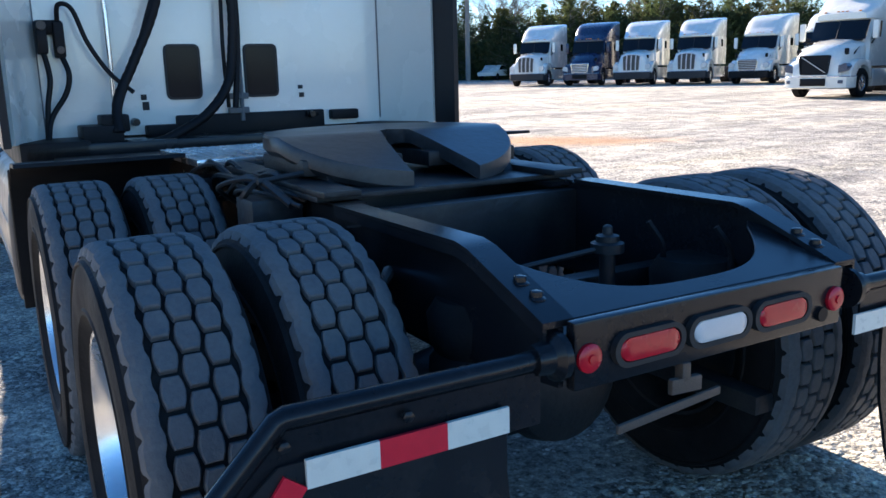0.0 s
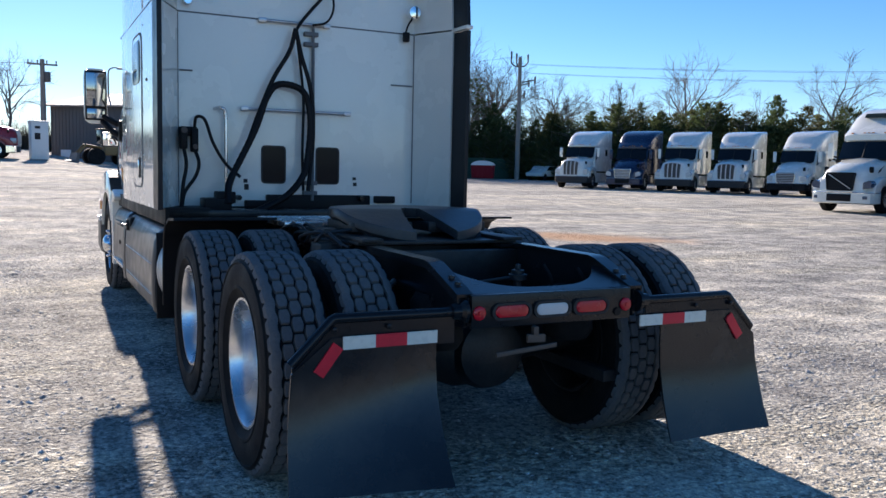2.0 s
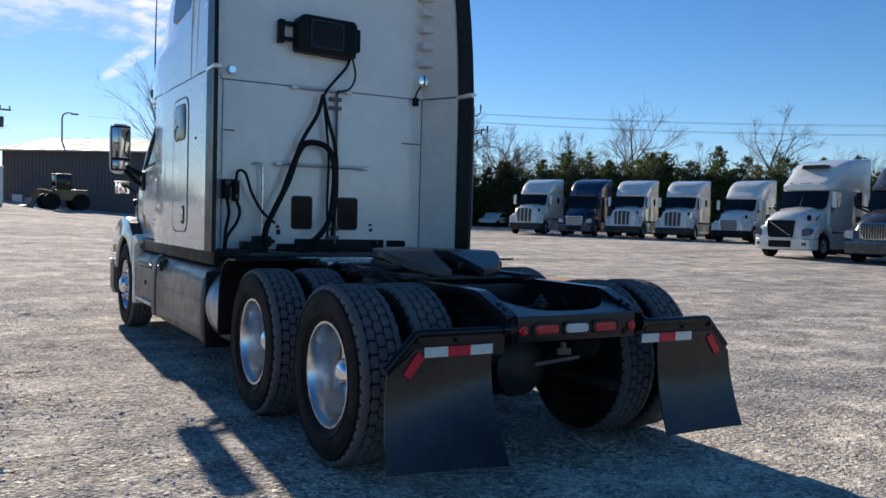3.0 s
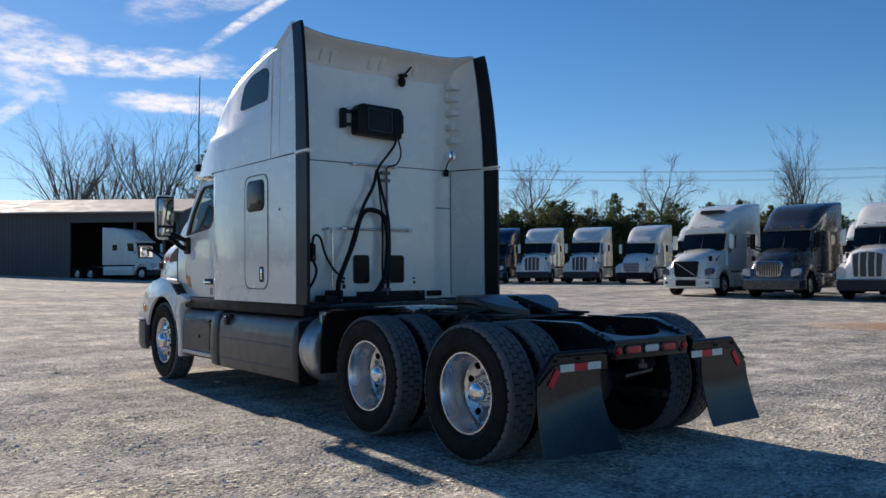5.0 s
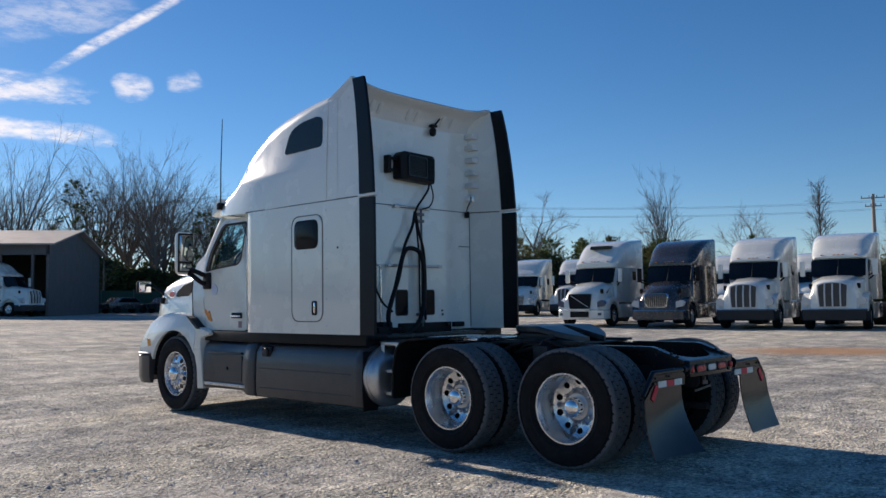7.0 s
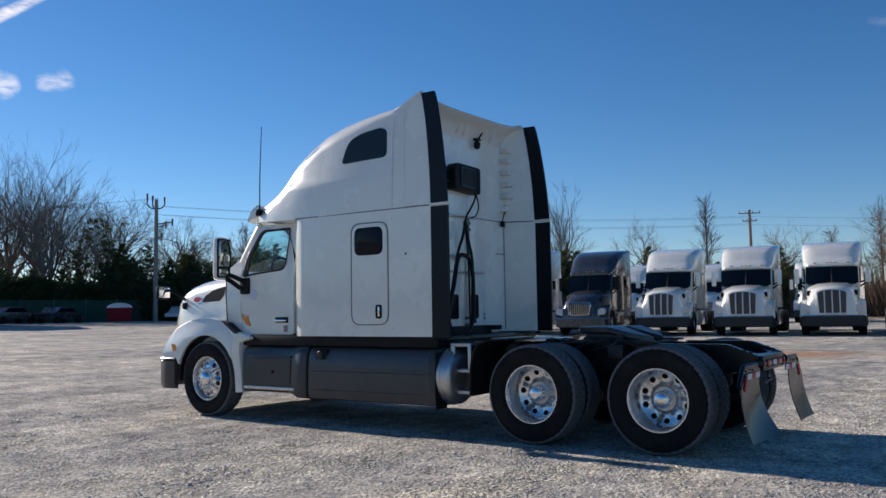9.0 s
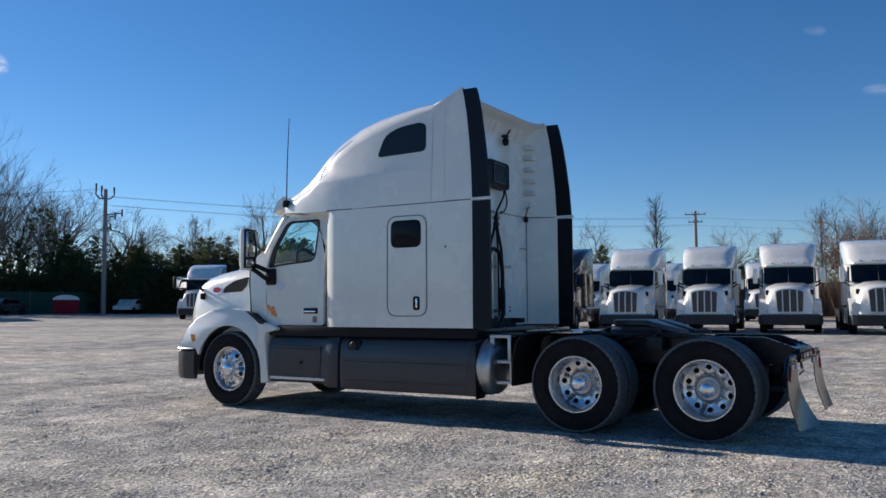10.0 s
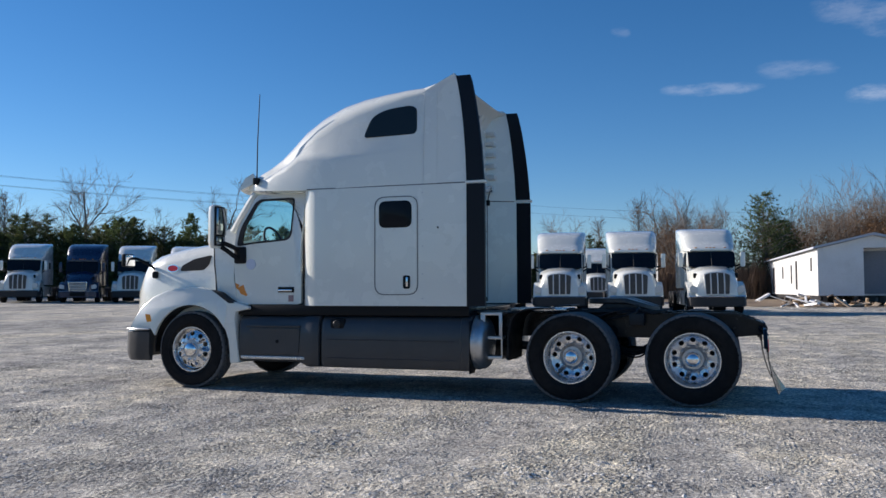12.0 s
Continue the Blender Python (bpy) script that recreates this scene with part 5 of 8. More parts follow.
rings = []
for (xo, yo), (xi, yi) in zip(ring, cuts):
    row = [(xi, fy + yi, plate_z(yi, 1.105))]
    for q in range(7):
        x, y = xi + (xo - xi) * q / 6 * 0.985, yi + (yo - yi) * q / 6 * 0.985
        row.append((x, fy + y, plate_z(y, 1.155)))
    row += [(xo, fy + yo, plate_z(yo, 1.147)), (xo, fy + yo, plate_z(yo, 1.105)), (xo * 0.96, fy + yo * 0.96, plate_z(yo, 1.085))]
    rings.append(row)
loft(bm, rings)
fifth = part("fifth_wheel", bm, M_PLATE, truck, "greasy black fifth wheel plate", smooth=35)
bm = bmesh.new()
for s in (-1, 1):
    prism(bm, [(0.52, 0.985), (1.16, 0.985), (1.05, 1.085), (0.62, 1.085)], "x", s * 0.30, s * 0.36, bevel=0.008)
    box(bm, s * 0.05, s * 0.42, 0.62, 1.02, 1.03, 1.085, bevel=0.01)
part("fifth_wheel_bracket", bm, M_GREASE, fifth)
part("slide_plate", boxes((-0.48, 0.48, 0.36, 1.30, 0.982, 1.0), bevel=0.004), M_GREASE, fifth)
for s in (-1, 1):
    part("slide_rail", boxes((s * 0.42 - 0.06, s * 0.42 + 0.06, 0.30, 1.45, 1.0, 1.02), bevel=0.004), M_GREASE, fifth)
bm = bmesh.new()
tube(bm, [(-0.42, 0.62, 1.045), (-0.58, 0.60, 1.03)], 0.010, 8)
part("release_handle", bm, M_GREASE, fifth)
# tread-plate deck and cross members
bm = boxes((-0.55, 0.10, 1.46, 2.16, 1.005, 1.035), bevel=0.006)
for i in range(15):
    for j in range(16):
        box(bm, -0.53 + i * 0.042, -0.51 + i * 0.042, 1.485 + j * 0.042, 1.497 + j * 0.042, 1.035, 1.0385)
deck = part("deck_plate", bm, M_ALU, truck, "bright aluminium tread deck plate", smooth=20)
for y in (-0.15, 0.30, 0.66, 1.55, 2.3, 3.0, 4.0):
    top = 0.78 if y < 0 else 0.955
    bm = boxes((-0.43, 0.43, y - 0.035, y + 0.035, 0.70, top), bevel=0.01)
    part("cross_member", bm, M_GREASE, truck)
# engine box under hood and cab, added to block leaking sun; gearbox, steer axle
bm = boxes((-0.46, 0.46, 5.35, 7.05, 0.52, 1.10), (-0.30, 0.30, 5.5, 6.4, 0.34, 0.54), bevel=0.05)
part("engine", bm, M_GREASE, truck, "greasy dark engine box and sump, added to block leaking sun")
bm = bmesh.new()
revolve(bm, [(4.2, 0.16), (4.3, 0.22), (4.9, 0.26), (5.36, 0.30)], (0, 0, 0.70), axis="y", seg=20)
part("gearbox", bm, M_GREASE, truck)
bm = boxes((-0.95, 0.95, 6.23, 6.37, 0.36, 0.48), bevel=0.03)
part("steer_axle", bm, M_GREASE, truck)
bm = boxes((-0.62, 0.62, 7.08, 7.20, 0.50, 1.30), bevel=0.02)
part("radiator", bm, M_GREASE, truck)
# axles, differentials, bags, shocks, chambers
for y in (0.0, 1.32):
    bm = bmesh.new()
    revolve(bm, [(-0.95, 0.062), (-0.45, 0.066), (-0.28, 0.10), (-0.20, 0.17), (-0.12, 0.20), (0.12, 0.20), (0.20, 0.17), (0.28, 0.10), (0.45, 0.066), (0.95, 0.062)], (0, y, 0.5), seg=24)
    revolve(bm, [(-0.16, 0.19), (-0.22, 0.17), (-0.25, 0.10), (-0.255, 0.02)], (0, y, 0.5), axis="y", seg=24)
    revolve(bm, [(0.15, 0.16), (0.30, 0.10), (0.36, 0.06), (0.40, 0.055)], (0, y, 0.52), axis="y", seg=20)
    part("axle", bm, M_GREASE, truck, "greasy drive axle with differential")
    for s in (-1, 1):
        bm = bmesh.new()
        revolve(bm, [(0.58, 0.10), (0.62, 0.125), (0.68, 0.12), (0.70, 0.105), (0.73, 0.12), (0.79, 0.125), (0.83, 0.10)], (s * 0.36, y - 0.33 if y < 0.5 else y - 0.35, 0), axis="z", seg=20)
        part("air_spring", bm, M_RUBBER, truck)
        bm = bmesh.new()
        revolve(bm, [(0.10, 0.06), (0.14, 0.085), (0.20, 0.085), (0.22, 0.095), (0.24, 0.085), (0.30, 0.085), (0.34, 0.05)], (s * 0.52, y - 0.02, 0.60), axis="y", seg=18)
        part("brake_chamber", bm, M_GREASE, truck)
        bm = bmesh.new()
        tube(bm, [(s * 0.50, y + 0.22, 0.42), (s * 0.47, y + 0.26, 0.92)], [0.036, 0.028], 10)
        part("shock_absorber", bm, M_GREASE, truck)
        bm = boxes((s * 0.50, s * 0.58, y - 0.45, y + 0.35, 0.36, 0.42), bevel=0.01)
        part("spring_arm", bm, M_GREASE, truck)
bm = bmesh.new()
tube(bm, [(0, 0.4, 0.52), (0, 0.95, 0.52)], 0.05, 12)
tube(bm, [(0, 1.72, 0.52), (0, 3.4, 0.66)], 0.055, 12)
part("drive_shaft", bm, M_GREASE, truck)
# valve and levelling rod seen through the open tail
bm = bmesh.new()
revolve(bm, [(0.70, 0.022), (0.855, 0.022), (0.86, 0.046), (0.885, 0.046), (0.89, 0.032), (0.905, 0.032), (0.91, 0.015), (0.93, 0.013), (0.935, 0.006)], (0.12, -0.24, 0), axis="z", seg=16)
part("air_valve", bm, M_GREASE, truck)
bm = bmesh.new()
tube(bm, [(0.09, -0.24, 0.872), (-0.30, -0.16, 0.82)], 0.008, 8)
part("level_rod", bm, M_GREASE, truck)
bm = boxes((-0.36, 0.36, -0.46, -0.40, 0.70, 0.74), (-0.10, 0.30, -0.36, -0.20, 0.70, 0.72), bevel=0.006)
part("cross_member", bm, M_GREASE, truck)
for k, (x, y) in enumerate(((0.26, -0.25), (0.34, -0.42), (-0.30, -0.3))):
    bm = bmesh.new()
    tube(bm, curve([(x, y, 0.93), (x + 0.03, y - 0.03, 0.85), (x + 0.02, y, 0.72), (x - 0.03, y + 0.05, 0.62)], 6), 0.009, 6)
    part("air_line", bm, M_PLASTIC, truck)
for k in range(4):
    bm = bmesh.new()
    tube(bm, curve([(-0.60, 0.42 - 0.02 * k, 0.72), (-0.66, 0.56, 0.60 - 0.03 * k), (-0.62, 0.74, 0.57 - 0.025 * k), (-0.55, 0.92, 0.66)], 6), 0.010, 6)
    part("brake_hose", bm, M_PLASTIC, truck)
# tangle of lines and a box along the rail between the axles
rnd = random.Random(5)
for k in range(14):
    bm = bmesh.new()
    x0, y0 = rnd.uniform(-0.40, -0.56), rnd.uniform(0.35, 1.3)
    tube(bm, curve([(x0, y0, 0.97), (x0 - 0.04, y0 + rnd.uniform(0.05, 0.2), 0.99 + rnd.uniform(0, 0.05)), (x0 - rnd.uniform(0, 0.1), y0 + rnd.uniform(0.2, 0.45), 0.98), (x0, y0 + 0.55, 0.9)], 5), rnd.uniform(0.007, 0.013), 6)
    part("air_line", bm, M_GREASE, truck)
for y0, y1, z0, z1 in ((1.48, 1.66, 0.80, 0.96), (0.55, 0.72, 0.84, 0.98)):
    bm = boxes((-0.62, -0.45, y0, y1, z0, z1), bevel=0.015)
    part("valve_block", bm, M_GREASE, truck)
bm = bmesh.new()
revolve(bm, [(2.2, 0.09), (2.22, 0.12), (2.9, 0.12), (2.92, 0.09)], (0.1, 0, 0.72), axis="y", seg=20)
part("air_tank", bm, M_GREASE, truck)

# ---- back of the sleeper ----
# dark windows, seams, grab bars, hoses, connectors, the black condenser box
for x0, x1 in ((-0.325, -0.150), (0.120, 0.298)):
    bm = bmesh.new()
    prism(bm, rounded([(x0, 1.262), (x1, 1.262), (x1, 1.540), (x0, 1.540)], 0.028, 4), "y", 2.862, 2.885)
    part("rear_window", bm, M_PRIVACY, sleeper, "dark rear window in rubber seal")
    bm = bmesh.new()
    holed(bm, rounded([(x0 - 0.012, 1.25), (x1 + 0.012, 1.25), (x1 + 0.012, 1.552), (x0 - 0.012, 1.552)], 0.034, 4), rounded([(x0, 1.262), (x1, 1.262), (x1, 1.540), (x0, 1.540)], 0.028, 4), lambda u, v, w: (u, 2.862 + w, v), 0.015, n=48)
    part("window_seal", bm, M_SEAM, sleeper)
for s in (-1, 1):
    bm = bmesh.new()
    tube(bm, [(s * 0.968, 2.866, 1.10), (s * 0.968, 2.866, 2.51)], 0.006, 6)
    part("panel_seam", bm, M_SEAL, sleeper)
for s, x0, x1, z in ((1, 0.76, 0.955, 2.09), (1, 0.985, 1.07, 2.09), (-1, -0.955, -0.86, 2.09)):
    bm = boxes((x0, x1, 2.862, 2.875, z - 0.006, z + 0.006))
    part("rub_strip", bm, M_SEAL, sleeper)
for x0, x1, z, y in ((-0.50, 0.375, 1.825, 2.815), (-0.36, 0.20, 2.512, 2.835)):
    bm = bmesh.new()
    tube(bm, [(x0, y, z), (x1, y, z)], 0.013, 10)
    for x in (x0 + 0.02, x1 - 0.02):
        tube(bm, [(x, y, z), (x, 2.875, z)], 0.016, 8)
        box(bm, x - 0.03, x + 0.03, y - 0.018, y + 0.018, z - 0.018, z + 0.018, bevel=0.008)
    part("grab_bar", bm, M_ALU2, truck, "bare-metal grab bar")
bm = bmesh.new()
tube(bm, [(0.075, 2.84, 1.12), (0.075, 2.84, 1.8), (0.07, 2.84, 2.50)], 0.013, 8)
for z in (1.18, 1.26, 2.36, 2.44):
    box(bm, 0.0, 0.115, 2.83, 2.875, z - 0.017, z + 0.017, bevel=0.006)
part("hose_post", bm, M_SEAL, truck, "thin metal hose post")
# curved bright tube beside the connectors
bm = bmesh.new()
tube(bm, curve([(-0.70, 2.87, 1.815), (-0.66, 2.80, 1.82), (-0.63, 2.80, 1.77), (-0.625, 2.80, 1.5), (-0.625, 2.81, 1.12)], 6), 0.014, 10)
part("grab_handle", bm, M_ALU, truck, "bent bright grab handle")


def hose(points, radius, label="black rubber hose", material=None, ribs=False):
    bm = bmesh.new()
    p = curve(points, 10)
    if ribs:
        tube(bm, p, [radius * (1.0 + 0.10 * (k % 2)) for k in range(len(p))], 10)
    else:
        tube(bm, p, radius, 10)
    return part("hose", bm, material or M_PLASTIC, truck, label)


hose([(-0.64, 2.62, 1.10), (-0.63, 2.68, 1.25), (-0.53, 2.72, 1.44), (-0.41, 2.74, 1.68), (-0.32, 2.76, 1.92), (-0.23, 2.77, 2.02), (-0.08, 2.77, 2.01), (0.0, 2.77, 1.93), (0.03, 2.76, 1.75), (0.01, 2.75, 1.5), (-0.04, 2.72, 1.32), (-0.18, 2.66, 1.17), (-0.38, 2.60, 1.07), (-0.52, 2.54, 1.03)], 0.025, "thick black wrapped hose bundle", ribs=True)
hose([(-0.09, 2.78, 2.46), (-0.14, 2.78, 2.28), (-0.27, 2.77, 2.06), (-0.39, 2.75, 1.78), (-0.49, 2.73, 1.52), (-0.61, 2.68, 1.27), (-0.66, 2.62, 1.10)], 0.018)
hose([(-0.09, 2.78, 2.46), (-0.04, 2.78, 2.25), (0.02, 2.77, 2.05), (0.05, 2.77, 1.86), (0.05, 2.76, 1.6), (0.03, 2.75, 1.4), (0.0, 2.72, 1.2)], 0.017)
hose([(-0.085, 2.79, 2.45), (-0.05, 2.79, 2.2), (-0.02, 2.79, 1.9), (-0.03, 2.78, 1.5), (-0.02, 2.78, 1.2)], 0.011)
hose([(0.17, 2.79, 2.83), (0.13, 2.78, 2.73), (0.04, 2.78, 2.62), (-0.04, 2.79, 2.52), (-0.09, 2.78, 2.44)], 0.013)
hose([(0.195, 2.80, 2.83), (0.22, 2.78, 2.66), (0.17, 2.79, 2.54), (0.05, 2.79, 2.50)], 0.009)
# connector holders with their leads
bm = boxes((-0.965, -0.915, 2.76, 2.85, 1.50, 1.66), (-0.885, -0.835, 2.76, 2.85, 1.48, 1.66), (-0.965, -0.835, 2.80, 2.87, 1.60, 1.67), bevel=0.014)
part("connector_holder", bm, M_PLASTIC, truck, "black trailer connector holder")
bm = bmesh.new()
revolve(bm, [(2.745, 0.022), (2.76, 0.024), (2.77, 0.012)], (-0.94, 0, 1.64), axis="y", seg=14)
part("connector_cap", bm, M_RUST, truck)
bm = bmesh.new()
revolve(bm, [(2.745, 0.018), (2.76, 0.020), (2.77, 0.012)], (-0.86, 0, 1.52), axis="y", seg=14)
part("connector_cap", bm, M_RUST, truck)
hose([(-0.94, 2.79, 1.52), (-0.925, 2.77, 1.38), (-0.95, 2.76, 1.24), (-0.97, 2.74, 1.06)], 0.014)
hose([(-0.86, 2.79, 1.50), (-0.835, 2.76, 1.40), (-0.86, 2.76, 1.30), (-0.94, 2.75, 1.18), (-0.97, 2.72, 1.06)], 0.014)
hose([(-0.86, 2.80, 1.66), (-0.85, 2.77, 1.74), (-0.79, 2.76, 1.72), (-0.73, 2.76, 1.552), (-0.64, 2.75, 1.40), (-0.54, 2.70, 1.30)], 0.012)
# black condenser box with its bracket and fan
bm = bmesh.new()
prism(bm, rounded([(-0.355, 2.82), (0.205, 2.80), (0.215, 3.10), (0.185, 3.135), (-0.30, 3.145), (-0.355, 3.09)], 0.03, 4), "y", 2.735, 2.875, bevel=0.012)
box_ob = part("condenser_unit", bm, M_PLASTIC, truck, "black finned condenser box")
bm = bmesh.new()
holed(bm, rounded([(-0.24, 2.86), (0.08, 2.85), (0.08, 3.10), (-0.24, 3.11)], 0.02), rounded([(-0.22, 2.88), (0.06, 2.87), (0.06, 3.08), (-0.22, 3.09)], 0.015), lambda u, v, w: (u, 2.733 - w, v), 0.010, n=40)
part("grille_frame", bm, M_BLACK, box_ob)
for k in range(9):
    z = 2.885 + 0.0225 * k
    bm = boxes((-0.215, 0.055, 2.726, 2.737, z, z + 0.008))
    part("louvre", bm, M_BLACK, box_ob, smooth=0)
for k in range(8):
    bm = boxes((0.10 + 0.012 * k, 0.104 + 0.012 * k, 2.727, 2.738, 2.83, 3.10))
    part("fin", bm, M_BLACK, box_ob, smooth=0)
for s, x0, x1 in ((-1, -0.50, -0.34), (1, 0.20, 0.27)):
    bm = bmesh.new()
    for z in (2.90, 3.035):
        box(bm, x0, x1, 2.79, 2.83, z, z + 0.035, bevel=0.008)
    box(bm, x0 if s < 0 else x1 - 0.05, x0 + 0.05 if s < 0 else x1, 2.79, 2.875, 2.88, 3.085, bevel=0.010)
    part("mount_bracket", bm, M_PLASTIC, box_ob)
# camera or lamp on the upper wall, work lamp on the seam
bm = bmesh.new()
revolve(bm, [(-0.07, 0.022), (-0.05, 0.038), (0.0, 0.044), (0.03, 0.028)], (0.26, 2.81, 3.47), axis="z", seg=14)
tube(bm, [(0.26, 2.82, 3.50), (0.34, 2.81, 3.58), (0.46, 2.80, 3.73)], 0.011, 8)
box(bm, 0.24, 0.34, 2.80, 2.88, 3.515, 3.545, bevel=0.01)
part("load_lamp", bm, M_PLASTIC, truck, "black load lamp on a bracket")
bm = bmesh.new()
revolve(bm, [(2.88, 0.045), (2.80, 0.055), (2.77, 0.05), (2.765, 0.01)], (0.93, 0, 2.69), axis="y", seg=20)
work = part("work_lamp", bm, M_CHROME, truck, "round chrome work lamp")
bm = bmesh.new()
tube(bm, curve([(0.93, 2.82, 2.65), (0.89, 2.82, 2.59), (0.87, 2.83, 2.52)], 4), 0.008, 6)
box(bm, 0.85, 0.90, 2.80, 2.85, 2.45, 2.53, bevel=0.012)
part("lamp_plug", bm, M_PLASTIC, work)
bm = bmesh.new()
revolve(bm, [(2.88, 0.035), (2.83, 0.040), (2.81, 0.03)], (-0.90, 0, 2.60), axis="y", seg=16)
part("work_lamp", bm, M_CHROME, truck, "round chrome work lamp")
# black hardware along the wall's foot
bm = boxes((-0.82, -0.62, 2.62, 2.82, 1.03, 1.14), (-0.72, -0.58, 2.66, 2.80, 1.10, 1.19), (-0.47, -0.30, 2.80, 2.88, 1.06, 1.12), (-0.30, 0.58, 2.84, 2.90, 1.04, 1.165), (0.62, 0.80, 2.82, 2.90, 1.10, 1.16), (0.46, 0.54, 2.82, 2.88, 1.13, 1.165), bevel=0.012)
part("mount_hardware", bm, M_PLASTIC, truck)
bm = boxes((-1.1, 1.1, 2.50, 2.95, 0.985, 1.06), bevel=0.01)
part("rear_sill", bm, M_BLACK, truck)
for x in (-0.52, 0.49):
    bm = bmesh.new()
    revolve(bm, [(2.80, 0.018), (2.82, 0.022), (2.87, 0.022)], (x, 0, 1.14), axis="y", seg=12)
    part("bolt", bm, M_BLACK, truck)
for x0, z0, w, h in ((-0.47, 1.20, 0.035, 0.045), (-0.475, 1.255, 0.03, 0.03), (0.435, 1.24, 0.03, 0.028), (0.43, 1.29, 0.028, 0.022)):
    bm = boxes((x0, x0 + w, 2.864, 2.872, z0, z0 + h))
    part("warning_label", bm, M_SEAM, sleeper, "small dark warning label", smooth=0)


# ---- tractors parked along the far side of the lot ----
def simple_wheel(parent, x, y, r, w, s, dual=False):
    bm = bmesh.new()
    prof = [(-w / 2, r * 0.58), (-w / 2 - 0.01, r * 0.75), (-w / 2, r * 0.93), (-w / 2 + 0.03, r), (w / 2 - 0.03, r), (w / 2, r * 0.93), (w / 2 + 0.01, r * 0.75), (w / 2, r * 0.58)]
    revolve(bm, prof, (0, 0, 0), seg=28, close=True)
    tyre = finish(bm, "tyre", M_RUBBER, parent)
    tyre.matrix_basis = pose(s * x, y, r)
    bm = bmesh.new()
    d = -1 if not dual else 0.2
    revolve(bm, [(-w * 0.35, r * 0.58), (-w * 0.40, r * 0.55), (d * w * 0.2, r * 0.46), (d * w * 0.35, r * 0.30), (-w * 0.45, r * 0.18), (-w * 0.48, r * 0.02)], (0, 0, 0), seg=24)
    rim = finish(bm, "rim", M_ALU, tyre)
    rim.matrix_basis = pose(0, 0, 0, 0, 0, 0 if s < 0 else 180)


M_HEAD = mat("blue_black_headlamp", (0.05, 0.075, 0.12), 0.15, coat=0.5, vary=0.2, scale=12)
STYLES = {  # roof height, hood droop, grille half width, grille low and high, grille kind, cab half width
    "crown": dict(top=3.80, nose=1.62, gw=0.55, g0=0.80, g1=1.60, kind="crown"),
    "slats": dict(top=3.86, nose=1.42, gw=0.58, g0=0.75, g1=1.32, kind="slats"),
    "diagonal": dict(top=3.98, nose=1.55, gw=0.56, g0=0.80, g1=1.42, kind="diagonal"),
    "oval": dict(top=3.86, nose=1.50, gw=0.56, g0=0.86, g1=1.42, kind="oval"),
}


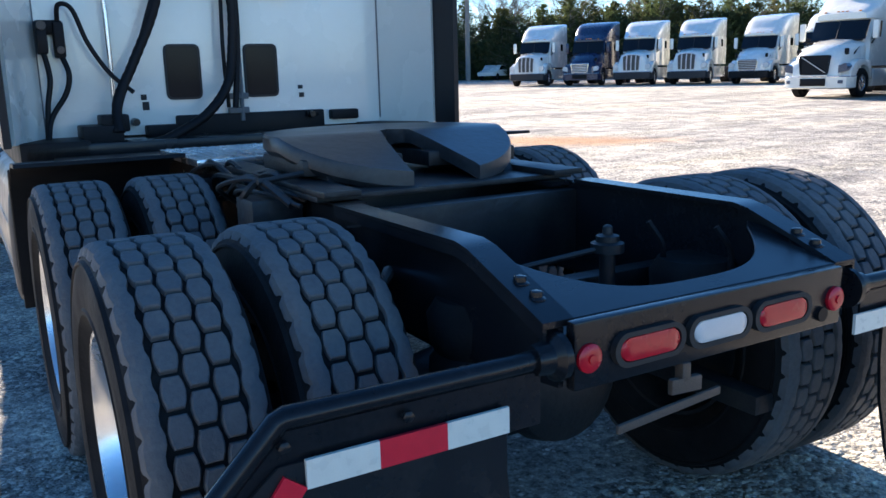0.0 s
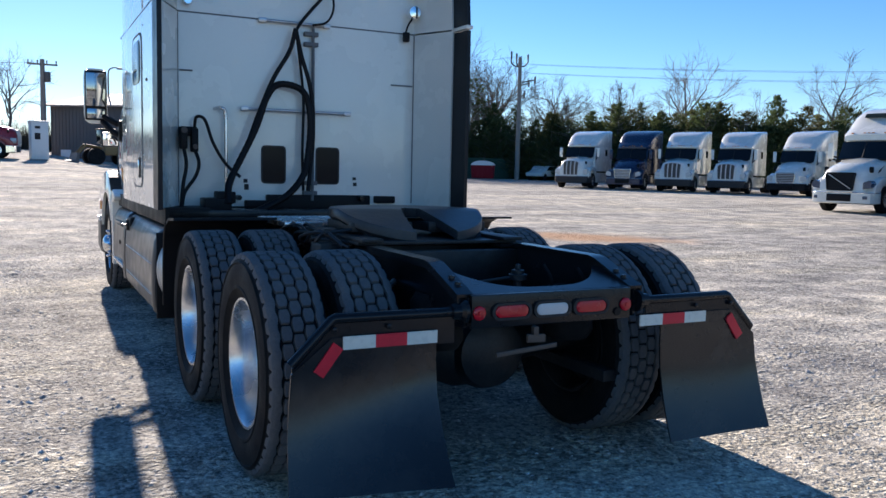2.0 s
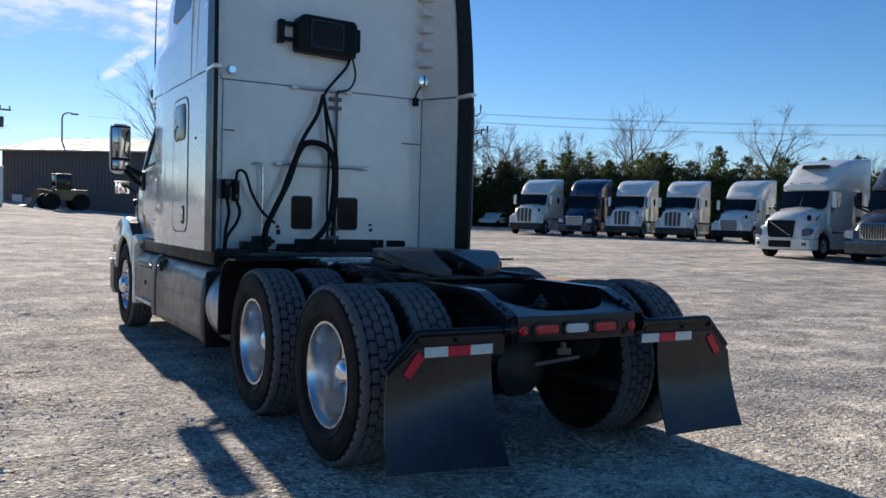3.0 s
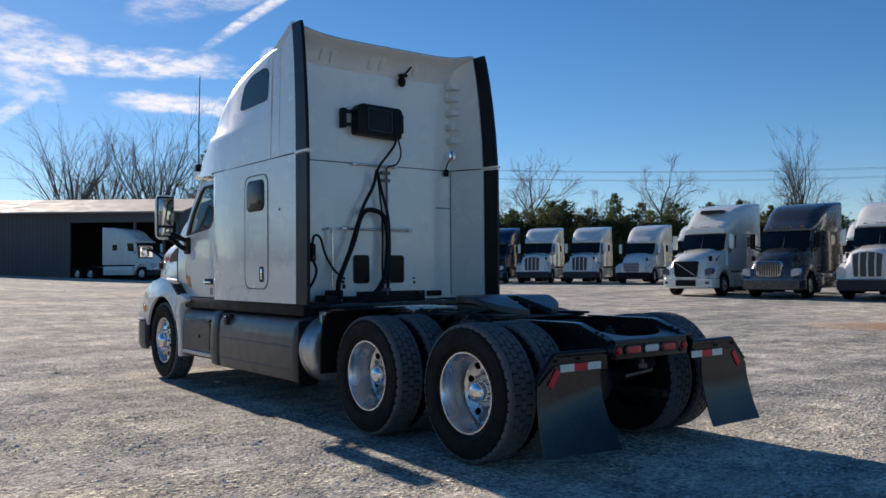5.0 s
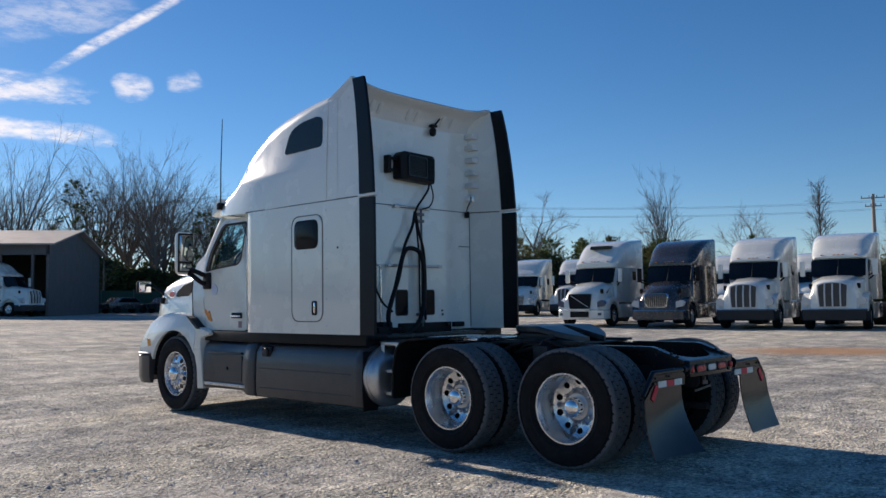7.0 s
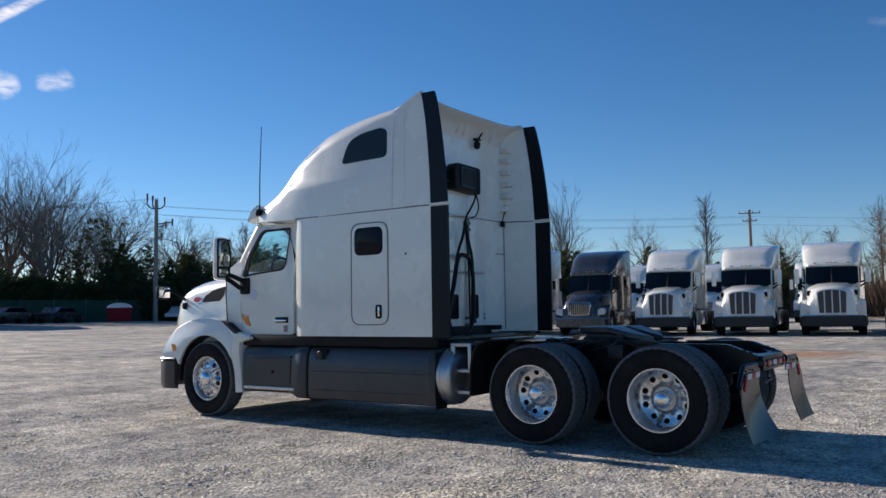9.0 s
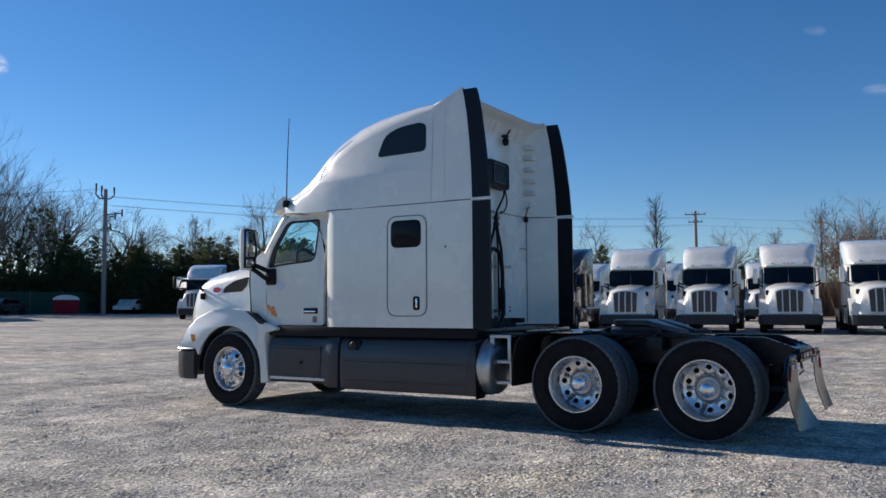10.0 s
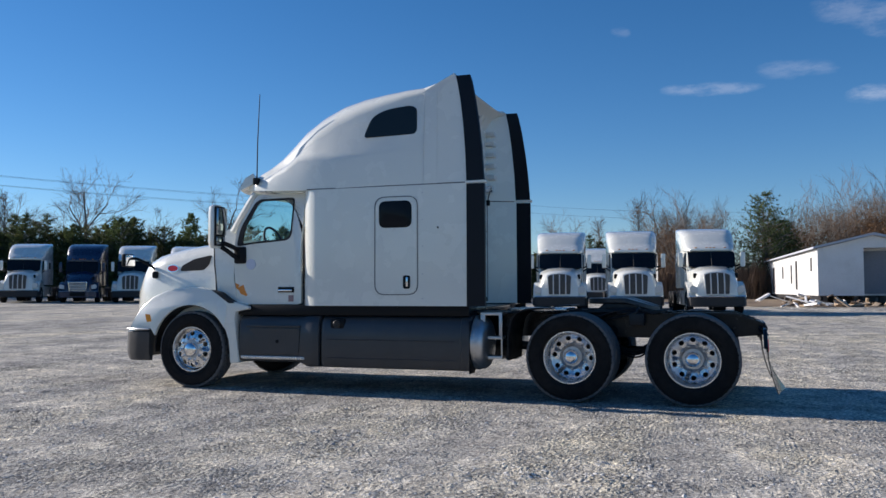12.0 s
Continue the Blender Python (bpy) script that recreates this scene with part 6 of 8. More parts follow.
def far_truck(style, paint, label, roof_paint=None, bumper=None, bars=None):
    """A parked sleeper tractor; the windscreen stands over the origin and it faces +y."""
    st = STYLES[style]
    top, nose = st["top"], st["nose"]
    t = empty("semi_truck", label=label, category="truck", group="parked tractors")
    rp = roof_paint or paint
    bumper = bumper or M_BUMPER
    # cab and sleeper box
    bm = bmesh.new()
    loop = [(0.0, -0.05), (0.80, -0.10), (1.02, -0.28), (1.06, -0.9), (1.12, -1.15), (1.19, -1.3), (1.19, -3.35), (0.95, -3.05), (0.0, -3.05)]
    loop = loop + [(-x, y) for x, y in loop[::-1][1:-1]]
    loft(bm, [[(x, y, 1.05) for x, y in loop], [(x, y, 1.86) for x, y in loop], [(x * 0.985, y - (0.30 if y > -0.35 else 0.0), 2.50) for x, y in loop]])
    body = part("cab_body", bm, paint, t, smooth=35)
    # roof cap
    bm = bmesh.new()
    rings = []
    for y, w, zt, r, rx in ((-3.38, 1.16, top + 0.05, 0.10, 0.12), (-3.05, 1.18, top, 0.12, 0.16), (-2.5, 1.18, top - 0.02, 0.15, 0.22), (-1.9, 1.17, top - 0.10, 0.22, 0.32), (-1.4, 1.14, top - 0.26, 0.30, 0.42), (-1.05, 1.10, top - 0.46, 0.32, 0.50), (-0.80, 1.09, top - 0.74, 0.25, 0.6), (-0.55, 1.04, top - 0.92, 0.18, 0.5), (-0.30, 0.97, top - 1.06, 0.12, 0.45), (-0.17, 0.88, top - 1.18, 0.05, 0.4)):
        half = [(w, 2.50), (w, zt - r)] + [(w - rx * (1 - math.cos(radians(a))), zt - r + r * math.sin(radians(a))) for a in (18, 36, 54, 72, 90)] + [(0.2, zt + 0.01), (0.0, zt + 0.012)]
        right = [(x, y, max(z, 2.50)) for x, z in half]
        rings.append(right + [(-x, yy, z) for x, yy, z in right[::-1][1:]])
    loft(bm, rings)
    roof_ob = part("roof_cap", bm, rp, t, smooth=45)
    if style == "diagonal":
        bm = bmesh.new()
        prism(bm, rounded([(-0.55, 3.50), (0.55, 3.50), (0.48, 3.66), (-0.48, 3.66)], 0.04), "y", -1.35, -0.90)
        part("roof_window", bm, M_DARKGLASS, roof_ob)
    # windscreen, wrapped round
    bm = bmesh.new()
    rings = []
    for z, lean in ((1.84, 0.06), (2.46, -0.26)):
        rings.append([(x, lean + 0.10 * (1 - (x / 1.0) ** 2), z) for x in (-0.98, -0.7, -0.35, 0, 0.35, 0.7, 0.98)])
    rows = [r + [(x, y - 0.05, z) for x, y, z in r[::-1]] for r in rings]
    loft(bm, rows)
    part("windscreen", bm, M_DARKGLASS, t, "dark windscreen")
    bm = bmesh.new()
    tube(bm, [(0.0, 0.175, 1.85), (0.0, -0.155, 2.46)], 0.018, 6)
    part("centre_pillar", bm, M_SEAM, t)
    # side windows
    for s in (-1, 1):
        bm = bmesh.new()
        prism(bm, rounded([(-0.42, 1.86), (-1.05, 1.92), (-1.05, 2.42), (-0.52, 2.42)], 0.05), "x", s * 1.03, s * 1.075)
        part("side_window", bm, M_DARKGLASS, t)
        bm = bmesh.new()
        prism(bm, rounded([(-1.9, 1.95), (-2.35, 1.95), (-2.35, 2.35), (-1.9, 2.35)], 0.06), "x", s * 1.15, s * 1.197)
        part("side_window", bm, M_DARKGLASS, t)
        bm = boxes((s * 0.75, s * 1.18, -3.3, -0.35, 0.36, 0.96), bevel=0.05)
        part("skirt", bm, paint if style != "oval" else M_GRAPHITE, t)
    # hood
    bm = bmesh.new()
    rings = []
    for y, wl, ws, zs, zc in ((-0.05, 1.0, 0.94, 1.74, 1.90), (0.4, 0.98, 0.90, 1.68, 1.84), (0.9, 0.95, 0.81, (nose + 1.62) / 2, (nose + 1.80) / 2 + 0.05), (1.30, 0.90, 0.72, nose - 0.07, nose + 0.07), (1.50, 0.84, 0.66, nose - 0.24, nose - 0.09), (1.56, 0.78, 0.60, nose - 0.46, nose - 0.32)):
        half = [(wl, 0.60), (wl, 1.15), (ws + 0.05, zs - 0.10), (ws, zs), (ws * 0.6, zs + (zc - zs) * 0.8), (0.0, zc)]
        right = [(x, y, z) for x, z in half]
        rings.append(right + [(-x, yy, z) for x, yy, z in right[::-1][1:]])
    loft(bm, rings)
    part("hood", bm, paint, t, smooth=50)
    # fenders with headlamps, bumper
    for s in (-1, 1):
        pts = [(-0.28, 0.62), (-0.22, 0.95), (0.0, 1.20), (0.35, 1.30), (0.75, 1.28), (1.10, 1.15), (1.35, 0.92), (1.40, 0.66), (1.05, 0.66)]
        arch = [(0.45 + 0.58 * math.cos(radians(a)), 0.5 + 0.58 * math.sin(radians(a))) for a in range(20, 166, 18)]
        bm = bmesh.new()
        prism(bm, pts + arch, "x", s * 0.62, s * 1.19, bevel=0.04)
        part("fender", bm, paint, t, smooth=40)
        bm = bmesh.new()
        prism(bm, rounded([(s * 0.72, 0.84), (s * 1.10, 0.90), (s * 1.14, 1.04), (s * 1.04, 1.16), (s * 0.74, 1.06)], 0.04), "y", 1.20, 1.53)
        part("headlamp", bm, M_CLEAR if style != "diagonal" else M_HEAD, t, "clear headlamp")
        if style in ("diagonal", "slats"):
            bm = bmesh.new()
            prism(bm, [(0.30, 1.55), (0.72, 1.42), (0.66, 1.50), (0.34, 1.64)], "x", s * 0.70, s * (0.94 if style == "diagonal" else 0.92))
            part("hood_inlet", bm, M_PLASTIC, t, smooth=0)
        if style == "diagonal":
            bm = boxes((s * 0.62, s * 1.0, 1.44, 1.60, 0.50, 0.62), bevel=0.02)
            part("fog_lamp", bm, M_HEAD, t)
        simple_wheel(t, 1.04, 0.45, 0.50, 0.28, s)
        simple_wheel(t, 0.98, -4.55, 0.50, 0.56, s, True)
        simple_wheel(t, 0.98, -5.87, 0.50, 0.56, s, True)
        # mirrors
        bm = boxes((s * 1.22, s * 1.42, -0.08, 0.06, 1.84, 2.42), bevel=0.05)
        mi = part("door_mirror", bm, paint if paint is not M_GRAPHITE else M_PLASTIC, t)
        bm = bmesh.new()
        tube(bm, [(s * 1.05, -0.35, 1.74), (s * 1.28, -0.02, 1.86)], 0.03, 6)
        tube(bm, [(s * 1.05, -0.35, 1.86), (s * 1.28, -0.02, 1.95)], 0.03, 6)
        part("mirror_arm", bm, M_PLASTIC, mi)
        bm = boxes((s * 0.78, s * 0.92, 1.00, 1.12, 1.42, 1.60), bevel=0.04)
        part("hood_mirror", bm, M_PLASTIC, t)
    plan = [(1.19, 0.95), (1.22, 1.25), (1.10, 1.50), (0.8, 1.62), (0.0, 1.68)]
    plan = plan + [(-x, y) for x, y in plan[::-1][1:]]
    bm = bmesh.new()
    loft(bm, [[(x, y, 0.72), (x, y, 0.36), (x * 0.93, y - 0.08, 0.32), (x * 0.85, y - 0.16, 0.32), (x * 0.85, y - 0.16, 0.72)] for x, y in plan])
    bump = part("bumper", bm, bumper, t, smooth=35)
    bm = bmesh.new()
    tube(bm, [(x, y, 0.735) for x, y in plan], 0.016, 6)
    part("bumper_trim", bm, M_CHROME, bump)
    # grille in its frame
    gw, g0, g1, kind = st["gw"], st["g0"], st["g1"], st["kind"]
    if kind == "crown":
        out = [(-gw * 0.92, g0), (gw * 0.92, g0), (gw, g1 - 0.05), (gw * 0.6, g1 + 0.02), (0, g1 + 0.04), (-gw * 0.6, g1 + 0.02), (-gw, g1 - 0.05)]
    elif kind == "oval":
        out = rounded([(-gw * 0.75, g0), (gw * 0.75, g0), (gw, g1 - 0.12), (gw * 0.85, g1), (-gw * 0.85, g1), (-gw, g1 - 0.12)], 0.08)
    else:
        out = rounded([(-gw * 0.85, g0), (gw * 0.85, g0), (gw, g1), (-gw, g1)], 0.06)
    inner = [(x * 0.93, (z - (g0 + g1) / 2) * 0.93 + (g0 + g1) / 2) for x, z in out]
    bm = bmesh.new()
    holed(bm, out, inner, lambda u, v, w: (u, 1.675 - max(0.0, v - 1.3) * 0.35 - w, v), 0.12, n=56)
    gr = part("grille_frame", bm, M_BAR if kind == "crown" else M_CHROME if kind != "diagonal" else M_PLASTIC, t)
    bm = bmesh.new()
    loft(bm, [[(x, y - max(0.0, z - 1.3) * 0.35, z) for x, z in resample(inner, 40)] for y in (1.50, 1.645)])
    part("grille_mesh", bm, M_GRILLE if kind != "diagonal" else M_PLASTIC, gr)
    if kind in ("crown", "oval"):
        n = 4 if kind == "crown" else 12
        for k in range(1, n):
            x = -gw + 2 * gw * k / n
            bm = bmesh.new()
            zt = g1 - 0.01 if kind == "crown" else g1 - 0.06
            w = 0.024 if kind == "crown" else 0.012
            prism(bm, [(x - w, g0 + 0.03), (x + w, g0 + 0.03), (x + w, 1.3), (x + w, zt), (x - w, zt), (x - w, 1.3)], "y", 1.62, 1.715)
            bar = part("grille_bar", bm, M_BAR if kind == "crown" else M_CHROME, gr, smooth=0)
            for v in bar.data.vertices:
                v.co.y -= max(0.0, v.co.z - 1.3) * 0.35
    elif kind == "slats":
        for k in range(6):
            z = g0 + 0.06 + (g1 - g0 - 0.12) * k / 5
            bm = boxes((-gw * 0.88, gw * 0.88, 1.62, 1.685, z - 0.014, z + 0.014), bevel=0.006)
            part("grille_bar", bm, M_ALU2 if paint is not M_BLUE else M_CHROME, gr)
    else:
        bm = bmesh.new()
        prism(bm, [(-gw * 0.8, g0 + 0.06), (-gw * 0.72, g0 + 0.06), (gw * 0.8, g1 - 0.06), (gw * 0.72, g1 - 0.06)], "y", 1.64, 1.69)
        part("grille_bar", bm, M_ALU2, gr, smooth=0)
        bm = boxes((-gw * 0.9, gw * 0.9, 1.62, 1.70, g0 - 0.05, g0 - 0.01), bevel=0.008)
        part("grille_bar", bm, M_WHITE, gr)
    if kind in ("diagonal", "slats"):
        bm = boxes((-gw * 0.8, gw * 0.8, 1.60, 1.70, 0.42, 0.68), bevel=0.02)
        part("lower_grille", bm, M_PLASTIC, gr)
    # row of roof marker lamps over the windscreen, and the wiper cowl
    for x in (-0.62, -0.16, 0.0, 0.16, 0.62):
        bm = boxes((x - 0.05, x + 0.05, -0.30, -0.22, top - 1.13, top - 1.09), bevel=0.01)
        part("marker_lamp", bm, M_AMBER, roof_ob)
    bm = boxes((-0.9, 0.9, 0.02, 0.14, 1.80, 1.85), bevel=0.015)
    part("wiper_cowl", bm, M_PLASTIC, t)
    # frame and tail
    bm = boxes((-0.45, -0.35, -6.6, 1.2, 0.70, 0.97), (0.35, 0.45, -6.6, 1.2, 0.70, 0.97), (-0.45, 0.45, -6.6, -6.5, 0.72, 0.95), (-0.8, 0.8, -3.2, 1.0, 0.55, 1.06), bevel=0.01)
    part("frame", bm, M_BLACK, t)
    bm = bmesh.new()
    revolve(bm, [(1.0, 0.40), (1.12, 0.46), (1.14, 0.44)], (0, -5.0, 0), axis="z", seg=24)
    part("fifth_wheel", bm, M_GREASE, t)
    # stretch the body to its true heights: sill, grille top, windscreen foot and head, roof
    if style == "crown":
        levels = ((0.0, 0.0), (0.72, 0.76), (1.62, 1.80), (1.86, 2.10), (2.50, 2.80), (2.62, 2.87), (3.85, 3.97), (6.0, 6.12))
    else:
        levels = ((0.0, 0.0), (0.72, 0.72), (1.45, 1.50), (1.86, 2.02), (2.50, 2.71), (2.72, 2.84), (3.90, 4.00), (6.0, 6.10))
    for o in t.children_recursive:
        if o.data and not o.name.startswith(("tyre", "rim")):
            for v in o.data.vertices:
                for (a, p), (b, q) in zip(levels, levels[1:]):
                    if a <= v.co.z < b:
                        v.co.z = p + (q - p) * (v.co.z - a) / (b - a)
                        break
    return t


def place_truck(t, x, y, az):
    """Set a tractor on the lot at a place, facing the compass direction az (0 is +y, clockwise)."""
    return pose(x, y, ground_z(x, y), 0, 0, -az)


crown = far_truck("crown", M_WHITE, "white sleeper tractor with upright barred grille")
crown.matrix_basis = place_truck(crown, 32.05, 42.8, 236)
for x, y, az in ((35.9, 37.3, 238), (37.75, 34.55, 241), (27.6, 10.2, 261), (28.0, 6.9, 261), (28.4, 3.6, 261), (28.1, 0.2, 261), (40.6, 28.0, 252), (48.3, 8.1, 261), (15.6, 57.5, 152)):
    c = copy_thing(crown, place_truck(crown, x, y, az))
blue = far_truck("slats", M_BLUE, "dark blue sleeper tractor with slatted grille", bumper=M_BLUE)
blue.matrix_basis = place_truck(blue, 34.1, 39.95, 237)
slats = far_truck("slats", M_WHITE, "white aerodynamic tractor with dark slatted grille", bumper=M_PLASTIC)
slats.matrix_basis = place_truck(slats, 39.4, 31.2, 250)
copy_thing(slats, place_truck(slats, 46.7, 14.4, 261))
copy_thing(slats, place_truck(slats, 45.0, 19.2, 261))
diag = far_truck("diagonal", M_WHITE, "white tall sleeper tractor with diagonal grille bar", bumper=M_WHITE)
diag.matrix_basis = place_truck(diag, 26.46, 17.28, 261)
dark = far_truck("oval", M_GRAPHITE, "dark graphite tractor with bright oval grille", bumper=M_GRAPHITE)
dark.matrix_basis = place_truck(dark, 26.9, 13.7, 261)
red = far_truck("crown", M_REDPAINT, "red sleeper tractor beside the shed", bumper=M_CHROME)
red.matrix_basis = place_truck(red, -3.4, 56.0, 95)

# ---- shed, booth, mobile home ----
M_METAL = mat("weathered_sheet_metal", (0.13, 0.125, 0.125), 0.65, metal=0.2, vary=0.15, scale=1.2, dirt=(0.16, 0.11, 0.08), dirt_amount=0.4, dirt_scale=0.6)
M_ROOF = mat("faded_tan_roofing", (0.42, 0.37, 0.32), 0.8, vary=0.12, scale=0.8, dirt=(0.25, 0.19, 0.15), dirt_amount=0.4, dirt_scale=0.7)
M_SIDING = mat("white_vinyl_siding", (0.78, 0.78, 0.76), 0.6, vary=0.05, scale=1.0, dirt=(0.45, 0.43, 0.36), dirt_amount=0.3, dirt_scale=0.8)
M_ROOF2 = mat("pale_grey_shingles", (0.46, 0.49, 0.54), 0.8, vary=0.1, scale=1.0, dirt=(0.3, 0.3, 0.31), dirt_amount=0.4, dirt_scale=0.7)
M_WOOD = mat("weathered_wood", (0.22, 0.16, 0.11), 0.85, vary=0.25, scale=3)
M_LUMBER = mat("fresh_lumber", (0.50, 0.38, 0.26), 0.8, vary=0.2, scale=3)
M_POLE = mat("utility_pole_wood", (0.27, 0.24, 0.21), 0.9, vary=0.2, scale=2)
M_FENCE = mat("green_screen_mesh", (0.010, 0.055, 0.038), 0.85, vary=0.3, scale=1.5)
M_TARP = mat("grey_sheet", (0.20, 0.22, 0.25), 0.8, vary=0.15, scale=1.0)
M_DARK = mat("dark_opening", (0.02, 0.02, 0.022), 0.9, vary=0.2)


def shed():
    zg = 1.15
    u, v = Vector((-0.78, 0.626)), Vector((0.626, 0.78))
    t = empty("open_shed", (17.8, 57.4, zg), math.degrees(math.atan2(-u.y, -u.x)), label="long dark metal shed with open bays and tan roof", category="shed")
    # local: x from -22 to 0 along the front, y from 0 to 13 to the back
    L, D, H, R = 22.1, 14.0, 4.9, 6.3
    bm = boxes((-L, 0, D - 0.2, D, -1.5, H))
    part("back_wall", bm, M_METAL, t, smooth=0)
    for x in (-L, -0.2):
        bm = bmesh.new()
        prism(bm, [(0.0, -1.5), (D, -1.5), (D, H), (D / 2, R), (0.0, H)], "x", x, x + 0.2)
        part("gable_wall", bm, M_METAL, t, smooth=0)
    bm = bmesh.new()
    box(bm, -L, -8.4, 0.0, 0.18, -1.5, H)
    part("front_wall", bm, M_METAL, t, smooth=0)
    bm = boxes((-8.4, 0, 0.0, 0.18, H - 0.8, H))
    part("lintel", bm, M_METAL, t, smooth=0)
    for k in range(44):
        bm = boxes((-L + 0.1 + k * 0.31, -L + 0.16 + k * 0.31, -0.03, 0.0, -1.0, H))
        part("sheet_rib", bm, M_METAL, t, smooth=0)
    for x in (-8.4, -3.4, -1.2):
        bm = boxes((x, x + 0.16, -0.06, 0.2, -1.2, H))
        part("post", bm, M_METAL, t, smooth=0)
    for yy, a, b in ((0, H, R), (1, R, H)):
        bm = bmesh.new()
        y0, y1 = (-0.6, D / 2) if yy == 0 else (D / 2, D + 0.5)
        z0, z1 = (H - 0.13, R + 0.05) if yy == 0 else (R + 0.05, H - 0.1)
        prism(bm, [(y0, z0), (y1, z1), (y1, z1 + 0.12), (y0, z0 + 0.12)], "x", -L - 0.5, 0.5)
        part("roof", bm, M_ROOF, t, smooth=0)
    bm = boxes((-L + 0.9, -L + 1.8, -0.045, 0.02, -0.9, 1.35), bevel=0.01)
    part("door", bm, M_SIDING, t, "pale service door")
    return t


shed()


def booth(x, y):
    zg = ground_z(x, y)
    t = empty("portable_booth", (x, y, zg), 8, label="narrow white plastic booth with dark panels", category="booth")
    bm = boxes((-0.5, 0.5, -0.5, 0.5, 0.0, 2.35), bevel=0.05)
    part("shell", bm, M_SIDING, t)
    bm = boxes((-0.54, 0.54, -0.54, 0.54, 2.3, 2.42), bevel=0.04)
    part("roof", bm, M_SIDING, t)
    bm = boxes((-0.30, 0.02, -0.53, -0.48, 1.25, 1.65), (-0.28, 0.02, -0.53, -0.48, 1.92, 2.08), bevel=0.01)
    part("panel", bm, M_DARK, t)
    return t


booth(-0.72, 55.0)


def loader(x, y):
    """A yellow yard machine in front of the shed."""
    t = empty("yard_loader", (x, y, ground_z(x, y)), 100, label="yellow and black wheel loader by the shed", category="loader")
    yel = mat("worn_yellow_paint", (0.24, 0.145, 0.05), 0.5, vary=0.15, dirt=(0.12, 0.09, 0.06), dirt_amount=0.5)
    bm = boxes((-0.8, 0.8, -1.8, 0.4, 0.8, 1.7), (-0.7, 0.7, 0.4, 1.2, 0.7, 1.1), bevel=0.08)
    part("body", bm, yel, t)
    bm = boxes((-0.7, 0.7, -0.5, 0.7, 1.7, 2.9), bevel=0.06)
    part("cabin", bm, M_DARKGLASS, t)
    bm = boxes((-0.75, 0.75, -0.55, 0.75, 2.88, 2.98), bevel=0.03)
    part("cabin_roof", bm, yel, t)
    for s in (-1, 1):
        bm = bmesh.new()
        tube(bm, [(s * 0.5, 0.6, 1.4), (s * 0.5, 1.8, 1.6), (s * 0.5, 2.6, 0.6)], 0.10, 8)
        part("lift_arm", bm, yel, t)
        for yy in (-1.2, 1.1):
            bm = bmesh.new()
            revolve(bm, [(-0.2, 0.35), (-0.22, 0.6), (-0.15, 0.68), (0.15, 0.68), (0.22, 0.6), (0.2, 0.35)], (s * 0.85, yy, 0.68), seg=24)
            part("tyre", bm, M_RUBBER, t)
    bm = bmesh.new()
    prism(bm, [(2.5, 0.1), (3.3, 0.15), (3.2, 0.3), (2.75, 0.4), (2.6, 0.95), (2.45, 0.95)], "x", -1.1, 1.1)
    part("bucket", bm, M_METAL, t)
    return t


loader(3.4, 56.0).scale = (0.8, 0.8, 0.8)


def mobile_home():
    t = empty("mobile_home", (41.5, -5.40, 0.0), 3.4, label="white mobile home half raised on blocks", category="mobile home")
    L, W, Q, z0, H = 27.0, 2.9, 2.4, 0.85, 3.55
    bm = boxes((0, L, -Q, 0, z0, H))
    part("wall", bm, M_SIDING, t, smooth=0)
    for k in range(14):
        z = z0 + 0.1 + k * 0.19
        bm = boxes((0.02, L - 0.02, 0.0, 0.012, z, z + 0.015))
        part("siding_lap", bm, M_SIDING, t, smooth=0)
        bm = boxes((-0.012, 0.0, -Q, 0, z, z + 0.015))
        part("siding_lap", bm, M_SIDING, t, smooth=0)
    bm = bmesh.new()
    prism(bm, [(0.25, H - 0.02), (-W, H + 0.72), (-2 * W - 0.25, H - 0.02), (-2 * W - 0.25, H + 0.1), (-W, H + 0.86), (0.25, H + 0.1)], "x", -0.3, L + 0.3)
    part("roof", bm, M_ROOF2, t, smooth=0)
    bm = bmesh.new()
    prism(bm, [(-Q, z0), (-2 * W, z0), (-2 * W, H), (-Q, H)], "x", 0.9, L)
    part("wall", bm, M_SIDING, t, smooth=0)
    bm = bmesh.new()
    prism(bm, [(0.0, H), (-2 * W, H), (-W, H + 0.70)], "x", 0.0, 0.15)
    part("gable", bm, M_SIDING, t, smooth=0)
    bm = boxes((0.84, 0.9, -Q - 1.65, -Q - 0.02, z0 + 0.1, H - 0.15))
    part("opening", bm, M_TARP, t, "grey sheet over an open bay", smooth=0)
    for z, h in ((1.2, 0.7), (2.2, 0.5)):
        bm = boxes((0.84, 0.9, -Q - 2.5, -Q - 1.95, z, z + h))
        part("window", bm, M_DARK, t, smooth=0)
    for x, w, a, b in ((2.0, 0.45, 2.3, 3.1), (8.0, 0.7, 1.2, 3.1), (10.5, 0.5, 1.6, 2.9), (15.0, 0.6, 2.0, 2.9), (20.5, 1.0, 0.95, 2.95)):
        bm = boxes((x, x + w, -0.02, 0.03, a, b))
        part("window", bm, M_DARK, t, smooth=0)
    for x in range(0, 27, 3):
        for y in (-0.3, -Q + 0.3, -2 * W + 0.4):
            bm = boxes((x + 0.3, x + 0.7, y - 0.2, y + 0.2, -0.1, z0))
            part("pier", bm, M_METAL, t, smooth=0)
    for y in (-0.25, -Q + 0.1):
        bm = boxes((0.0, L, y, y + 0.15, z0 - 0.25, z0))
        part("chassis_beam", bm, M_DARK, t, smooth=0)
    return t


mobile_home()


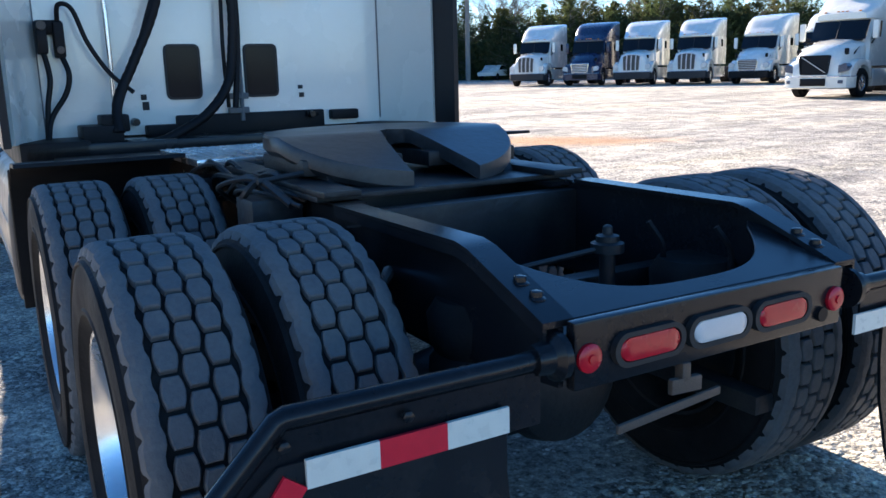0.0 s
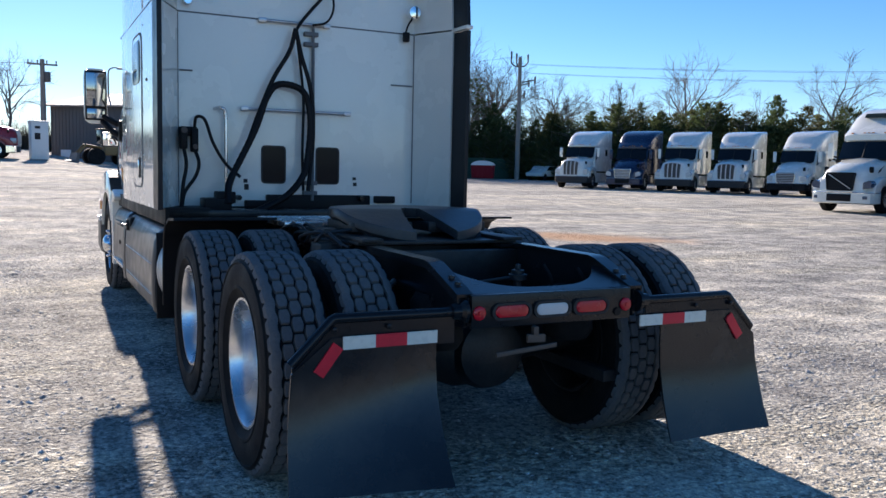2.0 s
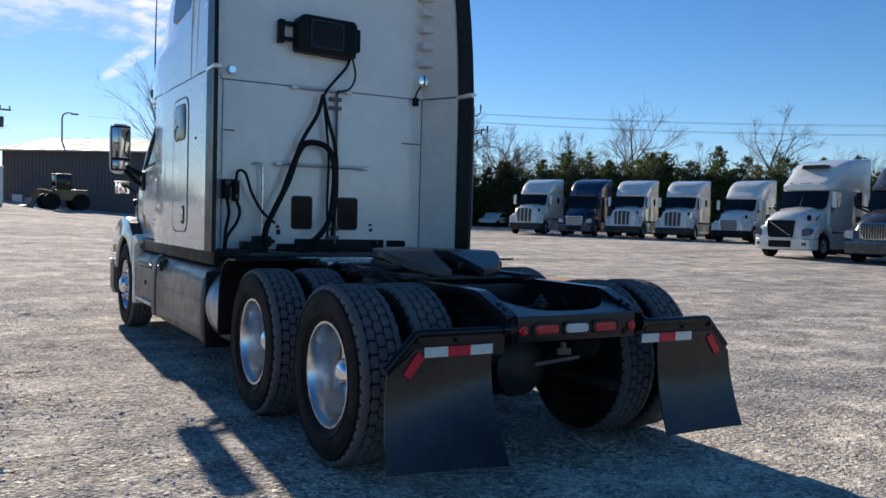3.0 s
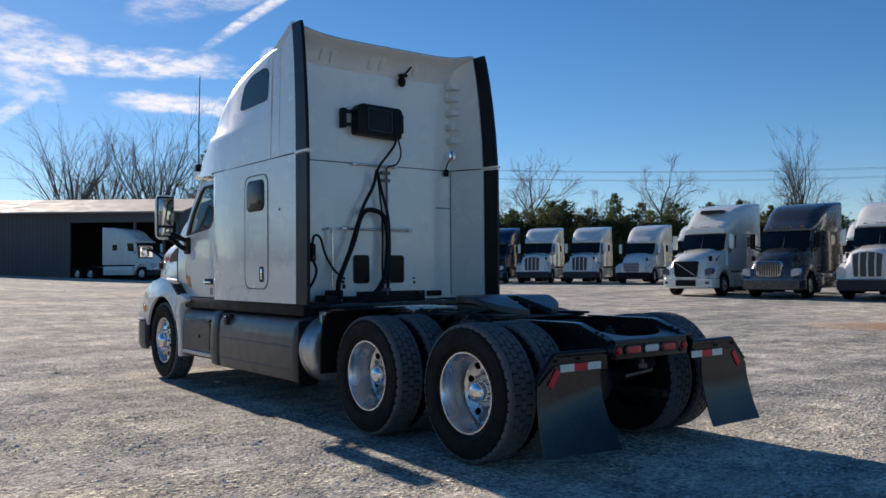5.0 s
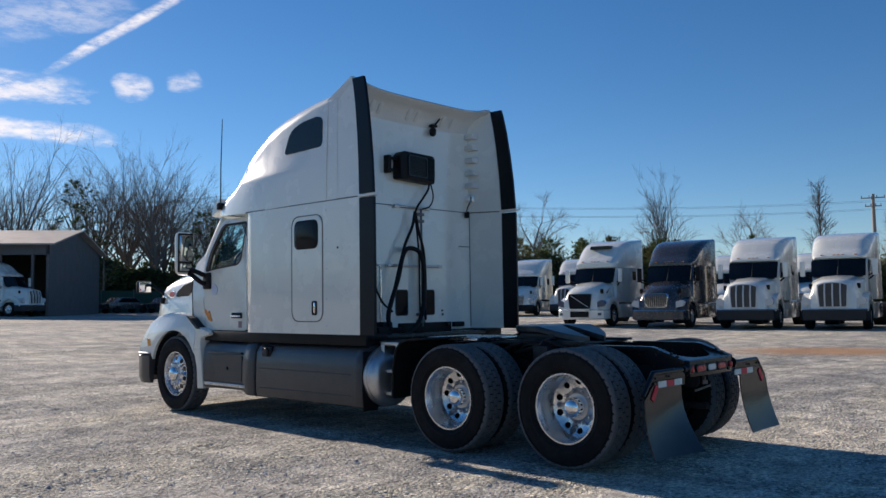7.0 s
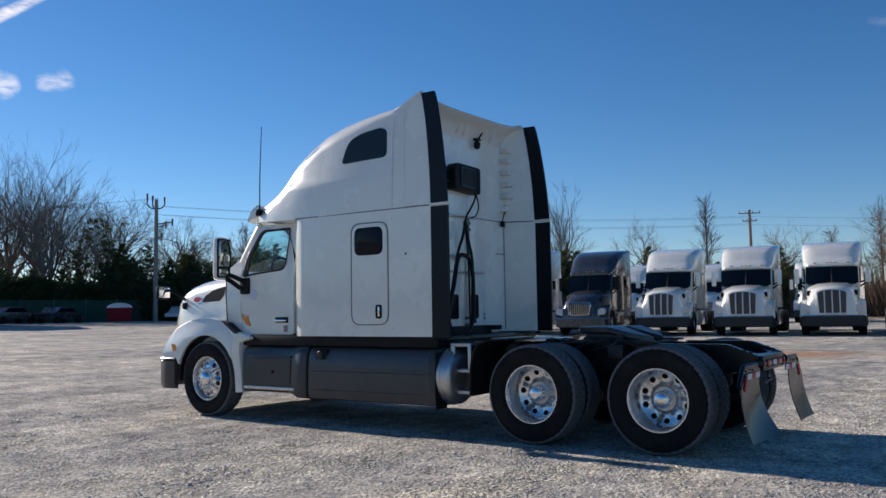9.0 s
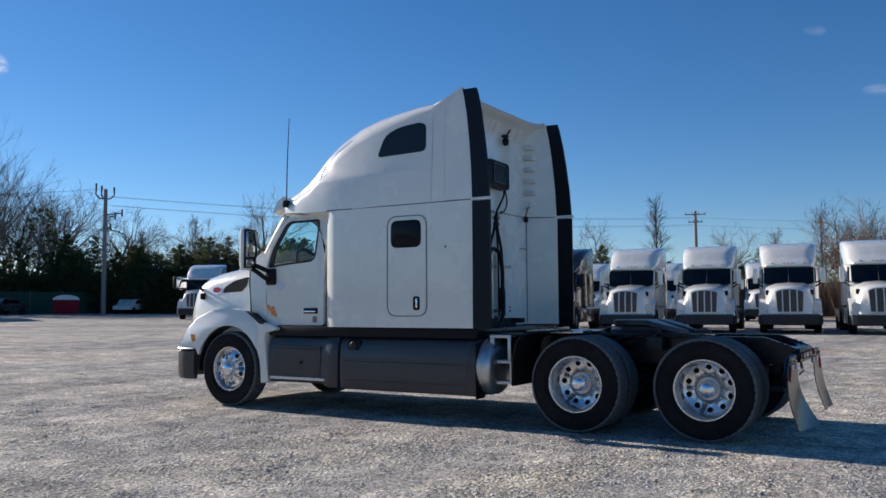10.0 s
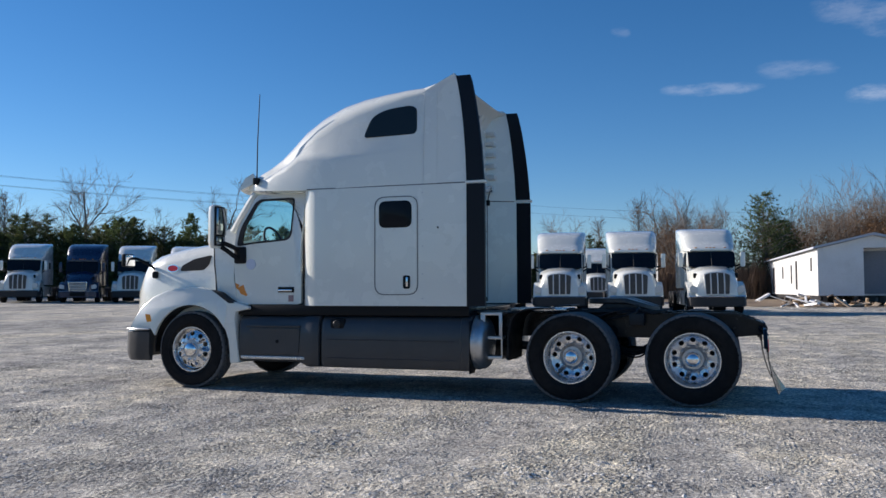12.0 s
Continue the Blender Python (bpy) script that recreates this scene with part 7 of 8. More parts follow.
def soil_strip():
    """Bare brown soil and litter at the lot's edge, with an uneven rim."""
    nx, ny = 40, 60
    verts, faces = [], []
    for j in range(ny + 1):
        y = -32 + 40 * j / ny
        for i in range(nx + 1):
            rim = 39.6 + max(0.0, y + 2) * 2.2 + 0.9 * noise.noise(Vector((y * 0.5, 3, 0))) + 0.5 * noise.noise(Vector((y * 1.7, 8, 0)))
            x = rim + (86 - rim) * (i / nx) ** 1.8
            verts.append((x, y, ground_z(x, y) + (0.004 if i == 0 else 0.03 + 0.03 * noise.noise(Vector((x * 1.3, y * 1.3, 0))))))
    for j in range(ny):
        for i in range(nx):
            a = j * (nx + 1) + i
            faces.append((a, a + 1, a + nx + 2, a + nx + 1))
    me = bpy.data.meshes.new("ground")
    me.from_pydata(verts, [], faces)
    me.shade_smooth()
    me.materials.append(mat("brown_soil", (0.20, 0.155, 0.115), 0.95, vary=0.35, scale=1.2, bump=0.6, bump_scale=9, dirt=(0.33, 0.27, 0.19), dirt_amount=0.6, dirt_scale=1.5, spec=0.1))
    return tagged(new("ground", me), label="strip of bare brown soil and dead leaves", category="ground", kind="structure")


soil_strip()
rnd = random.Random(11)
for k in range(64):
    # two heaps, before the corner of the home and along its open end
    if k < 30:
        x, y, hz = 40.6 + rnd.gauss(0, 0.8), -4.5 + rnd.gauss(0, 0.9), 0.5
    else:
        x, y, hz = 40.2 + rnd.gauss(0, 0.5), -6.0 - rnd.uniform(0, 5.5), 0.3
    bm = bmesh.new()
    w, d, h = rnd.uniform(0.25, 1.3), rnd.uniform(0.08, 0.4), rnd.uniform(0.02, 0.12)
    box(bm, -w / 2, w / 2, -d / 2, d / 2, 0, h, bevel=0.01, seg=1)
    for v in bm.verts:
        v.co += Vector((rnd.uniform(-0.04, 0.04), rnd.uniform(-0.04, 0.04), 0.10 * math.sin(v.co.x * 2 + k)))
    ob = finish(bm, "scrap_piece", (M_SIDING if k < 16 else rnd.choice((M_WOOD, M_WOOD, M_LUMBER, M_LUMBER, M_METAL, M_SIDING))), smooth=30)
    ob.matrix_basis = pose(x, y, ground_z(x, y) + rnd.uniform(0, hz) * (k % 3) / 2, rnd.uniform(-25, 25), rnd.uniform(-35, 35), rnd.uniform(0, 180))
    tagged(ob, label="broken board or siding lying beside the mobile home", category="scrap", group="scrap pile")

M_DUMP = mat("faded_red_container_paint", (0.26, 0.012, 0.02), 0.7, vary=0.15, scale=1.0, spec=0.2)
# red container with a domed cover, and small vehicles along the fence
t = empty("dumpster", (38.3, 66.8, ground_z(38.3, 66.8)), -35, label="red waste container with pale domed cover", category="dumpster")
t.scale = (0.85, 0.85, 0.9)
bm = bmesh.new()
prism(bm, [(-1.2, 0.1), (1.2, 0.1), (1.3, 1.5), (-1.3, 1.5)], "y", -0.9, 0.9, bevel=0.03)
part("body", bm, M_DUMP, t)
for k in range(5):
    bm = boxes((-1.15 + 0.55 * k, -1.05 + 0.55 * k, -0.96, -0.9, 0.15, 1.45))
    part("rib", bm, M_DUMP, t, smooth=0)
bm = bmesh.new()
prism(bm, [(1.32 * math.cos(radians(a)), 1.5 + 0.5 * math.sin(radians(a))) for a in range(0, 181, 12)], "y", -0.92, 0.92)
part("cover", bm, M_SIDING, t)


def small_car(x, y, az, paint, label, truck_bed=False):
    t = empty("parked_car", (x, y, ground_z(x, y)), -az, label=label, category="car", group="cars along the fence")
    bm = bmesh.new()
    prof = [(-2.2, 0.4), (2.2, 0.4), (2.25, 0.75), (1.2, 0.95), (0.6, 1.42), (-0.9, 1.45), (-1.5, 1.0 if not truck_bed else 0.95), (-2.25, 0.92)]
    prism(bm, prof, "x", -0.88, 0.88, bevel=0.08)
    part("body", bm, paint, t)
    bm = bmesh.new()
    prism(bm, [(1.05, 0.98), (0.58, 1.36), (-0.85, 1.38), (-1.3, 1.0)], "x", -0.90, 0.90)
    part("window", bm, M_DARKGLASS, t, smooth=0)
    for s in (-1, 1):
        for yy in (-1.4, 1.4):
            bm = bmesh.new()
            revolve(bm, [(-0.1, 0.15), (-0.12, 0.25), (-0.1, 0.33), (0.1, 0.33), (0.12, 0.25), (0.1, 0.15)], (s * 0.82, yy, 0.33), seg=20)
            part("wheel", bm, M_RUBBER, t)
    return t


small_car(33.4, 68.5, 70, M_GRAPHITE, "dark parked car by the fence")
small_car(29.5, 69.5, 80, M_GRAPHITE, "dark parked car by the fence")
small_car(45.2, 66.6, 240, M_WHITE, "low white utility cart by the fence")
small_car(24.5, 70.0, 75, M_GRAPHITE, "dark parked car by the fence")

# green screened fence behind them
t = empty("screen_fence", (0, 0, 0), 0, label="dark green screened chain fence", category="fence")
pts = [(20 + 3.0 * k, 74.5 - 0.75 * k * 0.6, 0) for k in range(14)]
for (xa, ya, _), (xb, yb, _) in zip(pts, pts[1:]):
    za = ground_z(xa, ya)
    d = Vector((xb - xa, yb - ya, 0)).normalized() * 0.03
    nrm = Vector((-d.y, d.x, 0))
    bm = bmesh.new()
    loft(bm, [[(xa + s * nrm.x, ya + s * nrm.y, za + z), (xb + s * nrm.x, yb + s * nrm.y, za + z)] for s, z in ((1, -0.2), (1, 2.1), (-1, 2.1), (-1, -0.2), (1, -0.2))], close=False)
    part("panel", bm, M_FENCE, t, smooth=0)
    bm = bmesh.new()
    tube(bm, [(xa, ya, za - 0.2), (xa, ya, za + 2.25)], 0.05, 6)
    part("post", bm, M_METAL, t)


# ---- utility poles and wires ----
def pole(x, y, h, az, arms, label, insulators=True, thick=1.0, fork=False):
    t = empty("utility_pole", (x, y, ground_z(x, y)), -az, label=label, category="utility pole")
    bm = bmesh.new()
    tube(bm, [(0, 0, -0.3), (0.02, 0, h * 0.5), (0, 0, h)], [0.24 * thick, 0.21 * thick, 0.17 * thick], 10)
    part("post", bm, M_POLE, t)
    for z, w in arms:
        bm = boxes((-w / 2, w / 2, -0.06, 0.06, z - 0.07, z + 0.07), bevel=0.01)
        part("crossarm", bm, M_POLE, t)
        for k in range(4):
            xx = -w / 2 + 0.1 + (w - 0.2) * k / 3
            bm = bmesh.new()
            tube(bm, [(xx, 0, z + 0.05), (xx, 0, z + 0.32)], [0.04, 0.06], 6)
            part("insulator", bm, M_METAL, t)
    if fork:
        # three stand-off insulators curving up beside the top, and a cutout arm below
        for xx, top in ((-0.85, 0.75), (-0.35, 0.55), (0.75, 0.45)):
            bm = bmesh.new()
            tube(bm, curve([(0, 0, h - 0.9), (xx * 0.6, 0, h - 0.85), (xx, 0, h - 0.5), (xx, 0, h - 0.2)], 5), 0.07, 7)
            part("insulator_arm", bm, M_METAL, t)
            bm = bmesh.new()
            revolve(bm, [(h - 0.2 + top * q / 8, 0.11 if q % 2 else 0.07) for q in range(9)], (xx, 0, 0), axis="z", seg=10)
            part("insulator", bm, M_METAL, t)
        for z, xx in ((h - 2.2, 1.5), (h - 2.5, 0.9), (h - 3.6, 0.5)):
            bm = bmesh.new()
            tube(bm, [(0, 0, z - 0.25), (xx, 0, z)], 0.06, 6)
            tube(bm, [(xx, 0, z - 0.35), (xx, 0, z + 0.35)], 0.09, 8)
            part("cutout", bm, M_METAL, t)
    if insulators:
        bm = bmesh.new()
        revolve(bm, [(0, 0.2), (0.05, 0.24), (0.75, 0.24), (0.8, 0.2)], (0.35, -0.1, h * 0.76), axis="z", seg=14)
        part("transformer", bm, M_METAL, t)
    return t


pole(41.85, 66.3, 11.9, 35, (), "tall wooden utility pole with upright insulators and cutouts", False, fork=True)
pole(0.0, 70.0, 7.4, 0, ((7.0, 2.2),), "wooden utility pole with one crossarm")
pole(112.0, 28.3, 14.1, 70, ((13.6, 2.9), (12.5, 2.0)), "distant wooden utility pole", False, 1.25)
lamp_post = pole(5.2, 74.0, 7.5, 0, (), "street lamp post with a small head behind the shed", False, 0.4)
bm = bmesh.new()
tube(bm, curve([(0, 0, 7.4), (0.1, 0, 7.8), (0.5, 0, 8.0), (0.9, 0, 7.95)], 4), 0.06, 6)
box(bm, 0.7, 1.3, -0.12, 0.12, 7.85, 8.0, bevel=0.03)
part("lamp_head", bm, M_METAL, lamp_post)


def wire(a, b, sag):
    bm = bmesh.new()
    pts = []
    for k in range(13):
        t = k / 12
        p = Vector(a).lerp(Vector(b), t)
        p.z -= sag * 4 * t * (1 - t)
        pts.append(p)
    tube(bm, pts, 0.014, 4)
    return tagged(finish(bm, "power_line", M_SEAM), label="thin black overhead power line", category="cable", group="overhead lines")


zp = ground_z(42.0, 66.2)
for dz in (0.0, -0.9):
    for dx in (-0.9, 0.9):
        wire((45.4 + dx, 71.2, zp + 12.0 + dz), (112.0 + dx, 28.3, 14.0 + 1.2 * dz), 1.0)
wire((112.0, 28.3, 14.0), (118.0, -26.0, 12.5), 1.0)
wire((112.0, 28.3, 12.9), (118.0, -25.2, 11.5), 1.0)
wire((42.0, 66.2, zp + 12.0), (12.0, 112.0, 13.5), 1.2)
wire((0.0, 70.0, 9.3), (-40.0, 74.0, 9.6), 1.0)


# ---- trees ----
M_BARK = mat("grey_bark", (0.18, 0.16, 0.14), 0.95, vary=0.25, scale=4)
M_TWIG = mat("brown_twigs", (0.155, 0.122, 0.098), 0.95, vary=0.2, scale=3, spread=0.2)


def leaf_mat(name, color, glow=0.35, vary=0.35):
    """Foliage: rough, and letting some light through from behind."""
    m = mat(name, color, 0.75, vary=vary, scale=1.2, spread=0.25, spec=0.2)
    n, l = m.node_tree.nodes, m.node_tree.links
    b = n["Principled BSDF"]
    tr = n.new("ShaderNodeBsdfTranslucent")
    l.new(b.inputs["Base Color"].links[0].from_socket, tr.inputs["Color"])
    mx = n.new("ShaderNodeMixShader")
    mx.inputs[0].default_value = glow
    l.new(b.outputs[0], mx.inputs[1])
    l.new(tr.outputs[0], mx.inputs[2])
    l.new(mx.outputs[0], n["Material Output"].inputs[0])
    return m


M_NEEDLE = leaf_mat("pine_needles", (0.082, 0.110, 0.045), 0.42)
M_NEEDLE2 = leaf_mat("olive_needles", (0.120, 0.125, 0.048), 0.42)
M_DRYLEAF = leaf_mat("dry_brown_leaves", (0.20, 0.125, 0.075), 0.3)
M_BRUSH = mat("dry_brush", (0.16, 0.105, 0.07), 0.95, vary=0.3, scale=0.6)


def branch(bm_t, bm_w, rnd, p, d, length, radius, depth, lean):
    """One limb and, from it, smaller limbs; the thin ones go to the twig mesh."""
    steps = 4 if depth > 2 else 3 if depth else 1
    pts, rad = [p.copy()], [radius]
    for k in range(steps):
        d = (d + Vector((rnd.uniform(-1, 1), rnd.uniform(-1, 1), rnd.uniform(-0.3, 0.8) * lean)) * 0.22).normalized()
        p = p + d * length / steps
        pts.append(p.copy())
        rad.append(radius * (1 - 0.55 * (k + 1) / steps))
    tube(bm_t if depth > 1 else bm_w, pts, rad, 5 if depth > 2 else 3, caps=False)
    if depth == 0:
        return
    n = rnd.randint(3, 4) if depth > 1 else rnd.randint(5, 7)
    for k in range(n):
        t = rnd.uniform(0.35, 1.0) if k else 1.0
        i = min(steps - 1, int(t * steps))
        q = pts[i].lerp(pts[i + 1], t * steps - i)
        a = rnd.uniform(0, 2 * math.pi)
        side = d.orthogonal().normalized()
        side = (Matrix.Rotation(a, 3, d) @ side)
        nd = (d * rnd.uniform(0.6, 1.1) + side * rnd.uniform(0.4, 0.85)).normalized()
        branch(bm_t, bm_w, rnd, q, nd, length * rnd.uniform(0.55, 0.75), max(0.012, rad[i] * 0.55), depth - 1, lean)


def bare_tree(seed, h, low=0.30, label="leafless grey deciduous tree"):
    rnd = random.Random(seed)
    t = empty("bare_tree", label=label, category="tree", group="leafless trees")
    bm_t, bm_w = bmesh.new(), bmesh.new()
    pts = [Vector((0, 0, -0.3))]
    for k in range(5):
        pts.append(Vector((rnd.uniform(-0.2, 0.2), rnd.uniform(-0.2, 0.2), h * 0.55 * (k + 1) / 5)))
    r0 = h * 0.022
    tube(bm_t, pts, [r0 * (1 - 0.11 * k) for k in range(6)], 8)
    for k in range(8):
        z = h * rnd.uniform(low, 0.56)
        a = k * 2.4 + rnd.uniform(-0.4, 0.4)
        d = Vector((math.cos(a) * 0.75, math.sin(a) * 0.75, rnd.uniform(0.6, 1.2))).normalized()
        branch(bm_t, bm_w, rnd, Vector((0, 0, z)), d, h * rnd.uniform(0.22, 0.32), r0 * 0.42, 3, 1.0)
    branch(bm_t, bm_w, rnd, pts[-1], Vector((0, 0, 1)), h * 0.28, r0 * 0.5, 3, 1.0)
    part("trunk", bm_t, M_BARK, t, smooth=60)
    part("branchwork", bm_w, M_TWIG, t, "crown of bare twigs", smooth=0)
    return t


def vase_tree(seed, h, stems=13, spread=0.75, fork=(0.10, 0.30), leaves=0, twigs=6, label="vase-shaped leafless tree with fine rising twigs"):
    """A leafless tree whose limbs fan out low and rise to a rounded head of fine twigs; leaves: dry ones still held inside."""
    rnd = random.Random(seed)
    t = empty("bare_tree", label=label, category="tree", group="leafless trees")
    bm_t, bm_w = bmesh.new(), bmesh.new()
    r0 = h * 0.020
    tube(bm_t, [(0, 0, -0.3), (0, 0, h * fork[0]), (0, 0, h * fork[1])], [r0 * 1.15, r0, r0 * 0.5], 8)

    def limb(p, d, length, radius, depth):
        steps = 4 if depth > 1 else 2
        pts, rad = [p.copy()], [radius]
        for k in range(steps):
            d = (d + Vector((rnd.uniform(-1, 1), rnd.uniform(-1, 1), rnd.uniform(-0.2, 1.0))) * 0.16).normalized()
            p = p + d * length / steps
            pts.append(p.copy())
            rad.append(radius * (1 - 0.6 * (k + 1) / steps))
        tube(bm_t if depth > 1 else bm_w, pts, rad, 5 if depth > 2 else 3, caps=False)
        if depth == 0:
            return
        for k in range(twigs):
            f = rnd.uniform(0.25, 1.0) if k else 1.0
            i = min(steps - 1, int(f * steps))
            q = pts[i].lerp(pts[i + 1], f * steps - i)
            side = Matrix.Rotation(rnd.uniform(0, 6.283), 3, d) @ d.orthogonal().normalized()
            limb(q, (d + side * rnd.uniform(0.25, 0.75)).normalized(), length * rnd.uniform(0.38, 0.6), max(0.007, rad[i] * 0.5), depth - 1)

    for k in range(stems):
        a = k * 2.4 + rnd.uniform(-0.3, 0.3)
        out = spread * math.sqrt((k + 0.5) / stems)
        d = Vector((math.cos(a) * out, math.sin(a) * out, 1)).normalized()
        limb(Vector((0, 0, h * rnd.uniform(*fork))), d, h * rnd.uniform(0.44, 0.54), r0 * 0.42, 3)
    part("trunk", bm_t, M_BARK, t, smooth=60)
    part("branchwork", bm_w, M_TWIG, t, "crown of bare twigs", smooth=0)
    if leaves:
        verts, faces = [], []
        hubs = [(rnd.uniform(0, 6.283), h * rnd.uniform(0.02, 0.24), h * rnd.uniform(0.12, 0.66), h * rnd.uniform(0.05, 0.10)) for _ in range(34)]
        for k in range(leaves):
            a, r, z, w = hubs[k % len(hubs)]
            p = Vector((r * math.cos(a) + rnd.gauss(0, w), r * math.sin(a) + rnd.gauss(0, w), max(0.3, z + rnd.gauss(0, w))))
            d = Vector((rnd.uniform(-1, 1), rnd.uniform(-1, 1), rnd.uniform(-0.8, 0.8))).normalized()
            e = d.orthogonal().normalized() * rnd.uniform(0.04, 0.08)
            c = len(verts)
            verts += [p - e, p + e, p + d * rnd.uniform(0.12, 0.26)]
            faces.append((c, c + 1, c + 2))
        me = bpy.data.meshes.new("foliage")
        me.from_pydata([tuple(v) for v in verts], [], faces)
        me.materials.append(M_DRYLEAF)
        lv = new("foliage", me)
        lv.parent = t
    return t


def slim_tree(seed, h):
    """A tall narrow leafless tree with upright limbs."""
    rnd = random.Random(seed)
    t = empty("bare_tree", label="slim upright leafless tree", category="tree", group="leafless trees")
    bm_t, bm_w = bmesh.new(), bmesh.new()
    tube(bm_t, [(0, 0, -0.3), (0.1, 0, h * 0.4), (0, 0.05, h * 0.8), (0, 0, h)], [h * 0.014, h * 0.011, h * 0.005, 0.01], 8)
    for k in range(46):
        z = h * (0.22 + 0.74 * k / 46)
        a = k * 2.4
        d = Vector((math.cos(a) * 0.5, math.sin(a) * 0.5, 1.0)).normalized()
        branch(bm_t, bm_w, rnd, Vector((0, 0, z)), d, h * 0.17 * (1.15 - 0.7 * z / h), h * 0.004, 2, 1.2)
    part("trunk", bm_t, M_BARK, t, smooth=60)
    part("branchwork", bm_w, M_TWIG, t, smooth=0)
    return t


def pine(seed, h, width, material, low=0.05, layers=34, name="pine_tree", label="dense dark green pine", taper=0.75, fill=1.0, tufts=False):
    """An evergreen: whorls of rising boughs, each with sprays of short needle blades along it and at its tip."""
    rnd = random.Random(seed)
    t = empty(name, label=label, category="tree", group="evergreen belt")
    bm = bmesh.new()
    tube(bm, [(0, 0, -0.3), (rnd.uniform(-0.1, 0.1), 0, h * 0.5), (0, 0, h * 0.97)], [h * 0.018, h * 0.011, 0.01], 7)
    verts, faces = [], []
    lobes = [(rnd.uniform(0, 6.283), rnd.uniform(0.05, 0.8), rnd.uniform(0.5, 1.3)) for _ in range(7)]
    for k in range(layers):
        f = k / (layers - 1)
        z = h * (low + (1.0 - low) * f)
        reach = width * (1 - f) ** taper * min(1.0, 0.7 + 1.6 * f) + 0.05
        for j in range(max(3, int(fill * (13 * (1 - f) + 3)))):
            a = rnd.uniform(0, 2 * math.pi)
            r = reach * rnd.uniform(0.5, 1.0)
            for la, lf, lk in lobes:
                near = max(0.0, math.cos(a - la)) ** 4 * math.exp(-((f - lf) / 0.12) ** 2)
                r *= 1 + (lk - 0.85) * near
            lift = rnd.uniform(0.1, 0.6)
            end = Vector((math.cos(a) * r, math.sin(a) * r, z + r * lift))
            if r > 0.6 and j % 2 == 0:
                tube(bm, [(0, 0, z - 0.1), (end.x * 0.5, end.y * 0.5, z + r * lift * 0.3), tuple(end)], [0.03, 0.02, 0.008], 3, caps=False)
            out = Vector((math.cos(a), math.sin(a), 0.9 + lift)).normalized()
            back = 0.06 if tufts else 0.17
            for q in range(5):
                p = Vector((end.x * (1 - back * q), end.y * (1 - back * q), end.z - r * lift * back * q))
                p += Vector((rnd.uniform(-0.16, 0.16), rnd.uniform(-0.16, 0.16), rnd.uniform(-0.14, 0.14)))
                for w in range(13 if tufts else 5):
                    d = (out * rnd.uniform(0.2, 1.2) + Vector((rnd.uniform(-1, 1), rnd.uniform(-1, 1), rnd.uniform(-0.5, 0.9)))).normalized()
                    e = d.orthogonal().normalized() * rnd.uniform(0.028, 0.06)
                    c = len(verts)
                    verts += [p - e, p + e, p + d * rnd.uniform(0.16, 0.36)]
                    faces.append((c, c + 1, c + 2))
    part("trunk", bm, M_BARK, t, smooth=60)
    me = bpy.data.meshes.new("crown")
    me.from_pydata([tuple(v) for v in verts], [], faces)
    me.materials.append(material)
    cr = new("crown", me)
    cr.parent = t
    return t


def scatter(protos, spots, seed):
    """Copies of the prototypes at (x, y, scale)."""
    rnd = random.Random(seed)
    used = set()
    for x, y, k in spots:
        p = protos[rnd.randrange(len(protos))]
        m = pose(x, y, ground_z(x, y) - 0.05, 0, 0, rnd.uniform(0, 360))
        if p.name not in used:
            used.add(p.name)
            p.matrix_basis = m
            p.scale = (k, k, k * rnd.uniform(0.92, 1.1))
        else:
            c = copy_thing(p, m)
            c.scale = (k, k, k * rnd.uniform(0.92, 1.1))
    for p in protos:
        if p.name not in used:
            for o in (*p.children_recursive, p):
                bpy.data.objects.remove(o)


rnd = random.Random(21)
pines = [pine(1, 6.0, 2.6, M_NEEDLE, taper=0.5), pine(2, 6.9, 2.5, M_NEEDLE, taper=0.6), pine(3, 5.5, 2.6, M_NEEDLE2, taper=0.42), pine(4, 6.4, 2.4, M_NEEDLE2, taper=0.5), pine(10, 5.9, 2.8, M_NEEDLE, taper=0.4)]
bares = [bare_tree(5, 11.0), bare_tree(6, 12.5), bare_tree(7, 9.5, 0.25), vase_tree(13, 10.5, 9, 0.7)]
slims = [slim_tree(8, 13.0), slim_tree(9, 11.0)]

# evergreen belt along the far side, from behind the fence round to behind the near row
belt = [(42.0, 76.0), (47.0, 66.5), (50.5, 57.0), (53.0, 47.0), (55.5, 38.0), (59.0, 28.0), (62.5, 18.0), (65.5, 8.0)]
spots = []
for (xa, ya), (xb, yb) in zip(belt, belt[1:]):
    n = int(math.hypot(xb - xa, yb - ya) / 1.15)
    for k in range(n):
        t = (k + rnd.uniform(-0.3, 0.3)) / n
        big = 1.0 if ya > 50 else 0.9 if ya > 30 else 0.76
        spots.append((xa + (xb - xa) * t + rnd.uniform(-0.6, 1.6), ya + (yb - ya) * t + rnd.uniform(-0.6, 0.6), big * rnd.uniform(0.78, 1.12)))
for (xa, ya), (xb, yb) in zip(belt[:5], belt[1:6]):
    n = int(math.hypot(xb - xa, yb - ya) / 1.5)
    for k in range(n):
        t = (k + rnd.uniform(-0.4, 0.4)) / n
        spots.append((xa + (xb - xa) * t + 2.4 + rnd.uniform(-0.5, 0.8), ya + (yb - ya) * t + 1.3, rnd.uniform(0.92, 1.16) * (1.0 if ya > 50 else 0.9)))
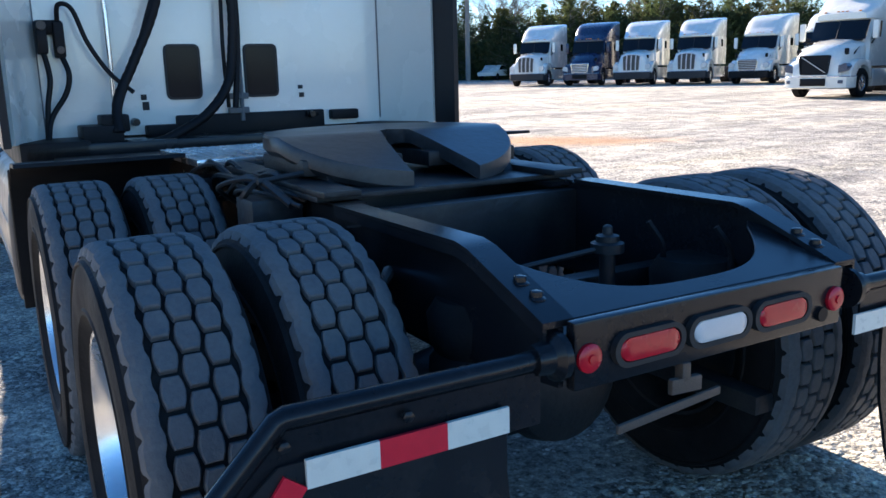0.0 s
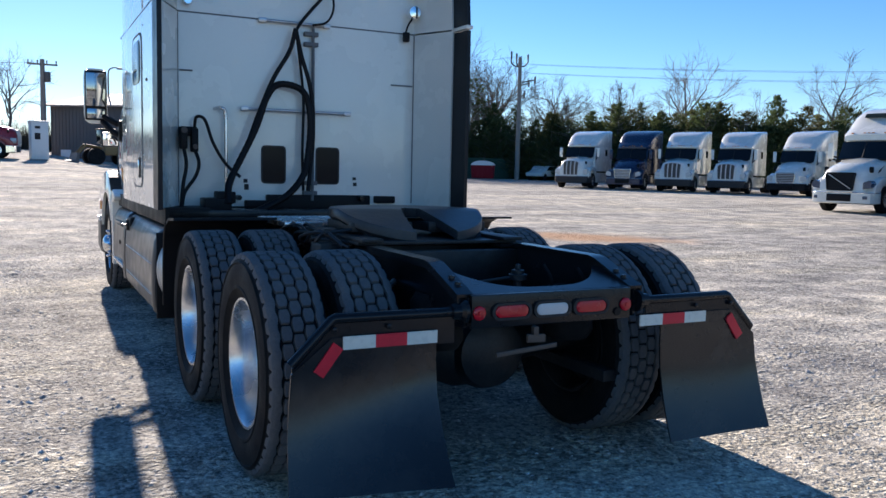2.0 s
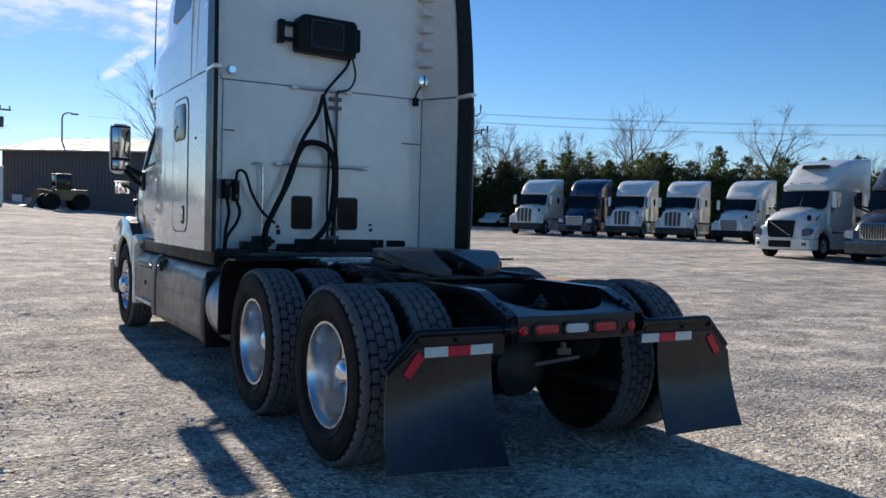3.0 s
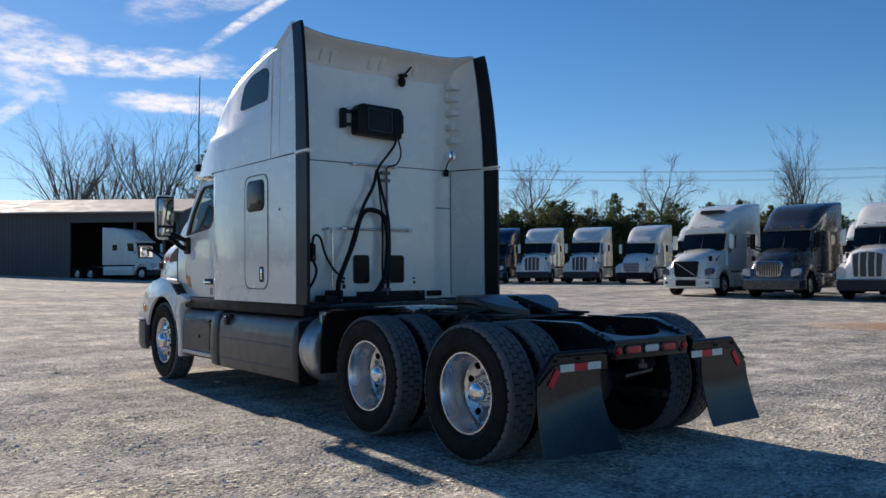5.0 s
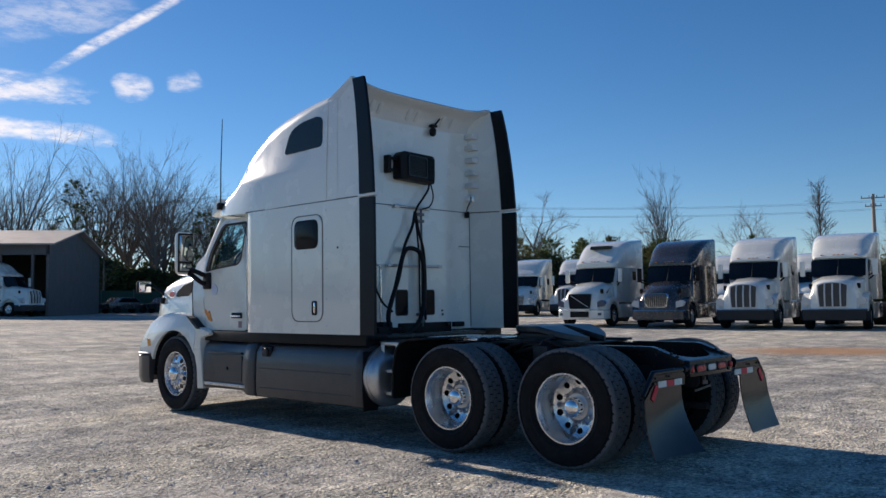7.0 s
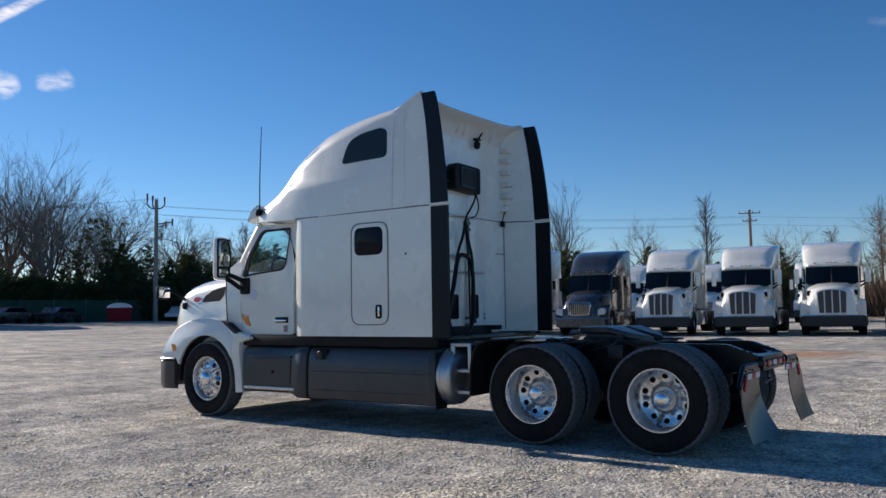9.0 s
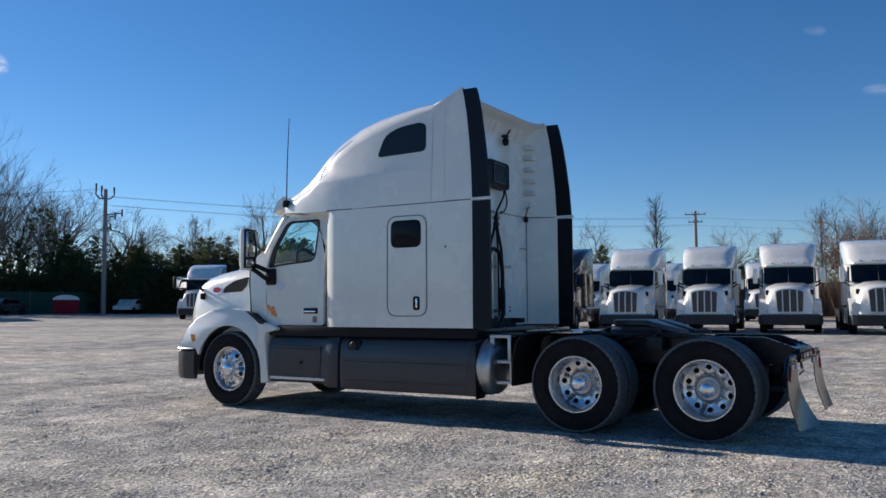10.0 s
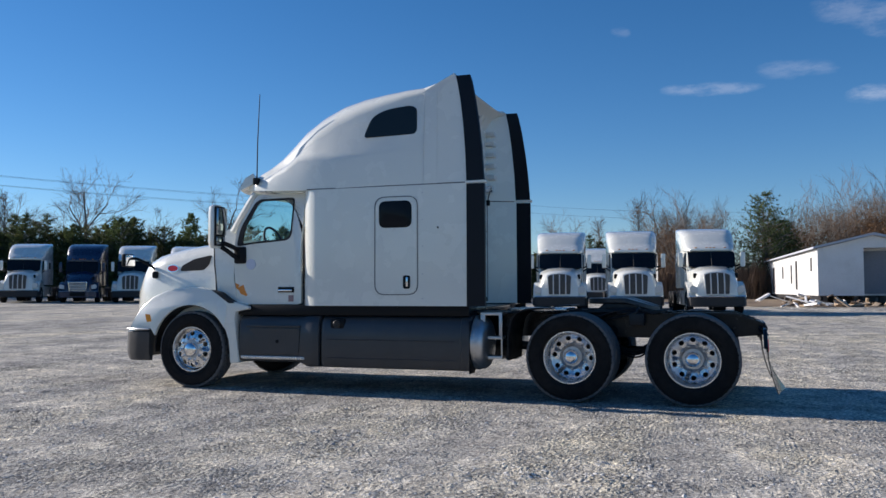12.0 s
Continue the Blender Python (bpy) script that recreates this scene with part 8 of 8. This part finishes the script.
spots += [(30.0, 82.0, 0.75), (31.8, 82.5, 0.6), (33.5, 82.0, 0.8), (35.2, 81.5, 0.7), (37.0, 80.0, 0.85), (38.4, 79.4, 0.7), (39.5, 78.5, 0.9), (40.8, 77.5, 0.8)]
scatter(pines, spots, 31)

# leafless trees behind the belt and over the shed
spots = []
for x, y, k in ((58, 72, 0.95), (62, 64, 1.0), (64, 57, 0.8), (66, 50, 0.95), (69, 44, 0.8), (72, 38, 0.75), (76, 30, 0.7), (80, 16, 0.7), (82, 10, 0.65), (50, 84, 1.1), (54, 80, 1.05), (85, 3, 0.8), (74, 5, 0.75), (48, 80, 0.9), (52, 77, 0.95), (56, 76, 0.9), (60, 69, 0.9), (46, 86, 1.1), (57, 82, 1.0), (64, 70, 0.9), (66, 60, 0.85), (63, 76, 0.95)):
    spots.append((x + rnd.uniform(-1, 1), y + rnd.uniform(-1, 1), k))
for x, y, k in ((14, 96, 1.15), (20, 98, 1.2), (43, 92, 1.4), (8, 92, 1.0), (-3, 90, 1.0), (-10, 88, 0.95), (-16, 86, 1.0), (28, 99, 1.4), (33, 100, 1.5), (41, 97, 1.4), (45, 93, 1.3), (17, 90, 0.9), (46, 86, 1.1), (44, 99, 1.4), (49, 94, 1.3), (22, 96, 1.2), (52, 88, 1.2)):
    spots.append((x + rnd.uniform(-1, 1), y + rnd.uniform(-1, 1), (0.70 if x < 37 else 0.92) * k))
scatter(bares, spots, 32)
# great fan-headed trees beyond the shed and the fence
fans = [vase_tree(61, 15.0, 14, 0.95, (0.16, 0.36), twigs=5), vase_tree(62, 14.5, 12, 0.8, (0.2, 0.44), twigs=5)]
scatter(fans, [(38.2, 80.0, 1.06), (27.6, 91.0, 1.12), (42.5, 86.0, 1.0), (19.0, 93.0, 1.05), (47.5, 83.0, 0.8), (34.5, 86.5, 1.05), (23.5, 96.0, 1.0), (40.0, 90.0, 1.1), (31.0, 97.0, 1.1)], 38)
# brown trees over the mobile home and beyond
brown = [vase_tree(16, 8.8, 13, 0.85, (0.04, 0.22), 11000, label="many-stemmed leafless tree with dry brown leaves"), vase_tree(17, 8.8, 12, 0.8, (0.06, 0.24), 1500, label="many-stemmed leafless tree with a few dry leaves")]
thick = [(64.4, 2.6, 1.06), (66.0, 0.4, 0.98), (69.0, 4.0, 0.9), (75.1, -8.6, 1.10), (78.0, -6.0, 1.0), (74.8, -12.4, 1.12), (72.0, -14.5, 1.15), (79.0, -11.0, 1.15), (80.0, -16.5, 1.2), (76.0, -20.0, 1.2), (72.0, -19.0, 1.1), (83.0, -13.0, 1.15)]
for x, y, k in ((53, 52, 0.7), (56, 42, 0.7), (60, 33, 0.72), (58, 60, 0.75), (63, 24, 0.62), (66, 14, 0.6), (69, 9, 0.62), (64, 20, 0.5), (67, 11, 0.5), (61, 29, 0.55)):
    thick.append((x + 2, y + 1, k))
scatter(brown, thick, 36)
scatter([vase_tree(71, 10.4, 11, 0.13, (0.15, 0.60), twigs=5, label="slim upright leafless tree")], [(60.2, 31.4, 0.86)], 40)
scatter(slims, [(78, 24, 0.85), (84, 13, 0.7), (88, 9, 0.75), (70, 52, 0.7), (62, 76, 0.95)], 33)

# tall loose pines among the leafless trees
tall = pine(12, 12.6, 3.9, M_NEEDLE, low=0.36, layers=24, label="tall pine tree with a loose crown", taper=0.36, fill=0.40, tufts=True)
scatter([tall], [(31.4, 84.4, 1.02), (43.2, 78.6, 0.86), (29.4, 73.5, 0.55)], 34)
dome = pine(19, 8.0, 3.6, M_NEEDLE, low=0.05, layers=24, label="round dark evergreen behind the shed", taper=0.35, fill=1.0)
scatter([dome], [(23.6, 79.0, 1.0), (20.5, 81.0, 0.8)], 39)
bushy = pine(18, 8.6, 3.3, M_NEEDLE, low=0.06, layers=46, label="bushy green pine behind the mobile home", taper=0.38, fill=1.0)
scatter([bushy], [(67.4, -3.7, 1.02), (70.0, -5.5, 0.8)], 37)


def brush(name, label, spots, count, height, material, seed):
    """Dry brush and undergrowth: many thin upright stems."""
    rnd = random.Random(seed)
    verts, faces = [], []
    for k in range(count):
        i = rnd.randrange(len(spots) - 1)
        t = rnd.random()
        x = spots[i][0] + (spots[i + 1][0] - spots[i][0]) * t + rnd.uniform(-1.5, 2.5)
        y = spots[i][1] + (spots[i + 1][1] - spots[i][1]) * t + rnd.uniform(-1.5, 2.5)
        z = ground_z(x, y) - 0.1
        h = height * rnd.uniform(0.35, 1.1)
        for j in range(5):
            a = rnd.uniform(0, 2 * math.pi)
            d = Vector((math.cos(a) * 0.3, math.sin(a) * 0.3, 1)) * h * rnd.uniform(0.5, 1)
            s = Vector((-math.sin(a), math.cos(a), 0)) * 0.035
            p = Vector((x + rnd.uniform(-0.4, 0.4), y + rnd.uniform(-0.4, 0.4), z))
            b = len(verts)
            verts += [p - s, p + s, p + d]
            faces.append((b, b + 1, b + 2))
    me = bpy.data.meshes.new(name)
    me.from_pydata([tuple(v) for v in verts], [], faces)
    me.materials.append(material)
    return tagged(new(name, me), label=label, category="brush", kind="stuff")


def leafy(name, label, spots, count, height, material, seed):
    """Dense evergreen undergrowth: clumps of short blades, filling a belt unevenly."""
    rnd = random.Random(seed)
    verts, faces = [], []
    for k in range(count):
        i = rnd.randrange(len(spots) - 1)
        t = rnd.random()
        x = spots[i][0] + (spots[i + 1][0] - spots[i][0]) * t
        y = spots[i][1] + (spots[i + 1][1] - spots[i][1]) * t
        top = height * (0.75 + 0.45 * noise.noise(Vector((x * 0.35, y * 0.35, seed))))
        p = Vector((x + rnd.uniform(-0.9, 1.2), y + rnd.uniform(-0.9, 1.2), ground_z(x, y) + top * rnd.random() ** 0.8))
        for j in range(5):
            d = Vector((rnd.uniform(-1, 1), rnd.uniform(-1, 1), rnd.uniform(-0.3, 1))).normalized()
            s = d.orthogonal().normalized() * rnd.uniform(0.05, 0.09)
            b = len(verts)
            verts += [p - s, p + s, p + d * rnd.uniform(0.25, 0.5)]
            faces.append((b, b + 1, b + 2))
    me = bpy.data.meshes.new(name)
    me.from_pydata([tuple(v) for v in verts], [], faces)
    me.materials.append(material)
    return tagged(new(name, me), label=label, category="hedge", kind="stuff")


leafy("evergreen_undergrowth", "dense dark evergreen undergrowth along the lot", [(24.0, 84.0), (31.0, 82.0), (37.0, 79.5)] + belt[:6], 54000, 5.3, M_NEEDLE, 44)
leafy("evergreen_undergrowth", "low olive evergreen undergrowth behind the row", belt[4:], 10000, 3.9, M_NEEDLE2, 45)
leafy("evergreen_undergrowth", "dark evergreen undergrowth below the leafless woods", [(12.0, 90.0), (24.0, 88.0), (36.0, 86.0), (45.0, 81.0)], 9000, 4.6, M_NEEDLE, 46)
brush("dry_brush", "tangled brown brush behind the evergreen belt", [(x + 4, y + 2) for x, y in belt] + [(70, 0), (72, -8), (76, -20)], 9000, 4.2, M_BRUSH, 41)
brush("undergrowth", "dark undergrowth below the tall trees", [(-20, 86), (0, 88), (14, 90), (28, 86), (40, 82), (46, 76)], 7000, 3.6, mat("dark_undergrowth", (0.06, 0.05, 0.035), 0.95, vary=0.3, scale=0.5), 42)

brush("dry_brush", "brown brush between the row and the mobile home", [(64, 12), (63, 5), (64, -1), (67, -6), (71, -11), (74, -18)], 5200, 4.0, M_BRUSH, 47)

# woods all round behind the camera, far off: out of view, added for reflections
ring = []
for k in range(46):
    a = radians(108 + 228 * k / 45)
    r = 88 + rnd.uniform(-6, 12)
    ring.append((r * math.sin(a), r * math.cos(a)))
far_pine = pine(15, 9.5, 3.4, M_NEEDLE, layers=10, label="unseen evergreen added behind the camera for reflections")
scatter([far_pine], [(x, y, rnd.uniform(0.8, 1.25)) for x, y in ring], 35)
brush("undergrowth", "unseen dark undergrowth added behind the camera for reflections", ring, 6000, 6.0, mat("woods_floor", (0.05, 0.045, 0.03), 0.95, vary=0.3, scale=0.5), 43)


# ---- loose stones ----
def stones(name, count, lo, hi, seed, reach):
    rnd = random.Random(seed)
    verts, faces = [], []
    base = [(1, 0, 0.0), (0.3, 0.9, 0.1), (-0.8, 0.6, 0.0), (-0.7, -0.6, 0.1), (0.4, -0.9, 0.0), (0.1, 0.05, 0.42)]
    n = 0
    while n < count:
        x, y = rnd.uniform(-11.5, 4.5), rnd.uniform(-7.5, 10)
        if noise.noise(Vector((x * 0.7, y * 0.7, 3))) + 0.35 * noise.noise(Vector((x * 2.3, y * 2.3, 7))) < rnd.uniform(-0.45, 0.38):
            continue
        n += 1
        s = lo + (hi - lo) * rnd.random() ** 2.8
        a = rnd.uniform(0, 6.283)
        ca, sa = math.cos(a) * s, math.sin(a) * s
        z = lot_z(x, y) - 0.25 * s
        b = len(verts)
        for px, py, pz in base:
            px, py, pz = px * rnd.uniform(0.7, 1.2), py * rnd.uniform(0.7, 1.2), pz * rnd.uniform(0.6, 1.3)
            verts.append((x + px * ca - py * sa, y + px * sa + py * ca, z + pz * s))
        for i in range(5):
            faces.append((b + i, b + (i + 1) % 5, b + 5))
    me = bpy.data.meshes.new(name)
    me.from_pydata(verts, [], faces)
    m = bpy.data.materials.new("loose_stone")
    m.use_nodes = True
    nn, ll = m.node_tree.nodes, m.node_tree.links
    g = nn.new("ShaderNodeNewGeometry")
    r = nn.new("ShaderNodeValToRGB")
    r.color_ramp.elements[0].color, r.color_ramp.elements[1].color = (0.27, 0.262, 0.245, 1), (0.86, 0.82, 0.75, 1)
    ll.new(g.outputs["Random Per Island"], r.inputs[0])
    ll.new(r.outputs[0], nn["Principled BSDF"].inputs["Base Color"])
    nn["Principled BSDF"].inputs["Roughness"].default_value = 0.95
    me.materials.append(m)
    return tagged(new(name, me), label="loose grey crushed stone strewn over the lot", category="gravel", kind="stuff")


stones("loose_gravel", 120000, 0.007, 0.028, 51, 12)
